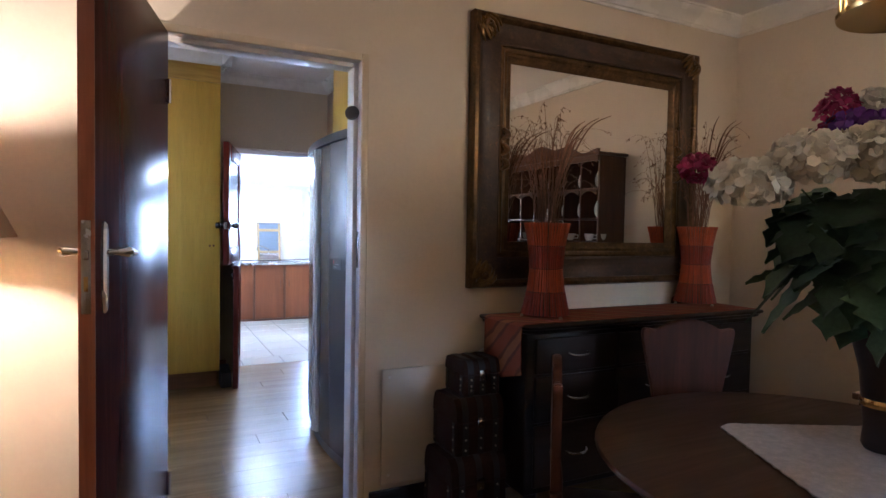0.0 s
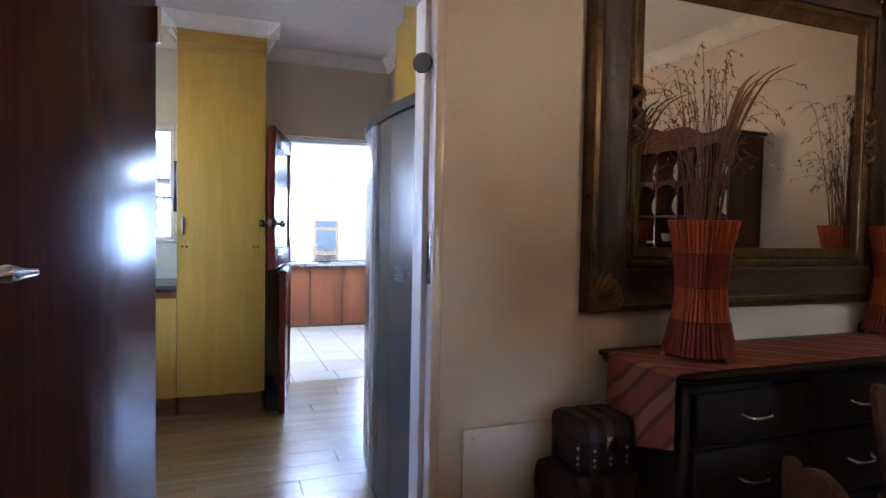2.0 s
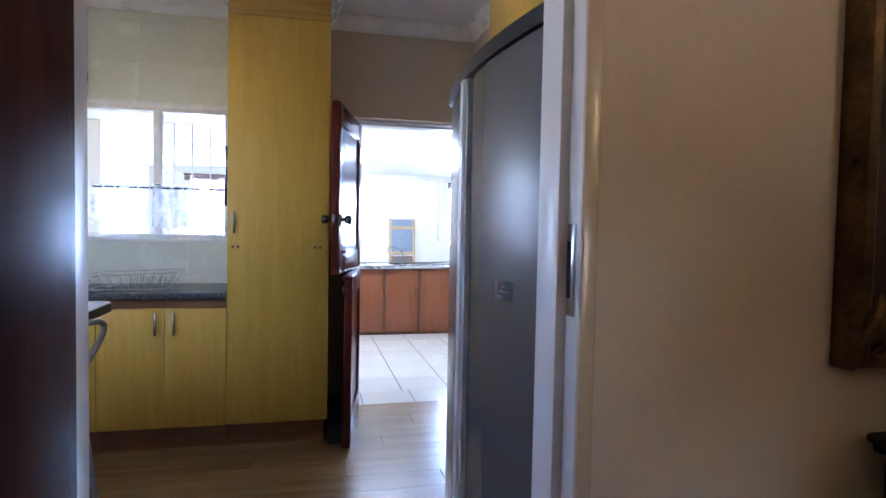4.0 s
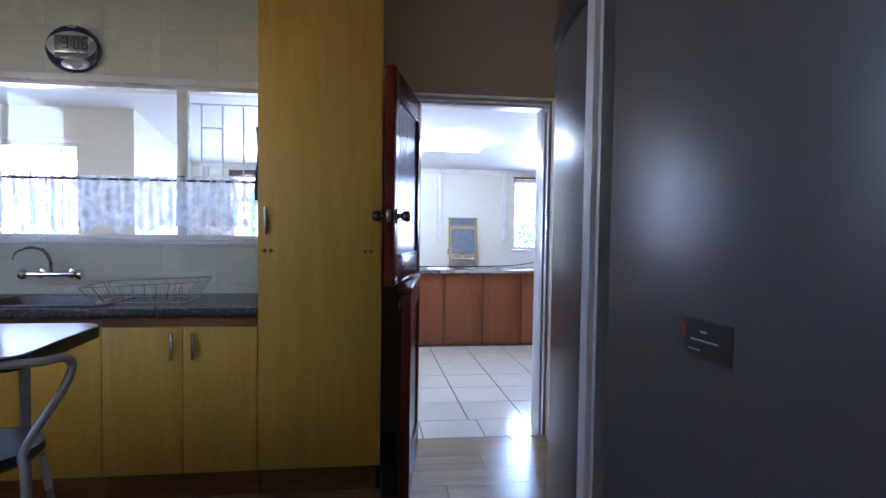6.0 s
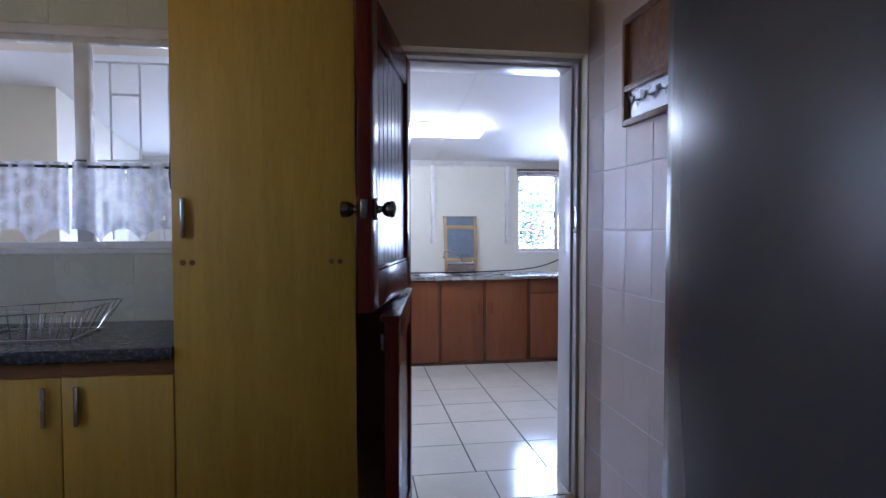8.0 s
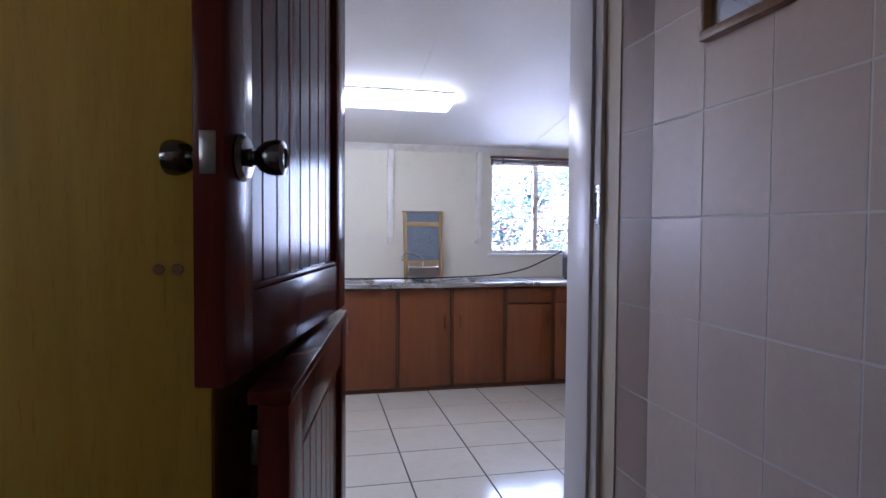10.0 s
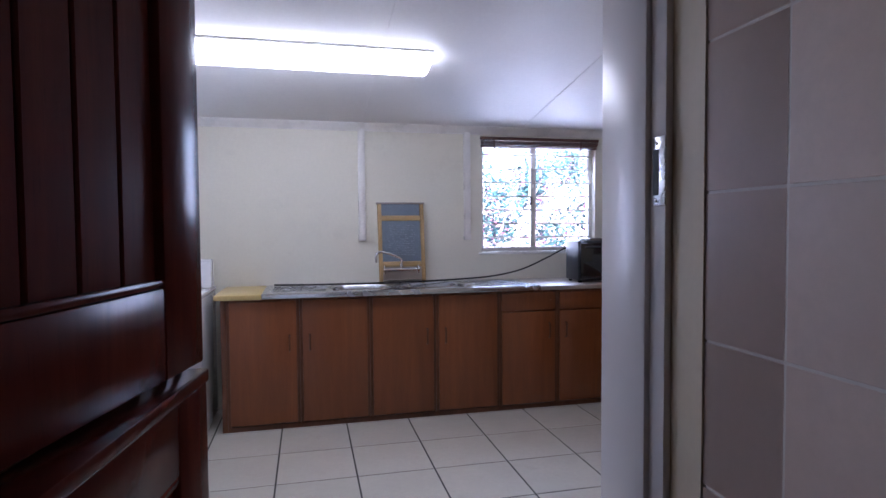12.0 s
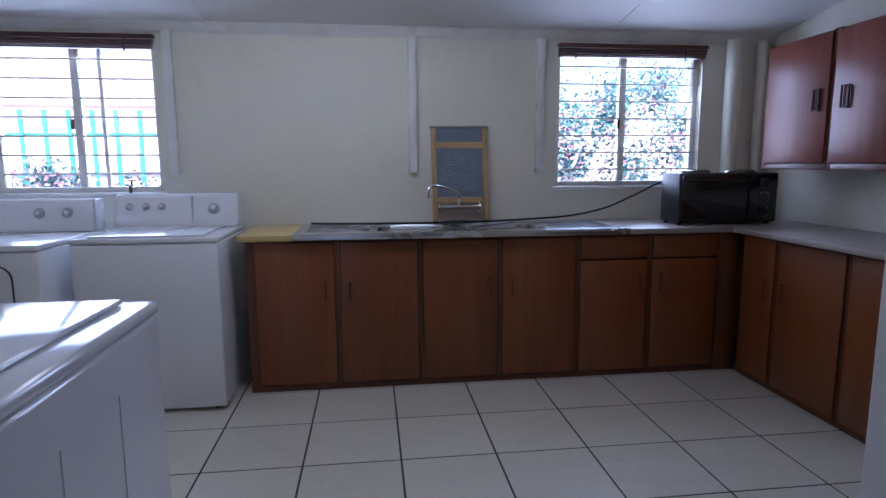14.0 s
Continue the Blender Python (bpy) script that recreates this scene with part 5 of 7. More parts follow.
def garden_tap(x, z):
    t = thing("stop_tap", "small brass stop tap on the wall below the window", "tap", (x, FAR, z))
    bm = cyl(bm_new(), (x, FAR + 0.02, z), (x, FAR - 0.06, z), 0.010)
    cyl(bm, (x, FAR - 0.035, z), (x, FAR - 0.035, z + 0.035), 0.007)
    cyl(bm, (x, FAR - 0.055, z), (x, FAR - 0.06, z - 0.03), 0.008)
    part("body", bm, KNOB, t)
    part("handle", box(bm_new(), x - 0.026, FAR - 0.041, z + 0.035, x + 0.026, FAR - 0.029, z + 0.043, 0.003), RED, t, "small red tap handle")


garden_tap(3.345, 1.085)
garden_tap(0.01, 1.085)

# wall strips (cable trunking) and pipes
for x in (-1.0, 0.25, 1.635, 2.425):
    t = thing("cable_trunking", "white vertical trunking strip from the ceiling", "trunking", (x, FAR, 1.16))
    part("channel", box(bm_new(), x - 0.024, FAR - 0.034, 1.165, x + 0.024, FAR - 0.0005, 1.962, 0.003), WHITE, t)
    part("end_cap", box(bm_new(), x - 0.026, FAR - 0.038, 1.158, x + 0.026, FAR - 0.0004, 1.205, 0.003), WHITE, t)
for x, r in ((3.668, 0.048), (3.872, 0.030)):
    bm = cyl(bm_new(), (x, FAR - r - 0.003, 0.852), (x, FAR - r - 0.003, 1.97), r, n=18)
    solid("drain_pipe", bm, LPAINT, "painted vertical pipe in the laundry corner", "pipe")

# mini oven with two plates
ov = thing("mini_oven", "black table-top oven with two hotplates and chrome-ringed knobs", "oven", (3.425, 9.05, 0.852))
part("body", box(bm_new(), 3.13, 8.895, 0.864, 3.74, 9.11, 1.150, 0.010, 3), BLACK, ov)
part("oven_door", box(bm_new(), 3.14, 8.880, 0.880, 3.54, 8.8945, 1.135, 0.005), OVENGLASS, ov, "black glass oven door")
part("door_handle", tube(bm_new(), [(3.175, 8.880, 1.105), (3.175, 8.860, 1.108), (3.505, 8.860, 1.108), (3.505, 8.880, 1.105)], 0.006, 8), BLACK, ov)
part("control_panel", box(bm_new(), 3.555, 8.884, 0.876, 3.73, 8.8948, 1.138, 0.004), OVENGLASS, ov)
for z in (0.925, 1.008, 1.092):
    k = part("knob", lathe(bm_new(), [(0.030, 0), (0.028, 0.012), (0.024, 0.018), (0, 0.018)], (3.645, 8.884, z), 20, pose(0, 0, 0, 90, 0, 0)), BLACK, ov)
    bm = tube(bm_new(), [(3.645 + 0.033 * math.cos(a), 8.881, z + 0.033 * math.sin(a)) for a in [radians(-70 + 12 * q) for q in range(18)]], 0.0022, 6)
    part("chrome_ring", bm, CHROME, k, "chrome ring")
for x in (3.275, 3.565):
    part("hotplate", lathe(bm_new(), [(0.085, 1.150), (0.085, 1.162), (0.075, 1.168), (0.0, 1.168)], (x, 9.00, 0), 26), KNOB, ov, "round hotplate")
for x in (3.155, 3.705):
    for y in (8.93, 9.08):
        part("foot", cyl(bm_new(), (x, y, 0.8505), (x, y, 0.866), 0.014, n=10), RUBBER, ov)

# side cupboards and wall cupboards
ys = [8.765, 8.475, 8.02, 7.60, 7.15, 6.70]
for i, (y1, y0) in enumerate(zip(ys, ys[1:])):
    c = thing("side_cupboard", "orange-brown veneered cupboard along the side wall", "cupboard", (3.7, (y0 + y1) / 2, 0), group="laundry side cupboards")
    part("body", box(bm_new(), 3.482, y0 + 0.001, 0.03, 3.966, y1 - 0.001, 0.818), CAB, c)
    part("plinth", box(bm_new(), 3.472, y0, 0.0, 3.4815, y1, 0.0295), CABX, c)
    for a, b in ((y0 + 0.0005, y0 + 0.02), (y1 - 0.02, y1 - 0.0005)):
        part("stile", box(bm_new(), 3.462, a, 0.03, 3.4815, b, 0.818, 0.001), CABX, c)
    d = part("cupboard_door", box(bm_new(), 3.449, y0 + 0.018, 0.04, 3.4615, y1 - 0.018, 0.805, 0.003), CAB, c)
    hy = y0 + 0.065 if i % 2 == 0 else y1 - 0.065
    part("handle", tube(bm_new(), [(3.449, hy, 0.49), (3.431, hy, 0.495), (3.431, hy, 0.585), (3.449, hy, 0.59)], 0.006, 8), CABX, d, "dark wooden pull handle")
wys = [8.945, 8.450, 7.955, 7.46]
for i, (y1, y0) in enumerate(zip(wys, wys[1:])):
    c = thing("wall_cupboard", "reddish-brown wall cupboard with square metal pulls", "cupboard", (3.82, (y0 + y1) / 2, 1.17), group="laundry wall cupboards")
    part("body", box(bm_new(), 3.680, y0 + 0.001, 1.170, 3.966, y1 - 0.001, 1.86, 0.002), CABRED, c)
    for a, b in ((y0 + 0.0005, y0 + 0.020), (y1 - 0.022, y1 - 0.0005)):
        part("stile", box(bm_new(), 3.661, a, 1.170, 3.6795, b, 1.86, 0.001), CABX, c)
    part("bottom_rail", box(bm_new(), 3.6615, y0 + 0.0205, 1.170, 3.6795, y1 - 0.0225, 1.20, 0.001), CABX, c)
    d = part("cupboard_door", box(bm_new(), 3.648, y0 + 0.016, 1.205, 3.6605, y1 - 0.018, 1.845, 0.004), CABRED, c)
    hy = y0 + 0.085 if i % 2 == 0 else y1 - 0.10
    bm = tube(bm_new(), [(3.648, hy - 0.022, 1.47), (3.641, hy - 0.022, 1.47), (3.641, hy + 0.022, 1.47), (3.641, hy + 0.022, 1.575), (3.641, hy - 0.022, 1.575), (3.641, hy - 0.022, 1.47)], 0.0055, 8)
    cyl(bm, (3.648, hy, 1.575), (3.641, hy, 1.575), 0.005, n=8)
    cyl(bm, (3.648, hy, 1.47), (3.641, hy, 1.47), 0.005, n=8)
    part("handle", bm, STRAP, d, "square dark metal pull")

# fluorescent lights


def strip_light(x0, x1, y0, y1):
    ym = (y0 + y1) / 2
    slope = pose((x0 + x1) / 2, ym, ceil_z(ym), math.degrees(math.atan(-0.16)), 0, 0)
    L, w = (x1 - x0) / 2, (y1 - y0) / 2
    t = thing("fluorescent_light", "long white fluorescent ceiling light, switched on", "ceiling light", m=slope)
    part("tray", box(bm_new(), -L - 0.008, -w - 0.006, -0.014, L + 0.008, w + 0.006, -0.001, 0.003), WHITE, t, local=True)
    bm = bm_new()
    ring_mesh(bm, [[(-L, -w, -0.015), (L, -w, -0.015), (L, w, -0.015), (-L, w, -0.015)], [(-L, -w, -0.060), (L, -w, -0.060), (L, w, -0.060), (-L, w, -0.060)], [(-L + 0.025, -w + 0.035, -0.088), (L - 0.025, -w + 0.035, -0.088), (L - 0.025, w - 0.035, -0.088), (-L + 0.025, w - 0.035, -0.088)]])
    part("diffuser", bm, TUBEGLOW, t, "glowing white prismatic diffuser", local=True)


strip_light(0.58, 1.905, 8.13, 8.30)

# washing machines and dryer


def machine_shell(t, x0, x1, y0, y1, top, facing):
    """White enamelled cabinet, deck and feet; facing is the sign of the front along y."""
    part("cabinet", box(bm_new(), x0, y0, 0.018, x1, y1, top - 0.030, 0.010, 3), ENAMEL, t)
    part("deck", box(bm_new(), x0 - 0.003, y0 - 0.003, top - 0.028, x1 + 0.003, y1 + 0.003, top, 0.010, 3), ENAMEL, t)
    for x in (x0 + 0.05, x1 - 0.05):
        for y in (y0 + 0.05, y1 - 0.05):
            part("foot", cyl(bm_new(), (x, y, 0.0), (x, y, 0.02), 0.018, n=10), RUBBER, t)


def console(t, x0, x1, y, z0, z1, material):
    bm = bm_new()
    ring_mesh(bm, [[(x, yy, zz) for yy, zz in ((y - 0.005, z0), (y + 0.030, z1 - 0.012), (y + 0.045, z1), (y + 0.115, z1), (y + 0.120, z0))] for x in (x0, x1)])
    bmesh.ops.bevel(bm, geom=list(bm.edges), offset=0.006, segments=2, affect="EDGES")
    return part("console", bm, material, t, "sloping control console")


def dial(t, x, y, z, r, base):
    turn = pose(0, 0, 0, 75, 0, 0)
    k = part("dial", lathe(bm_new(), [(r * 1.45, 0), (r * 1.45, 0.003), (r, 0.005), (r * 0.9, 0.020), (0, 0.021)], (x, y, z), 26, turn), base, t, "grey control dial")
    part("cap", lathe(bm_new(), [(r * 0.55, 0.021), (r * 0.5, 0.025), (0, 0.025)], (x, y, z), 20, turn), ENAMEL, k)


wm = thing("washing_machine", "white top-loading washing machine with a sloping console", "washing machine", (0.31, 8.93, 0))
machine_shell(wm, -0.025, 0.638, 8.612, 9.24, 0.872, -1)
console(wm, -0.015, 0.632, 9.10, 0.873, 1.055, ENAMEL)
part("lid", box(bm_new(), 0.05, 8.625, 0.8725, 0.57, 9.08, 0.881, 0.005), ENAMEL, wm)
for x in (0.06, 0.145, 0.23):
    dial(wm, x, 9.118, 0.985, 0.014, GREYPLASTIC)
dial(wm, 0.505, 9.120, 0.975, 0.026, GREYPLASTIC)
part("console_seam", box(bm_new(), 0.392, 9.096, 0.885, 0.394, 9.134, 1.04), GREYPLASTIC, wm)

dy = thing("tumble_dryer", "white front-loading tumble dryer with grey console", "tumble dryer", (-0.45, 8.85, 0))
machine_shell(dy, -0.79, -0.105, 8.50, 9.19, 0.862, -1)
console(dy, -0.78, -0.105, 9.06, 0.863, 1.035, ENAMEL)
part("console_end", box(bm_new(), -0.104, 9.075, 0.864, -0.096, 9.18, 1.03, 0.003), ENAMEL, dy)
for x in (-0.38, -0.24):
    dial(dy, x, 9.078, 0.96, 0.020, GREYPLASTIC)
bm = bm_new()
pts = []
for cx, cz, a0 in ((-0.275, 0.71, 0), (-0.62, 0.71, 90), (-0.62, 0.30, 180), (-0.275, 0.30, 270)):
    for k in range(6):
        a = radians(a0 + k * 18)
        pts.append((cx + 0.06 * math.cos(a), cz + 0.06 * math.sin(a)))
dd = part("dryer_door", extrude_outline(bm_new(), pts, "y", 8.492, 8.4995), ENAMEL, dy)
bm = tube(bm_new(), [(u, 8.494, v) for u, v in pts] + [(pts[0][0], 8.494, pts[0][1])], 0.004, 6)
part("door_seal", bm, RUBBER, dd, "dark door seal")

w2 = thing("washing_machine", "white top-loading washing machine with a glossy lid beside the doorway", "washing machine", (0.58, 6.73, 0))
machine_shell(w2, 0.25, 0.918, 6.30, 7.02, 0.925, 1)
part("lid", box(bm_new(), 0.30, 6.48, 0.9255, 0.86, 6.995, 0.936, 0.006, 3), ENAMEL, w2)
part("console", box(bm_new(), 0.26, 6.31, 0.9258, 0.908, 6.42, 1.06, 0.012, 3), ENAMEL, w2)
bm = bm_new()
for y in (6.60, 6.80):
    box(bm, 0.9181, y, 0.08, 0.9195, y + 0.004, 0.80)
part("side_crease", bm, ENAMEL, w2, "pressed creases in the side panel")

TRUE[0] = True

# ---- dining room ----
GY = WA0 - 0.028                   # mirror glass


def frame_sweep(bm, x0, x1, z0, z1, profile):
    """Sweeps (inset, depth) pairs round an upright rectangle, mitred at the corners."""
    corners = ((x0, z0, 1, 1), (x1, z0, -1, 1), (x1, z1, -1, -1), (x0, z1, 1, -1))
    rings = [[(cx + sx * i, WA0 - d, cz + sz * i * 1.03) for i, d in profile] for cx, cz, sx, sz in corners]
    rows = [[bm.verts.new(p) for p in r] for r in rings]
    n = len(profile)
    for a, b in zip(rows, rows[1:] + rows[:1]):
        for i in range(n - 1):
            bm.faces.new((a[i], b[i], b[i + 1], a[i + 1]))
    return bm


MX0, MX1, MZ0, MZ1 = 1.798, 3.462, 1.087, 2.545
mr = thing("wall_mirror", "large mirror in a heavy dark antique frame with worn gilding", "mirror", (2.56, WA0, MZ0))
part("outer_moulding", frame_sweep(bm_new(), MX0, MX1, MZ0, MZ1, [(0, 0.0), (0, 0.050), (0.008, 0.062), (0.026, 0.066), (0.038, 0.058), (0.044, 0.046), (0.044, 0.0)]), GILT, mr, "worn gilt outer moulding")
part("frame_hollow", frame_sweep(bm_new(), MX0, MX1, MZ0, MZ1, [(0.0445, 0.0), (0.0445, 0.044), (0.060, 0.036), (0.085, 0.034), (0.115, 0.044), (0.135, 0.058), (0.150, 0.064), (0.160, 0.060), (0.160, 0.0)]), MIRFRAME, mr)
part("inner_moulding", frame_sweep(bm_new(), MX0, MX1, MZ0, MZ1, [(0.1605, 0.0), (0.1605, 0.050), (0.170, 0.057), (0.182, 0.055), (0.192, 0.044), (0.206, 0.048), (0.214, 0.042), (0.226, 0.036), (0.240, 0.030), (0.240, 0.0)]), GILT, mr, "worn gilt inner moulding")
part("glass", box(bm_new(), MX0 + 0.238, GY, MZ0 + 0.238, MX1 - 0.238, GY + 0.004, MZ1 - 0.24), MIRROR, mr, "silvered mirror glass", smooth=False)
for cx, cz, sx, sz in ((MX0, MZ0, 1, 1), (MX1, MZ0, -1, 1), (MX1, MZ1, -1, -1), (MX0, MZ1, 1, -1)):
    spiral = [(cx + sx * (0.075 + (0.034 - 0.0018 * i) * math.cos(i * 0.55)), WA0 - 0.070 - 0.001 * i, cz + sz * (0.075 + (0.034 - 0.0018 * i) * math.sin(i * 0.55))) for i in range(17)]
    scroll = part("corner_scroll", tube(bm_new(), spiral, 0.010, 7), GILT, mr, "carved scroll at the corner")
    for k in range(7):
        a = radians(8 + k * 12.5)
        pts = []
        for q in range(7):
            v = q / 6
            rr = 0.040 + 0.118 * v
            bend = a + 0.35 * (v - 0.4) * (1 if k < 4 else -1)
            pts.append((cx + sx * (0.012 + rr * math.cos(bend)), WA0 - 0.056 - 0.020 * math.sin(math.pi * v), cz + sz * (0.012 + rr * math.sin(bend))))
        part("shell_rib", tube(bm_new(), pts, [0.005, 0.008, 0.011, 0.0125, 0.012, 0.009, 0.004], 7), GILTB, scroll, "carved gilt shell rib")
for x in (MX0 + 0.188, MX1 - 0.188):
    for zc in (1.75, 1.83, 1.91):
        pts = [(x - 0.016, WA0 - 0.058, zc - 0.030), (x + 0.004, WA0 - 0.070, zc - 0.016), (x + 0.014, WA0 - 0.074, zc), (x + 0.002, WA0 - 0.070, zc + 0.018), (x - 0.012, WA0 - 0.060, zc + 0.030)]
        part("side_ornament", tube(bm_new(), curve_pts(pts, 4), [0.006 + 0.011 * math.sin(math.pi * k / 16) for k in range(17)], 8), GILT, mr, "small carved leaf ornament")

# wall panel heater
ht = thing("panel_heater", "white flat wall panel heater low on the wall", "heater", (1.58, WA0, 0.10))
part("panel", box(bm_new(), 1.322, WA0 - 0.030, 0.110, 1.915, WA0 - 0.018, 0.694, 0.004), HEATER, ht)
for x in (1.36, 1.87):
    for z in (0.16, 0.655):
        part("bracket", cyl(bm_new(), (x, WA0, z), (x, WA0 - 0.036, z), 0.007, n=10), WHITE, ht)
part("cord", tube(bm_new(), curve_pts([(1.80, WA0 - 0.012, 0.70), (1.86, WA0 - 0.03, 0.74), (1.93, WA0 - 0.03, 0.76), (1.97, WA0 - 0.02, 0.70), (1.98, WA0 - 0.02, 0.30)], 7), 0.004, 7), WHITE, ht)

bm = bm_new()
for x0, x1 in ((-1.8, 0.297), (1.268, 3.90)):
    box(bm, x0, WA0 - 0.014, 0.0, x1, WA0 - 0.0005, 0.085, 0.004)
structure("baseboard_dining", bm, DARKWOOD, "dark stained skirting board", "baseboard")
bm = box(bm_new(), 0.842, WB0 - 0.014, 0.0, 0.953, WB0 - 0.0005, 0.075, 0.004)
structure("baseboard_kitchen", bm, KICK, "brown skirting board", "baseboard")

# sideboard
SBZ = 0.945
sb = thing("sideboard", "black-brown wooden sideboard with drawers and a moulded top", "sideboard", (2.86, 2.58, 0))
bm = bm_new()
prof = [(-0.012, SBZ - 0.045), (0.0, SBZ - 0.040), (0.004, SBZ - 0.025), (0.018, SBZ - 0.018), (0.022, SBZ - 0.006), (0.014, SBZ)]
rings = []
for o, z in prof:
    rings.append([(1.895 - o, 2.430 - o, z), (1.915 - o, 2.400 - o, z), (1.955 - o, 2.388 - o, z), (3.535 + o, 2.388 - o, z), (3.580 + o, 2.400 - o, z), (3.595 + o, 2.430 - o, z), (3.595 + o, 2.812, z), (1.895 - o, 2.812, z)])
part("top", ring_mesh(bm, rings), DARKWOOD, sb)
part("carcass", box(bm_new(), 1.915, 2.43, 0.10, 3.575, 2.808, SBZ - 0.0455, 0.012, 3), DARKWOOD, sb)
for x in (1.94, 3.47):
    for y in (2.44, 2.72):
        part("foot", lathe(bm_new(), [(0.030, 0), (0.038, 0.02), (0.026, 0.05), (0.036, 0.098), (0, 0.099)], (x + 0.04, y + 0.03, 0), 16), DARKWOOD, sb)
for i in range(3):
    x0 = 1.96 + i * 0.528
    for z0, z1 in ((0.70, 0.875), (0.46, 0.685), (0.14, 0.445)):
        d = part("drawer", box(bm_new(), x0, 2.408, z0, x0 + 0.512, 2.4295, z1, 0.008, 3), DARKWOOD, sb)
        zc = (z0 + z1) / 2
        part("drawer_handle", tube(bm_new(), curve_pts([(x0 - 0.0115 + 0.205, 2.408, zc + 0.008), (x0 - 0.0115 + 0.22, 2.385, zc), (x0 - 0.0115 + 0.2675, 2.378, zc - 0.004), (x0 - 0.0115 + 0.315, 2.385, zc), (x0 - 0.0115 + 0.33, 2.408, zc + 0.008)], 5), 0.0055, 8), STEEL, d, "bright metal bow handle")
part("gallery", extrude_outline(bm_new(), [(u - 0.14, v) for u, v in [(3.44, SBZ + 0.0005), (3.735, SBZ + 0.0005), (3.74, SBZ + 0.05), (3.715, SBZ + 0.115), (3.66, SBZ + 0.135), (3.60, SBZ + 0.105), (3.52, SBZ + 0.07), (3.45, SBZ + 0.04)]], "y", 2.788, 2.811), DARKWOOD, sb, "scrolled back board")

rn = bm_new()
path = [(1.868, 0.66), (1.870, 0.76), (1.868, SBZ - 0.06), (1.869, SBZ - 0.006), (1.884, SBZ + 0.004), (2.2, SBZ + 0.004), (2.6, SBZ + 0.004), (3.0, SBZ + 0.004), (3.4, SBZ + 0.004), (3.56, SBZ + 0.004)]
rings = []
for k, (x, z) in enumerate(path):
    ys = [2.400 + 0.345 * j / 12 for j in range(13)]
    wob = [0.003 * math.sin(j * 1.7 + k) if k < 3 else 0 for j in range(13)]
    hem = [0.05 * abs(j - 6) / 6 if k == 0 else 0 for j in range(13)]
    outer = [(x - w - (0.003 if k < 4 else 0), y, z + e + (0.003 if k > 3 else 0)) for y, w, e in zip(ys, wob, hem)]
    inner = [(x - w, y, z + e) for y, w, e in zip(ys, wob, hem)]
    rings.append(outer + inner[::-1])
ring_mesh(rn, rings)
solid("table_runner", rn, RUNNER, "rust and brown handwoven runner draped over the sideboard end", "table runner")


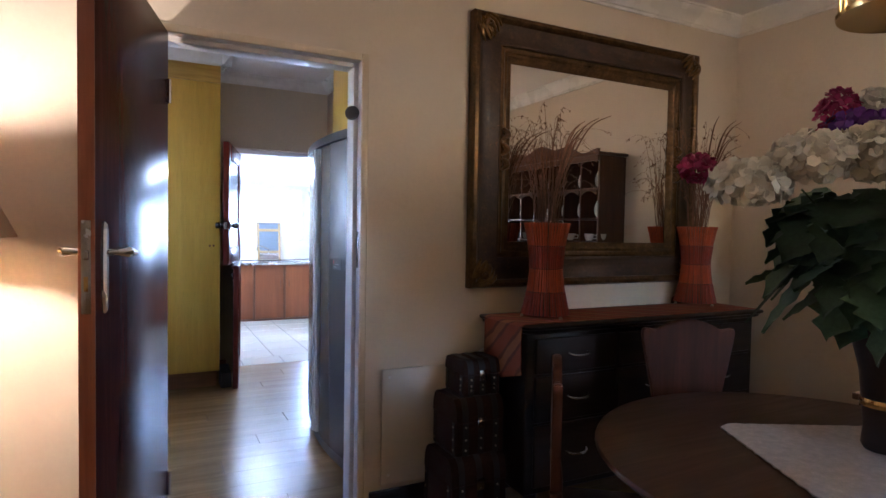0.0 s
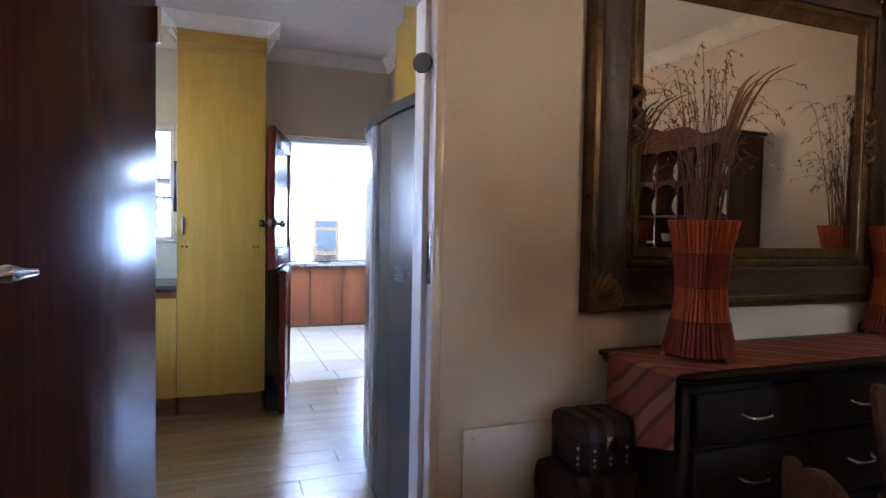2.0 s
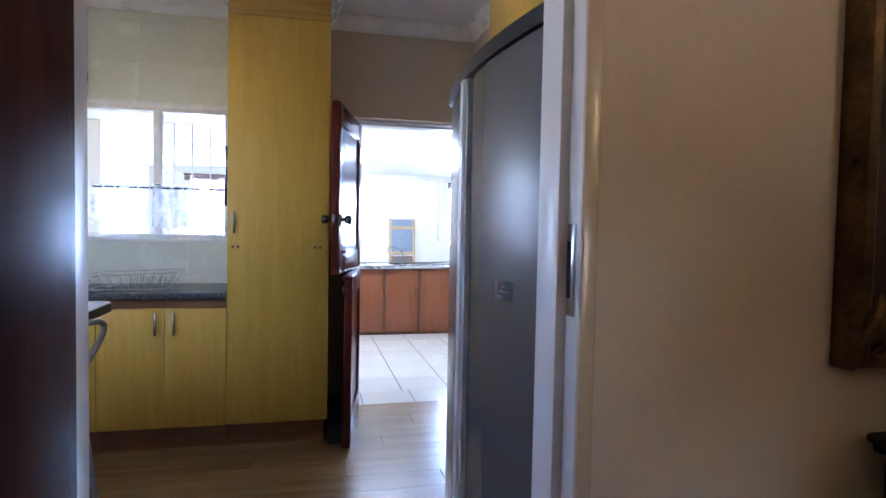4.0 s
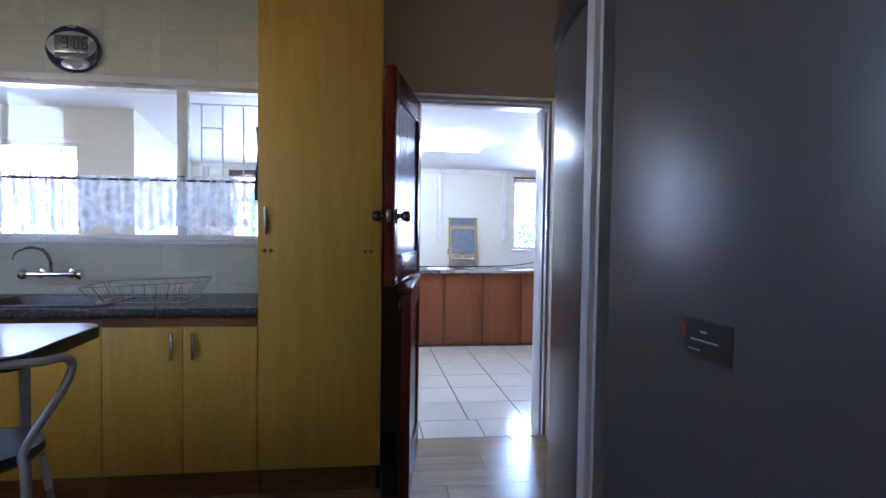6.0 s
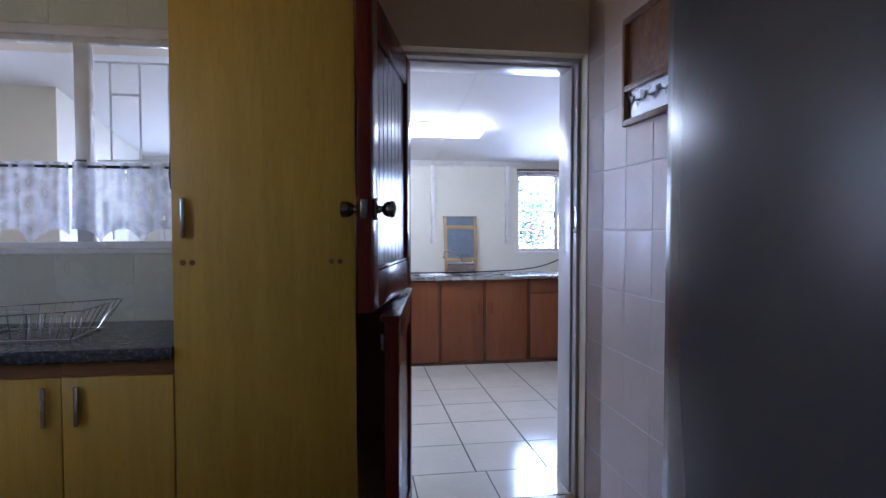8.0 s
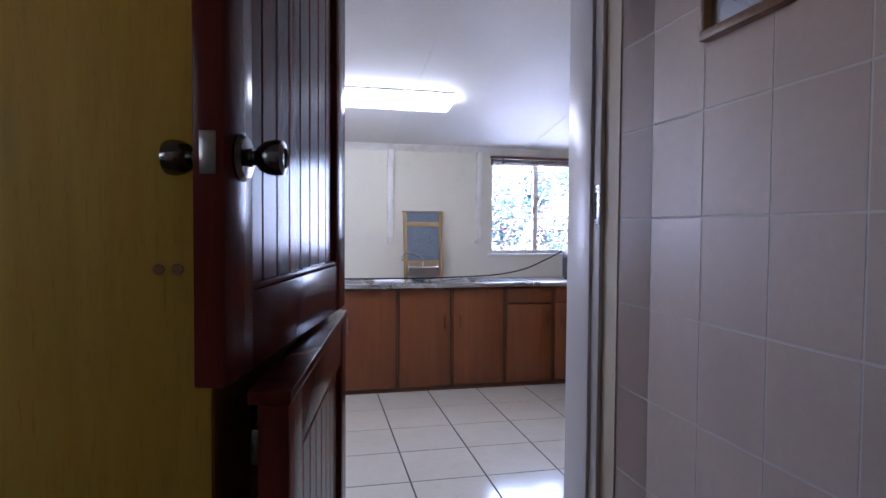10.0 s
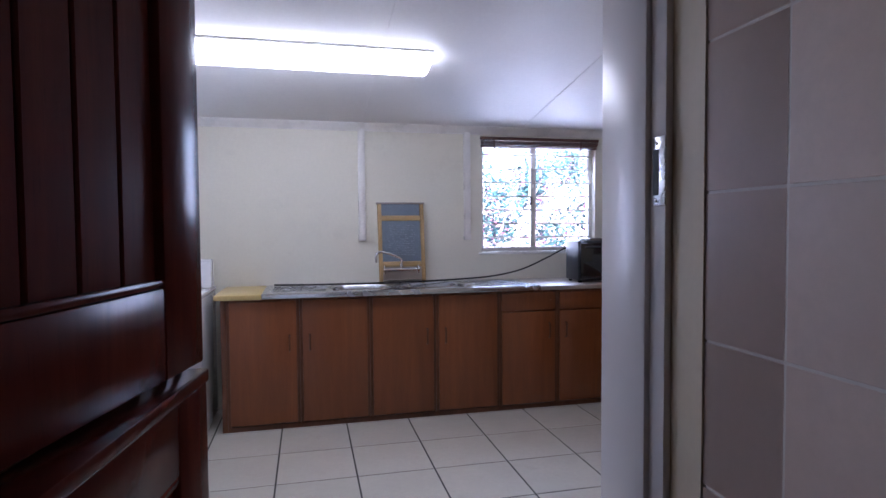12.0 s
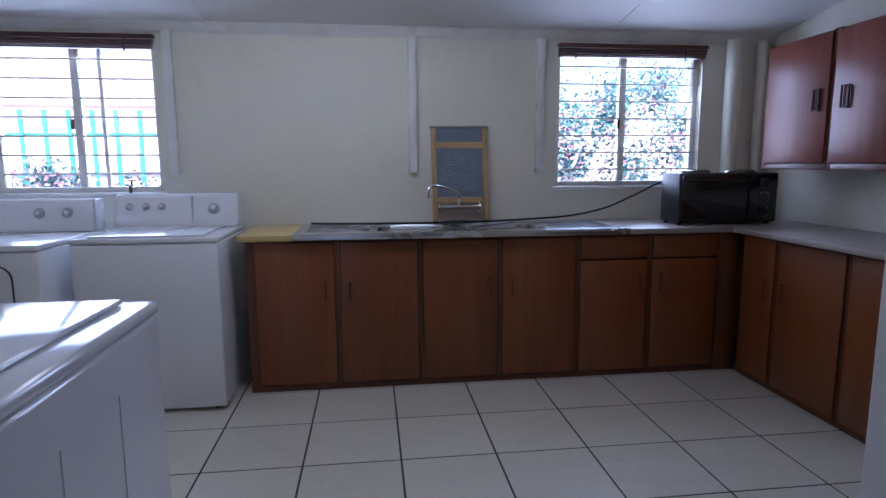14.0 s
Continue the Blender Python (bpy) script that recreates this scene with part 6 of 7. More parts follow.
def stick_vase(x, y, seed):
    """Hourglass vase bound from short sticks in four bands, with dry grasses."""
    rng = random.Random(seed)
    z0 = SBZ + 0.008
    v = thing("stick_vase", "hourglass vase of orange and red sticks holding dried grasses", "vase", (x, y, z0), group="sideboard vases")
    H = 0.475

    def rad(u):
        return 0.080 + 0.038 * (2 * abs(u - 0.52)) ** 1.6
    part("lining", lathe(bm_new(), [(rad(u) - 0.008, z0 + 0.012 + u * (H - 0.02)) for u in [k / 10 for k in range(11)]], (x, y, 0), 24), STRAP, v)
    for b in range(4):
        bm = bm_new()
        u0, u1 = b / 4 + 0.004, (b + 1) / 4 - 0.002
        n = 44
        for i in range(n):
            a = 2 * math.pi * (i + 0.5) / n + rng.uniform(-0.02, 0.02)
            pts = []
            for k in range(4):
                u = u0 + (u1 - u0) * k / 3
                r = rad(u) + rng.uniform(-0.0008, 0.0008) + (0.0 if b % 2 else 0.0015)
                pts.append((x + r * math.cos(a), y + r * math.sin(a), z0 + 0.012 + u * H))
            tube(bm, pts, 0.0068, 5)
        part("stick_band", bm, REDSTICK if b % 2 == 0 else ORANGE, v, "band of dark red sticks" if b % 2 == 0 else "band of orange sticks")["kind"] = "stuff"
    for k in range(3):
        bm = bm_new()
        a = 0.6 + k * 2.094
        bmesh.ops.create_uvsphere(bm, u_segments=10, v_segments=6, radius=0.009, matrix=Matrix.Translation((x + 0.122 * math.cos(a), y + 0.122 * math.sin(a), z0 + 0.004)))
        part("bead_foot", bm, STUD, v, "small bead foot")
    bm = bm_new()
    back = WA0 - 0.085
    for i in range(64):
        a, lean = rng.uniform(0, 2 * math.pi), rng.uniform(0.03, 0.27)
        top = rng.uniform(0.20, 0.62)
        s = rng.uniform(0, 0.05)
        ang2 = a + rng.uniform(-0.5, 0.5)
        droop = rng.uniform(0.0, 0.10)
        foot = (x + s * math.cos(a), y + s * math.sin(a), z0 + H * 0.7)
        pts = curve_pts([foot, (x + (s + lean * 0.22) * math.cos(a), min(back, y + (s + lean * 0.2) * math.sin(a)), z0 + H + top * 0.45), (x + lean * 0.75 * math.cos(ang2), min(back, y + 0.6 * lean * math.sin(ang2)), z0 + H + top), (x + lean * 1.5 * math.cos(ang2), min(back, y + 0.9 * lean * math.sin(ang2)), z0 + H + top * 1.05 - droop)], 7)
        n = len(pts)
        tube(bm, pts, [0.0019 * (1 - 0.75 * k / n) for k in range(n)], 4)
        for k in range(rng.randint(5, 12)):
            p = pts[-1 - rng.randint(0, 10)]
            q = p + Vector((rng.uniform(-0.014, 0.014), rng.uniform(-0.010, 0.0), rng.uniform(-0.020, 0.006)))
            tube(bm, [p, p.lerp(q, 0.6), q], [0.0006, 0.0022, 0.0005], 4)
    for i in range(7):
        a, top, w = rng.uniform(-0.9, 0.9), rng.uniform(0.45, 0.72), rng.uniform(0.10, 0.30)
        pts = curve_pts([(x, y, z0 + H * 0.7), (x + w * 0.3 * math.cos(a), y - 0.02, z0 + H + top * 0.4), (x + w * 0.8 * math.cos(a), y - 0.03, z0 + H + top * 0.85), (x + w * 1.35 * math.cos(a), y - 0.03, z0 + H + top)], 6)
        n = len(pts)
        tube(bm, pts, [0.0016 + 0.0032 * math.sin(math.pi * k / (n - 1)) ** 2 for k in range(n)], 5)
    g = part("dried_grass", bm, DRYGRASS, v, "brown dried grasses and seed heads")
    return v


stick_vase(2.135, 2.585, 3)
stick_vase(3.375, 2.690, 8)

# stacked trunks


def trunk_stud(x, y, z):
    bm = bm_new()
    bmesh.ops.create_uvsphere(bm, u_segments=8, v_segments=5, radius=0.0055, matrix=Matrix.Translation((x, y, z)))
    return bm


def trunk(x0, x1, y0, y1, z0, z1, label):
    t = thing("travel_trunk", label, "trunk", ((x0 + x1) / 2, (y0 + y1) / 2, z0), group="stacked trunks")
    lid = z0 + (z1 - z0) * 0.60
    part("body", box(bm_new(), x0, y0, z0 + 0.001, x1, y1, lid, 0.008, 2), LEATHER, t)
    bm = bm_new()
    n = 12
    dome = []
    for i in range(n + 1):
        a = math.pi * i / n
        dome.append(((y0 + y1) / 2 - (y1 - y0) / 2 * math.cos(a) * (1 + 0.0), lid + 0.003 + (z1 - lid) * min(1, math.sin(a) * 1.6) ** 0.8))
    ring_mesh(bm, [[(x, y, z) for y, z in dome] for x in (x0, x1)])
    part("lid", bm, LEATHER, t)
    w = x1 - x0
    for k in (0.18, 0.5, 0.82):
        xs = x0 + w * k
        bm = bm_new()
        ring_mesh(bm, [[(x, (y0 + y1) / 2 + (y - (y0 + y1) / 2) * 1.02, z + 0.003) for y, z in dome] for x in (xs - 0.016, xs + 0.016)])
        box(bm, xs - 0.016, y0 - 0.004, z0 + 0.002, xs + 0.016, y0 - 0.0005, lid, 0.001, 1)
        st = part("strap", bm, STRAP, t, "dark leather strap")
        for z in (z0 + 0.03, (z0 + lid) / 2, lid - 0.02):
            part("stud", trunk_stud(xs, y0 - 0.005, z), STUD, st)
    for xs in (x0, x1):
        sg = -1 if xs == x0 else 1
        a, b = sorted((xs + sg * 0.0005, xs + sg * 0.004))
        for y in (y0 + 0.03, y1 - 0.03):
            st = part("end_strap", box(bm_new(), a, y - 0.012, z0 + 0.002, b, y + 0.012, lid, 0.001, 1), STRAP, t, "dark leather end strap")
            for z in (z0 + 0.03, (z0 + lid) / 2, lid - 0.02):
                part("stud", trunk_stud(xs + sg * 0.005, y, z), STUD, st)
    part("lock", box(bm_new(), (x0 + x1) / 2 - 0.022, y0 - 0.010, lid - 0.03, (x0 + x1) / 2 + 0.022, y0 - 0.0045, lid + 0.025, 0.003), KNOB, t, "dull dark metal lock plate")
    return t


trunk(1.560, 1.862, 2.50, 2.81, 0.0, 0.300, "largest dark leather travel trunk at the bottom of a stack")
trunk(1.600, 1.862, 2.535, 2.80, 0.307, 0.575, "medium dark leather travel trunk in the middle of a stack")
trunk(1.658, 1.860, 2.575, 2.785, 0.582, 0.752, "small domed leather trunk on top of a stack")

# round table with its things
TC = Vector((2.09, 1.09))
tb = thing("round_table", "round dark wooden dining table on a turned pedestal", "table", (TC.x, TC.y, 0))
part("tabletop", lathe(bm_new(), [(0.0, 0.722), (0.655, 0.722), (0.685, 0.730), (0.694, 0.742), (0.690, 0.752), (0.675, 0.758), (0.0, 0.758)], (TC.x, TC.y, 0), 64), TABLEWOOD, tb)
part("apron", lathe(bm_new(), [(0.50, 0.64), (0.54, 0.645), (0.545, 0.7215), (0.0, 0.7215)], (TC.x, TC.y, 0), 48), TABLEWOOD, tb)
part("pedestal", lathe(bm_new(), [(0.11, 0.10), (0.12, 0.16), (0.07, 0.22), (0.055, 0.36), (0.10, 0.46), (0.075, 0.54), (0.09, 0.639), (0, 0.639)], (TC.x, TC.y, 0), 24), TABLEWOOD, tb)
for k in range(4):
    a = k * math.pi / 2 + 0.5
    d = Vector((math.cos(a), math.sin(a), 0))
    p = Vector((TC.x, TC.y, 0))
    part("foot", tube(bm_new(), curve_pts([p + d * 0.08 + Vector((0, 0, 0.18)), p + d * 0.22 + Vector((0, 0, 0.15)), p + d * 0.36 + Vector((0, 0, 0.06)), p + d * 0.46 + Vector((0, 0, 0.035))], 5), 0.034, 10), TABLEWOOD, tb)

bm = bm_new()
n = 96
ring0 = []
for i in range(n):
    a = 2 * math.pi * i / n
    c, s = math.cos(a), math.sin(a)
    k = 1 / max(abs(c), abs(s))
    r = 0.295 * min(k, 1.32) * (1 + 0.012 * math.sin(a * 40))
    ca = a + radians(-27)
    ring0.append((TC.x + 0.03 + r * math.cos(ca), TC.y - 0.05 + r * math.sin(ca)))
ring_mesh(bm, [[(x, y, 0.7605) for x, y in ring0], [(x, y, 0.7645) for x, y in ring0]])
solid("doily", bm, DOILY, "off-white crocheted table mat with a scalloped edge", "table mat")

VC = Vector((TC.x + 0.16, TC.y - 0.03, 0))
fl = thing("flower_arrangement", "silk flowers in cream, magenta and violet in a dark vase", "flowers", (VC.x, VC.y, 0.765))
part("vase", lathe(bm_new(), [(0.0, 0.7655), (0.052, 0.7655), (0.060, 0.78), (0.056, 0.83), (0.062, 0.90), (0.072, 1.0), (0.100, 1.12), (0.112, 1.21), (0.104, 1.255), (0.095, 1.26), (0.085, 1.20), (0.0, 1.19)], VC, 32), VASEDARK, fl, "dark brown tapering vase")
part("vase_band", lathe(bm_new(), [(0.066, 0.896), (0.0675, 0.90), (0.068, 0.915), (0.066, 0.92)], VC, 32), BRASS, fl, "thin brass band")
rng = random.Random(11)
bm = bm_new()


def leaf_blade(bm, base, tip, width, rng):
    """A lobed leaf, bent along its rib."""
    base, tip = Vector(base), Vector(tip)
    d = tip - base
    side = d.cross(Vector((rng.uniform(-0.4, 0.4), rng.uniform(-0.4, 0.4), 1))).normalized()
    up = side.cross(d).normalized()
    shape = [0.08, 0.80, 0.62, 1.10, 0.78, 1.0, 0.52, 0.66, 0.26, 0.0]
    n = len(shape)
    left, mid, right = [], [], []
    for i, w in enumerate(shape):
        t = i / (n - 1)
        c = base + d * t - up * (0.10 * d.length * t * t) * -1
        c.z -= 0.18 * d.length * t * t
        mid.append(bm.verts.new(c))
        left.append(bm.verts.new(c + side * width * w + up * 0.10 * width))
        right.append(bm.verts.new(c - side * width * w + up * 0.10 * width))
    for i in range(n - 1):
        bm.faces.new((left[i], left[i + 1], mid[i + 1], mid[i]))
        bm.faces.new((mid[i], mid[i + 1], right[i + 1], right[i]))


for i in range(120):
    a = rng.uniform(0, 2 * math.pi)
    r0 = rng.uniform(0.03, 0.24)
    z = rng.uniform(1.26, 1.54)
    L = rng.uniform(0.15, 0.22)
    b = VC + Vector((r0 * math.cos(a), r0 * math.sin(a), z))
    t = b + Vector((0.7 * L * math.cos(a + rng.uniform(-0.4, 0.4)), 0.7 * L * math.sin(a), rng.uniform(-0.21, -0.02)))
    leaf_blade(bm, b, t, rng.uniform(0.065, 0.10), rng)
part("leaves", bm, LEAF, fl, "dark green lobed leaves")


def blossom_cluster(name, centre, size, count, material, label, seed, petal=0.036):
    """A loose head of small four-petalled blossoms."""
    rng = random.Random(seed)
    bm = bm_new()
    for i in range(2 * count if material is PETALW else count):
        v = Vector((rng.gauss(0, 1), rng.gauss(0, 1), rng.gauss(0, 1))).normalized()
        p = Vector(centre) + Vector((v.x * size[0], v.y * size[1], v.z * size[2])) * rng.uniform(0.72, 1.0)
        nrm = (v + Vector((0, 0, 0.25))).normalized()
        s = nrm.orthogonal().normalized()
        u = nrm.cross(s)
        ph = rng.uniform(0, 6.28)
        for k in range(4):
            a = ph + k * math.pi / 2
            d = s * math.cos(a) + u * math.sin(a)
            e = s * math.cos(a + 1.57) + u * math.sin(a + 1.57)
            L = petal * rng.uniform(0.85, 1.15)
            q = [p, p + d * L * 0.55 + e * L * 0.42 + nrm * 0.004, p + d * L + e * L * 0.22 + nrm * 0.010, p + d * L - e * L * 0.22 + nrm * 0.010, p + d * L * 0.55 - e * L * 0.42 + nrm * 0.004]
            bm.faces.new([bm.verts.new(x) for x in q])
    return part(name, bm, material, fl, label)


R = Vector((0.891, -0.451, 0))
Fw = Vector((0.451, 0.891, 0))


def spot(right, ahead, z):
    return VC + R * right + Fw * ahead + Vector((0, 0, z))


blossom_cluster("blossom_head", spot(-0.45, -0.04, 1.55), (0.12, 0.10, 0.055), 70, PETALW, "cream hydrangea-like blossoms", 1)
blossom_cluster("blossom_head", spot(-0.30, -0.10, 1.62), (0.12, 0.10, 0.06), 80, PETALW, "cream hydrangea-like blossoms", 2)
blossom_cluster("blossom_head", spot(-0.13, -0.12, 1.63), (0.13, 0.10, 0.07), 90, PETALW, "cream hydrangea-like blossoms", 3)
blossom_cluster("blossom_head", spot(0.10, -0.05, 1.70), (0.12, 0.10, 0.08), 80, PETALW, "cream hydrangea-like blossoms", 4)
blossom_cluster("blossom_head", spot(0.28, 0.02, 1.58), (0.13, 0.12, 0.08), 80, PETALW, "cream hydrangea-like blossoms", 5)
blossom_cluster("blossom_spray", spot(-0.18, 0.0, 1.75), (0.055, 0.045, 0.075), 60, PETALP, "magenta blossom spray", 6, 0.024)
blossom_cluster("blossom_head", spot(-0.05, 0.04, 1.78), (0.05, 0.05, 0.045), 40, PETALW, "pale yellow-cream blossoms", 14)
blossom_cluster("blossom_spray", spot(-0.54, 0.10, 1.60), (0.05, 0.045, 0.04), 45, PETALP, "magenta blossom spray", 7, 0.024)
blossom_cluster("blossom_spray", spot(-0.12, -0.03, 1.715), (0.13, 0.08, 0.035), 90, PETALV, "violet blossom spray", 8, 0.026)
blossom_cluster("blossom_spray", spot(-0.07, -0.20, 1.43), (0.08, 0.06, 0.10), 90, PETALV, "violet blossom spray", 9, 0.026)
blossom_cluster("blossom_spray", spot(-0.16, 0.0, 1.67), (0.05, 0.05, 0.025), 30, PETALV, "violet blossom spray", 10, 0.026)
bm = bm_new()
for i in range(18):
    a = rng.uniform(0, 6.28)
    tube(bm, [VC + Vector((0.03 * math.cos(a), 0.03 * math.sin(a), 1.2)), VC + Vector((0.16 * math.cos(a), 0.16 * math.sin(a), 1.4)), VC + Vector((0.30 * math.cos(a), 0.30 * math.sin(a), 1.53))], 0.003, 5)
part("stems", bm, LEAF, fl)


def dining_chair(back, face, label):
    """Chair with a shaped, scalloped back panel; back is the back's place on the floor, face the way it faces."""
    f = Vector((*face, 0)).normalized()
    m = Matrix.Identity(4)
    s = Vector((0, 0, 1)).cross(f)
    for i in range(3):
        m[i][0], m[i][1] = -s[i], f[i]
    m[0][3], m[1][3] = back
    c = thing("dining_chair", label, "chair", m=m, group="chairs round the table")
    top = [(-0.225, 0.93), (-0.215, 0.955), (-0.15, 0.945), (-0.13, 0.958), (-0.10, 0.975), (-0.05, 0.990), (0.0, 0.995), (0.05, 0.990), (0.10, 0.975), (0.13, 0.958), (0.15, 0.945), (0.215, 0.955), (0.225, 0.93)]
    outline = top + [(0.205, 0.82), (0.175, 0.68), (0.16, 0.60), (-0.16, 0.60), (-0.175, 0.68), (-0.205, 0.82)]
    bm = extrude_outline(bm_new(), outline, "y", -0.016, 0.012)
    bmesh.ops.bevel(bm, geom=list(bm.edges), offset=0.005, segments=2, affect="EDGES")
    part("backrest", bm, CHAIRWOOD, c, local=True)
    for x in (-0.175, 0.175):
        part("back_post", tube(bm_new(), curve_pts([(x * 1.06, -0.06, 0.0), (x, -0.02, 0.25), (x, 0.012, 0.47), (x * 0.97, 0.0, 0.62)], 5), 0.019, 10), CHAIRWOOD, c, local=True)
        part("front_leg", lathe(bm_new(), [(0.014, 0), (0.022, 0.05), (0.017, 0.16), (0.024, 0.30), (0.020, 0.40), (0.024, 0.425), (0, 0.425)], (x * 1.1, 0.40, 0), 14), CHAIRWOOD, c, local=True)
        part("side_rail", box(bm_new(), x * 1.05 - 0.012, 0.02, 0.375, x * 1.05 + 0.012, 0.385, 0.425, 0.003), CHAIRWOOD, c, local=True)
    part("seat", box(bm_new(), -0.225, 0.005, 0.4255, 0.225, 0.435, 0.475, 0.018, 3), LEATHER, c, "dark upholstered seat", local=True)
    return c


dining_chair((1.48, 1.63), (0.80, -0.60), "dark polished dining chair with a shaped back, beside the sideboard")
dining_chair((2.56, 2.04), (-0.40, -0.92), "dark polished dining chair with a scalloped back panel")

# hutch dresser against the side wall
HX0, HX1, HY0, HY1 = 3.55, 3.895, 0.16, 1.76
HS = (HY1 - HY0 - 0.02) / 7
hu = thing("hutch_dresser", "dark wooden hutch dresser with arched crests and china", "dresser", (3.69, 0.96, 0))
part("base_body", box(bm_new(), 3.47, HY0 - 0.03, 0.0, HX1, HY1 + 0.01, 0.58, 0.008), HUTCHWOOD, hu)
part("base_top", box(bm_new(), 3.445, HY0 - 0.05, 0.5805, HX1, HY1 + 0.03, 0.615, 0.008), HUTCHWOOD, hu)
for i in range(7):
    y0 = HY0 + HS * i
    d = part("cupboard_door", box(bm_new(), 3.455, y0 + 0.01, 0.08, 3.4695, y0 + HS - 0.01, 0.56, 0.005), HUTCHWOOD, hu)
    part("door_knob", lathe(bm_new(), [(0.008, 0), (0.008, 0.01), (0.014, 0.02), (0, 0.026)], (3.455, y0 + 0.18, 0.4), 12, pose(0, 0, 0, 0, -90, 0)), BRASS, d)
part("back", box(bm_new(), HX1 - 0.018, HY0, 0.6155, HX1, HY1, 2.03), HUTCHWOOD, hu)
for i in range(8):
    y = HY0 + HS * i
    part("upright", box(bm_new(), HX0 + 0.06, y, 0.6155, HX1 - 0.0185, y + 0.02, 2.034, 0.003), HUTCHWOOD, hu)
for z in (0.98, 1.30, 1.495, 1.75, 2.012):
    part("shelf", box(bm_new(), HX0 + 0.065, HY0 + 0.001, z, HX1 - 0.019, HY1 - 0.001, z + 0.018, 0.003), HUTCHWOOD, hu)
part("crest", extrude_outline(bm_new(), [(HY0, 1.99)] + [(HY0 + (HY1 - HY0) * i / 32, 2.07 + 0.10 * math.sin(math.pi * i / 32) ** 2 + 0.02 * math.cos(i * math.pi / 4)) for i in range(33)] + [(HY1, 1.99)], "x", HX0 + 0.035, HX0 + 0.059), HUTCHWOOD, hu, "carved arched crest")
part("cornice_top", box(bm_new(), HX0 + 0.02, HY0 - 0.03, 2.035, HX1, HY1 + 0.03, 2.06, 0.005), HUTCHWOOD, hu)
for i in range(7):
    for z in (1.725, 1.988):
        y0 = HY0 + HS * i + 0.0205
        n = 14
        half = HS - 0.021
        lo = [(y0 + half * k / n, z - 0.022 + 0.040 * math.sin(math.pi * k / n)) for k in range(n + 1)] + [(y0 + half, z + 0.024), (y0, z + 0.024)]
        part("arch_trim", extrude_outline(bm_new(), lo, "x", HX0 + 0.048, HX0 + 0.0595), HUTCHWOOD, hu)
TRUE[0] = False
plate_bm = lathe(bm_new(), [(0.0, 0.0), (0.054, 0.0), (0.063, 0.005), (0.090, 0.013), (0.092, 0.015), (0.063, 0.008), (0.0, 0.004)], (0, 0, 0), 30)
plate = solid("china_plate", plate_bm, CERAMIC, "white china plate standing in the dresser", "plate", group="dresser plates")
first = True
for i in range(7):
    for z in (1.516, 1.771):
        TRUE[0] = True
        m = true_pose(pose(3.77, HY0 + HS / 2 + HS * i + 0.01, z + 0.090, 0, -78, 0))
        TRUE[0] = False
        if first:
            plate.matrix_basis = m
            first = False
        else:
            copy_thing(plate, m)
cup = thing("china_cup", "small white china cup on the dresser", "cup", (3.55, 0.30, 0.916), group="dresser cups")
part("bowl", lathe(bm_new(), [(0.018, 0), (0.026, 0.004), (0.038, 0.03), (0.042, 0.058), (0.039, 0.058), (0.034, 0.03), (0.0, 0.008)], (0, 0, 0), 22), CERAMIC, cup, local=True)
part("cup_handle", tube(bm_new(), curve_pts([(0.038, 0, 0.048), (0.062, 0, 0.045), (0.062, 0, 0.022), (0.034, 0, 0.018)], 5), 0.004, 7), CERAMIC, cup, local=True)
TRUE[0] = True
spots = [true_pose(pose(3.67, y, z, 0, 0, 40 * y)) for y, z in ((0.44, 1.3185), (0.80, 1.3185), (1.14, 1.3185), (1.58, 1.3185), (1.33, 1.3185), (0.62, 1.3185))]
cup.matrix_basis = true_pose(pose(3.67, 1.73, 1.3185))
for m in spots:
    copy_thing(cup, m)

# lamp beside the open door
LX, LY = -0.307, 2.32
lp = thing("table_lamp", "table lamp with a warm cloth shade, switched on", "lamp", (LX, LY, 0.72))
part("base", lathe(bm_new(), [(0.0, 0.7205), (0.09, 0.7205), (0.095, 0.735), (0.04, 0.76), (0.03, 0.84), (0.06, 0.95), (0.05, 1.06), (0.018, 1.12), (0.012, 1.42), (0, 1.42)], (LX, LY, 0), 24), BRASS, lp)
bm = bm_new()
n = 36
rings = []
for r, z in ((0.235, 1.350), (0.232, 1.350), (0.12, 1.59), (0.123, 1.59), (0.235, 1.352)):
    rings.append([(LX + r * math.cos(2 * math.pi * i / n), LY + r * math.sin(2 * math.pi * i / n), z) for i in range(n)])
ring_mesh(bm, rings, caps=False)
part("shade", bm, SHADE, lp, "flared cloth shade, open above and below")
bm = bm_new()
bmesh.ops.create_uvsphere(bm, u_segments=16, v_segments=10, radius=0.032, matrix=Matrix.Translation((LX, LY, 1.521)))
bulb = part("bulb", bm, BULB, lp, "glowing warm bulb")
bulb.visible_shadow = False
lamp("table_lamp_light", "POINT", Matrix.Translation(true_at((LX, LY, 1.521))), 2.6, WARM, r=0.035)
st = thing("side_table", "small dark wooden side table under the lamp", "table", (LX, LY, 0))
part("tabletop", lathe(bm_new(), [(0, 0.69), (0.16, 0.69), (0.168, 0.705), (0.16, 0.72), (0, 0.72)], (LX, LY, 0), 36), TABLEWOOD, st)
for k in range(3):
    a = k * 2.094 + 0.3
    part("leg", tube(bm_new(), [(LX + 0.09 * math.cos(a), LY + 0.09 * math.sin(a), 0.69), (LX + 0.15 * math.cos(a), LY + 0.15 * math.sin(a), 0.0)], 0.016, 10), TABLEWOOD, st)

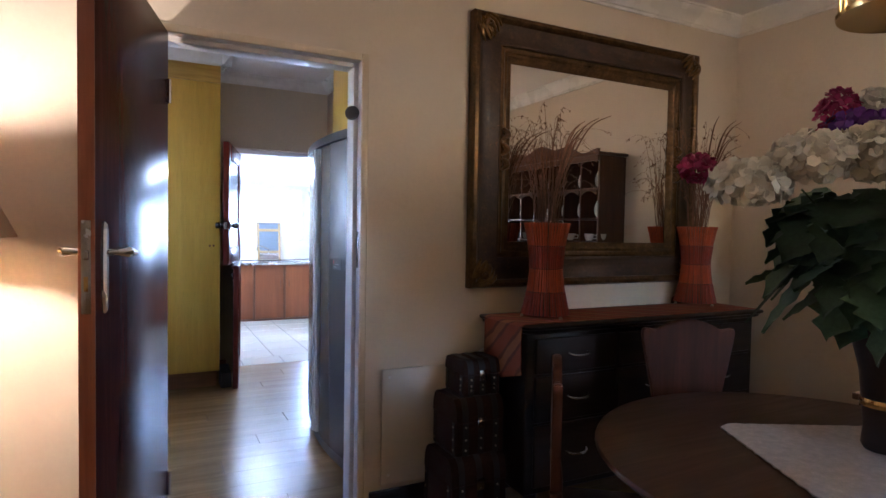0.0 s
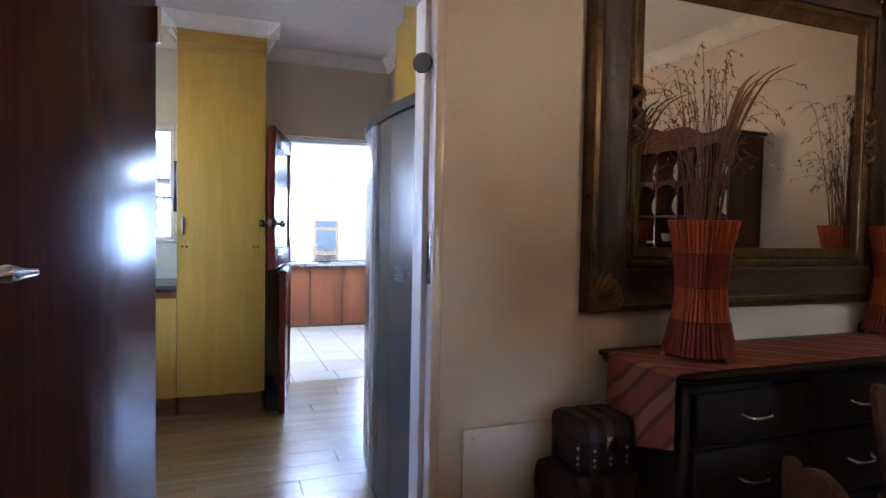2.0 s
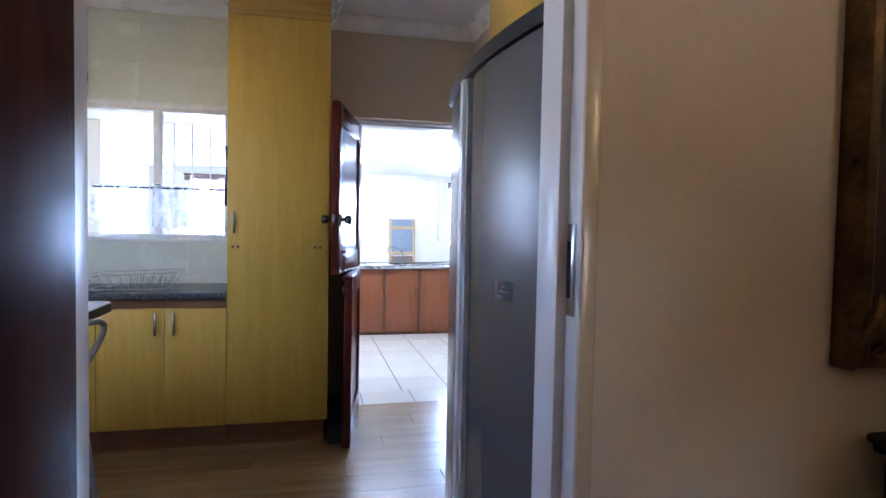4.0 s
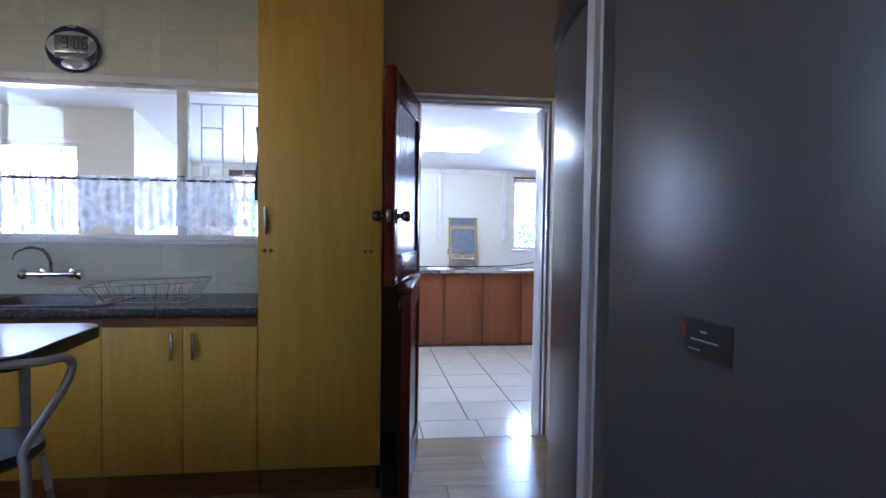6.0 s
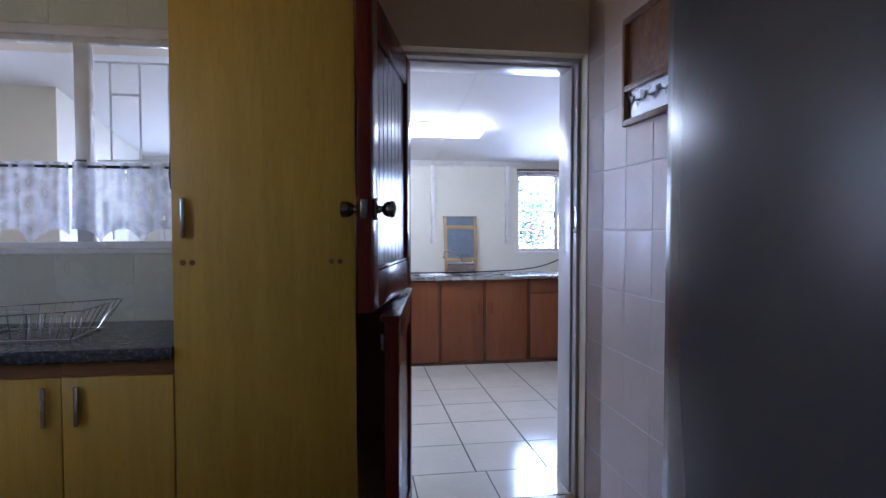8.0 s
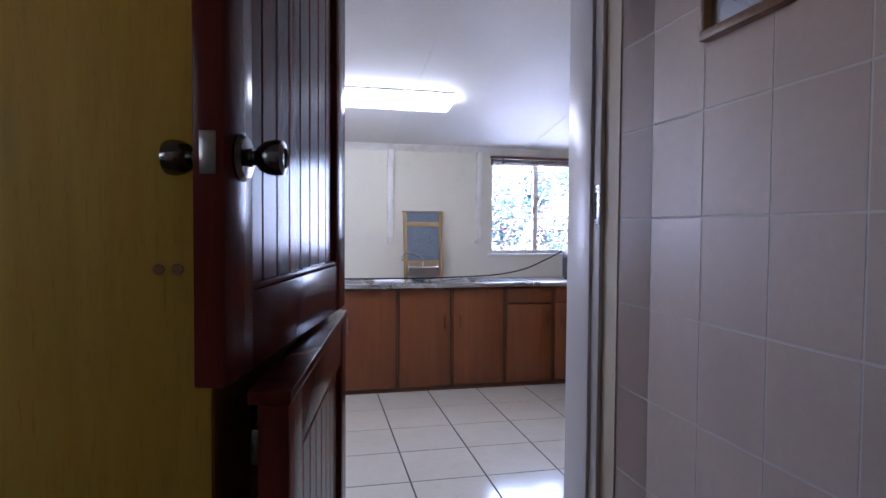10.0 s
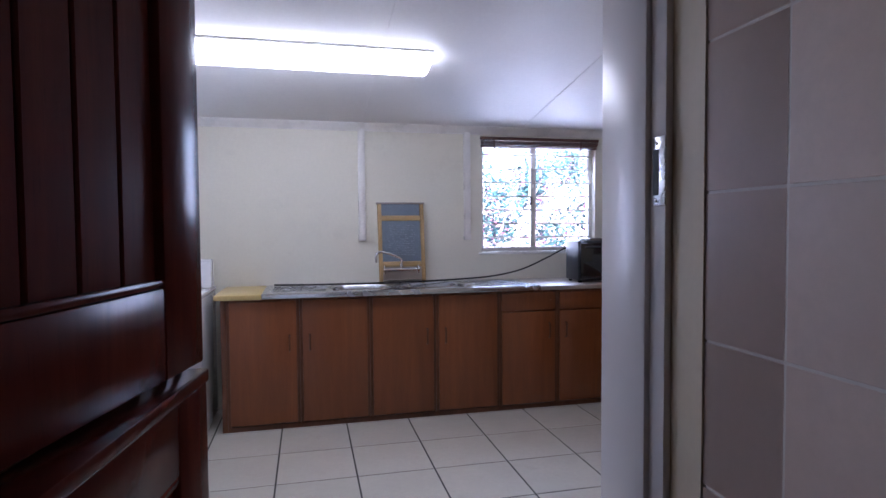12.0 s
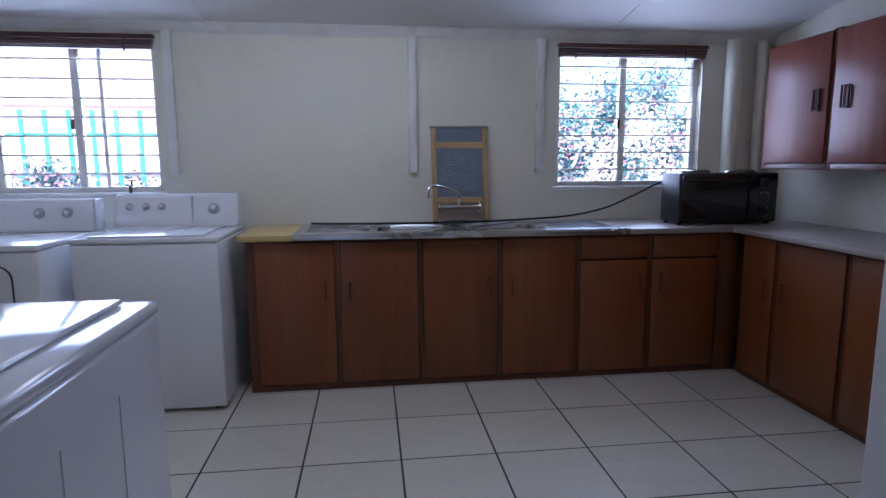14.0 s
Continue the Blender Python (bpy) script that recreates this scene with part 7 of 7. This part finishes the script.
# chandelier over the table
CX, CYY = 2.40, 1.10
cd = thing("chandelier", "brass hanging lamp with amber glass panels, switched on", "chandelier", (CX, CYY, DC))
part("rod", cyl(bm_new(), (CX, CYY, 2.340), (CX, CYY, DC - 0.001), 0.006), BRASS, cd)
part("canopy", lathe(bm_new(), [(0.0, 2.80), (0.03, 2.805), (0.06, 2.84), (0.06, DC - 0.001), (0, DC - 0.001)], (CX, CYY, 0), 24), BRASS, cd)
part("top_plate", lathe(bm_new(), [(0.0, 2.340), (0.20, 2.345), (0.205, 2.360), (0.05, 2.390), (0, 2.400)], (CX, CYY, 0), 32), BRASS, cd)
part("bottom_ring", lathe(bm_new(), [(0.185, 2.095), (0.205, 2.092), (0.208, 2.105), (0.185, 2.110)], (CX, CYY, 0), 36), BRASS, cd)
for k in range(10):
    a0, a1 = 2 * math.pi * k / 10 + 0.03, 2 * math.pi * (k + 1) / 10 - 0.03
    bm = bm_new()
    q = [(0.197, a0, 2.110), (0.197, a1, 2.110), (0.195, a1, 2.340), (0.195, a0, 2.340)]
    ring_mesh(bm, [[(CX + (r - d) * math.cos(a), CYY + (r - d) * math.sin(a), z) for r, a, z in q] for d in (0, 0.004)])
    g = part("glass_panel", bm, AMBER, cd, "amber bevelled glass panel", smooth=False)
    g.visible_shadow = False
    part("glass_bar", cyl(bm_new(), (CX + 0.2 * math.cos(a0 - 0.03), CYY + 0.2 * math.sin(a0 - 0.03), 2.105), (CX + 0.2 * math.cos(a0 - 0.03), CYY + 0.2 * math.sin(a0 - 0.03), 2.345), 0.004, n=8), BRASS, cd)
for k in range(6):
    a = k * math.pi / 3 + 0.2
    bm = bm_new()
    bmesh.ops.create_uvsphere(bm, u_segments=12, v_segments=8, radius=0.022, matrix=Matrix.Translation((CX + 0.13 * math.cos(a), CYY + 0.13 * math.sin(a), 2.190)) @ Matrix.Diagonal((1, 1, 1.9, 1)))
    b2 = part("bulb", bm, BULB, cd, "glowing warm candle bulb")
    b2.visible_shadow = False
lamp("chandelier_light", "POINT", Matrix.Translation(true_at((CX, CYY, 2.170))), 0.32, WARM, r=0.03)

# ---- outside ----
TRUE[0] = False
bm = bm_new()
for x, y in ((-60, 9.51), (60, 9.51), (60, 400), (-60, 400)):
    bm.verts.new((x * 4, y, -0.06))
bm.faces.new(list(bm.verts))
structure("ground", bm, GROUND, "pale sunlit garden ground", "ground")
wall("garden_wall", "x", 14.6, 14.8, -16, 22, -0.06, 1.75, [], GARDENWALL, "pinkish plastered garden wall")


def hedge(name, cx, cy, rx, ry, z1, count, seed, label, blossom):
    """A loose bush: stems and many small separate leaves, with blossom among them."""
    rng = random.Random(seed)
    h = thing(name, label, "bush", (cx, cy, -0.06))
    bm = bm_new()
    for i in range(14):
        a = rng.uniform(0, 6.28)
        tube(bm, [(cx + 0.1 * math.cos(a), cy + 0.1 * math.sin(a), -0.06), (cx + rx * 0.4 * math.cos(a), cy + ry * 0.4 * math.sin(a), z1 * 0.5), (cx + rx * 0.75 * math.cos(a), cy + ry * 0.75 * math.sin(a), z1 * rng.uniform(0.7, 0.95))], [0.03, 0.02, 0.008], 6)
    part("stems", bm, GARDENWALL, h)
    clumps = [(rng.uniform(-1, 1), rng.uniform(-1, 1), rng.uniform(0.15, 0.95), rng.uniform(0.18, 0.36)) for _ in range(34)]
    for nm, mat, n, s in (("foliage", HEDGE, count, 0.055), ("blossom", BLOSSOM, blossom, 0.045)):
        verts, faces = [], []
        for i in range(n):
            ux, uy, uz, r = rng.choice(clumps)
            p = Vector((cx + ux * rx, cy + uy * ry, uz * z1)) + Vector((rng.gauss(0, r * 0.55), rng.gauss(0, r * 0.55), rng.gauss(0, r * 0.5)))
            if p.z < 0.02:
                continue
            d = Vector((rng.uniform(-1, 1), rng.uniform(-1, 1), rng.uniform(-0.6, 0.8))).normalized()
            e = d.orthogonal().normalized()
            L = s * rng.uniform(0.7, 1.5)
            k = len(verts)
            verts += [p, p + d * L * 0.5 + e * L * 0.32, p + d * L, p + d * L * 0.5 - e * L * 0.32]
            faces.append((k, k + 1, k + 2, k + 3))
        me = bpy.data.meshes.new(nm)
        me.from_pydata([v - Vector((cx, cy, -0.06)) for v in verts], [], faces)
        me.materials.append(mat)
        ob = new(nm, me)
        ob.parent = h
        tagged(ob, kind="stuff")
    return h


hedge("flowering_bush", 3.4, 12.2, 1.3, 0.7, 2.15, 7000, 21, "blue-green garden bush with pink blossoms", 1500)
hedge("flowering_bush", 5.6, 12.8, 1.4, 0.7, 2.5, 6000, 22, "tall blue-green garden bush with pink blossoms", 1200)
hedge("flowering_bush", -3.2, 13.6, 1.1, 0.5, 1.15, 4000, 23, "low garden bush with pink blossoms", 1500)
hedge("flowering_bush", -1.4, 13.4, 0.9, 0.5, 0.85, 3000, 24, "low garden bush with pink blossoms", 1400)
gf = thing("garden_fence", "green painted steel palisade fence", "fence", (-2.4, 14.2, -0.06))
for i in range(18):
    x = -6.2 + i * 0.3
    part("paling", box(bm_new(), x - 0.03, 14.20, -0.06, x + 0.03, 14.22, 1.95, 0.004, 1), GREENSTEEL, gf)
for z in (0.5, 1.6):
    part("rail", box(bm_new(), -6.3, 14.222, z, -1.0, 14.25, z + 0.05), GREENSTEEL, gf)
nh = thing("neighbour_house", "low neighbouring house with a tiled roof and white windows", "house", (-3.0, 24, -0.06))
part("wall", box(bm_new(), -11, 22, -0.06, 4, 30, 2.7), GARDENWALL, nh)
bm = bm_new()
ring_mesh(bm, [[(x, 21.5, 2.7), (x, 26, 4.6), (x, 30.5, 2.7)] for x in (-11.5, 4.5)])
part("roof", bm, ROOFTILE, nh)
for i in range(5):
    x = -8 + i * 2.2
    w = part("window", box(bm_new(), x, 21.94, 1.1, x + 1.2, 21.999, 2.2), WHITE, nh)
    for k in range(3):
        part("pane", box(bm_new(), x + 0.05 + k * 0.38, 21.93, 1.15, x + 0.37 + k * 0.38, 21.939, 2.15), OVENGLASS, w)

# ---- floor pieces and wall tiles ----


def shared(name, mesh, parent, place):
    ob = new(name, mesh)
    ob.parent = parent
    ob.matrix_basis = place
    return ob


def piece_mesh(name, sx, sy, sz, material, bevel):
    bm = box(bm_new(), 0, 0, 0, sx, sy, sz, bevel, 1)
    me = bpy.data.meshes.new(name)
    bm.to_mesh(me)
    bm.free()
    me.materials.append(material)
    return me


# laundry floor tiles, 0.40 m
X0, Y0, P = 1.475 - 0.4 * 12, 8.805 - 0.4 * 5, 0.4
full_tile = piece_mesh("tile", P - 0.008, P - 0.008, 0.008, FLOORTILE, 0.0012)
for i in range(18):
    for j in range(7):
        x, y = X0 + i * P, Y0 + j * P
        if x > 3.9 or x < -3.25 or (x < -1.2 and y > 7.3) or y > 9.3:
            continue
        shared("tile", full_tile, FLOOR_L, Matrix.Translation((x + 0.003, y + 0.003, -0.008)))
row = piece_mesh("tile_cut", P - 0.008, 0.394, 0.008, FLOORTILE, 0.0012)
for i in range(18):
    x = X0 + i * P
    if -3.25 < x < 3.9:
        shared("tile", row, FLOOR_L, Matrix.Translation((x + 0.003, 6.408, -0.008)))
sill = piece_mesh("tile_threshold", 0.394, 0.320, 0.008, FLOORTILE, 0.0012)
for k in range(5):
    shared("tile", sill, FLOOR_L, Matrix.Translation((0.33 + k * P, 6.082, -0.008)))

# kitchen and dining planks, along x
CUTS = {}


def lay_plank(base, x, y, width, lo, hi):
    """One board, cut where it meets a wall."""
    a, b = max(x, lo), min(x + 1.285, hi)
    if b - a < 0.02:
        return
    key = (round(b - a, 3), width)
    if key not in CUTS:
        CUTS[key] = piece_mesh("plank", key[0], width, 0.009, PLANK, 0.0008)
    shared("plank", CUTS[key], base, Matrix.Translation((a, y, -0.009)))


for j in range(18):
    off = (j * 0.517) % 1.287
    for k in range(5):
        lay_plank(FLOOR_K, -2.40 - off + k * 1.287, 2.722 + j * 0.1924, 0.1918 if j < 17 else 0.082, -2.20, 1.93)
FLOOR_D = bpy.data.objects["floor_dining_base"]
for j in range(27):
    off = (j * 0.517) % 1.287
    for k in range(6):
        lay_plank(FLOOR_D, -1.8 - off + k * 1.287, 2.722 - (j + 1) * 0.1924, 0.1918, -1.72, 3.79)

# tiles on the kitchen's right wall
WALL_E = bpy.data.objects["wall_kitchen_east"]
EX = 0.027 + K * KR
wt = piece_mesh("wall_tile", 0.010, 0.2125, 0.2515, WALLTILE, 0.002)
for i in range(9):
    for j in range(11):
        shared("tile", wt, WALL_E, Matrix.Translation((EX + 0.003, 5.781 - 0.2145 * i + 0.001, 0.048 + 0.2540 * j)))
wt2 = piece_mesh("wall_tile_narrow", 0.010, 0.170, 0.2515, WALLTILE, 0.002)
for j in range(11):
    shared("tile", wt2, WALL_E, Matrix.Translation((EX + 0.003, 5.7832, 0.048 + 0.2540 * j)))
# tiles on the window wall
WALL_N = bpy.data.objects["wall_kitchen_north"]
bm = bm_new()
for a, b, c, d in ((-2.18, 0.232, 0.91, 1.22), (-2.18, 0.232, 2.146, 2.72), (0.188, 0.232, 1.22, 2.146)):
    box(bm, a, NK - 0.010, c, b, NK - 0.0002, d)
structure("tile_bed", bm, LGROUT2, "cream grout bed behind the window wall tiles", "wall")
for i in range(9):
    for z, h in ((0.990, 0.228), (2.150, 0.2475), (2.4005, 0.2475), (2.651, 0.07), (0.938, 0.049)):
        x = -2.18 + i * 0.30
        w = min(0.297, 0.231 - x)
        if w > 0.02:
            shared("tile", piece_mesh("wall_tile_pale", w, 0.010, h, WALLTILE2, 0.0015), WALL_N, Matrix.Translation((x, NK - 0.0125, z)))
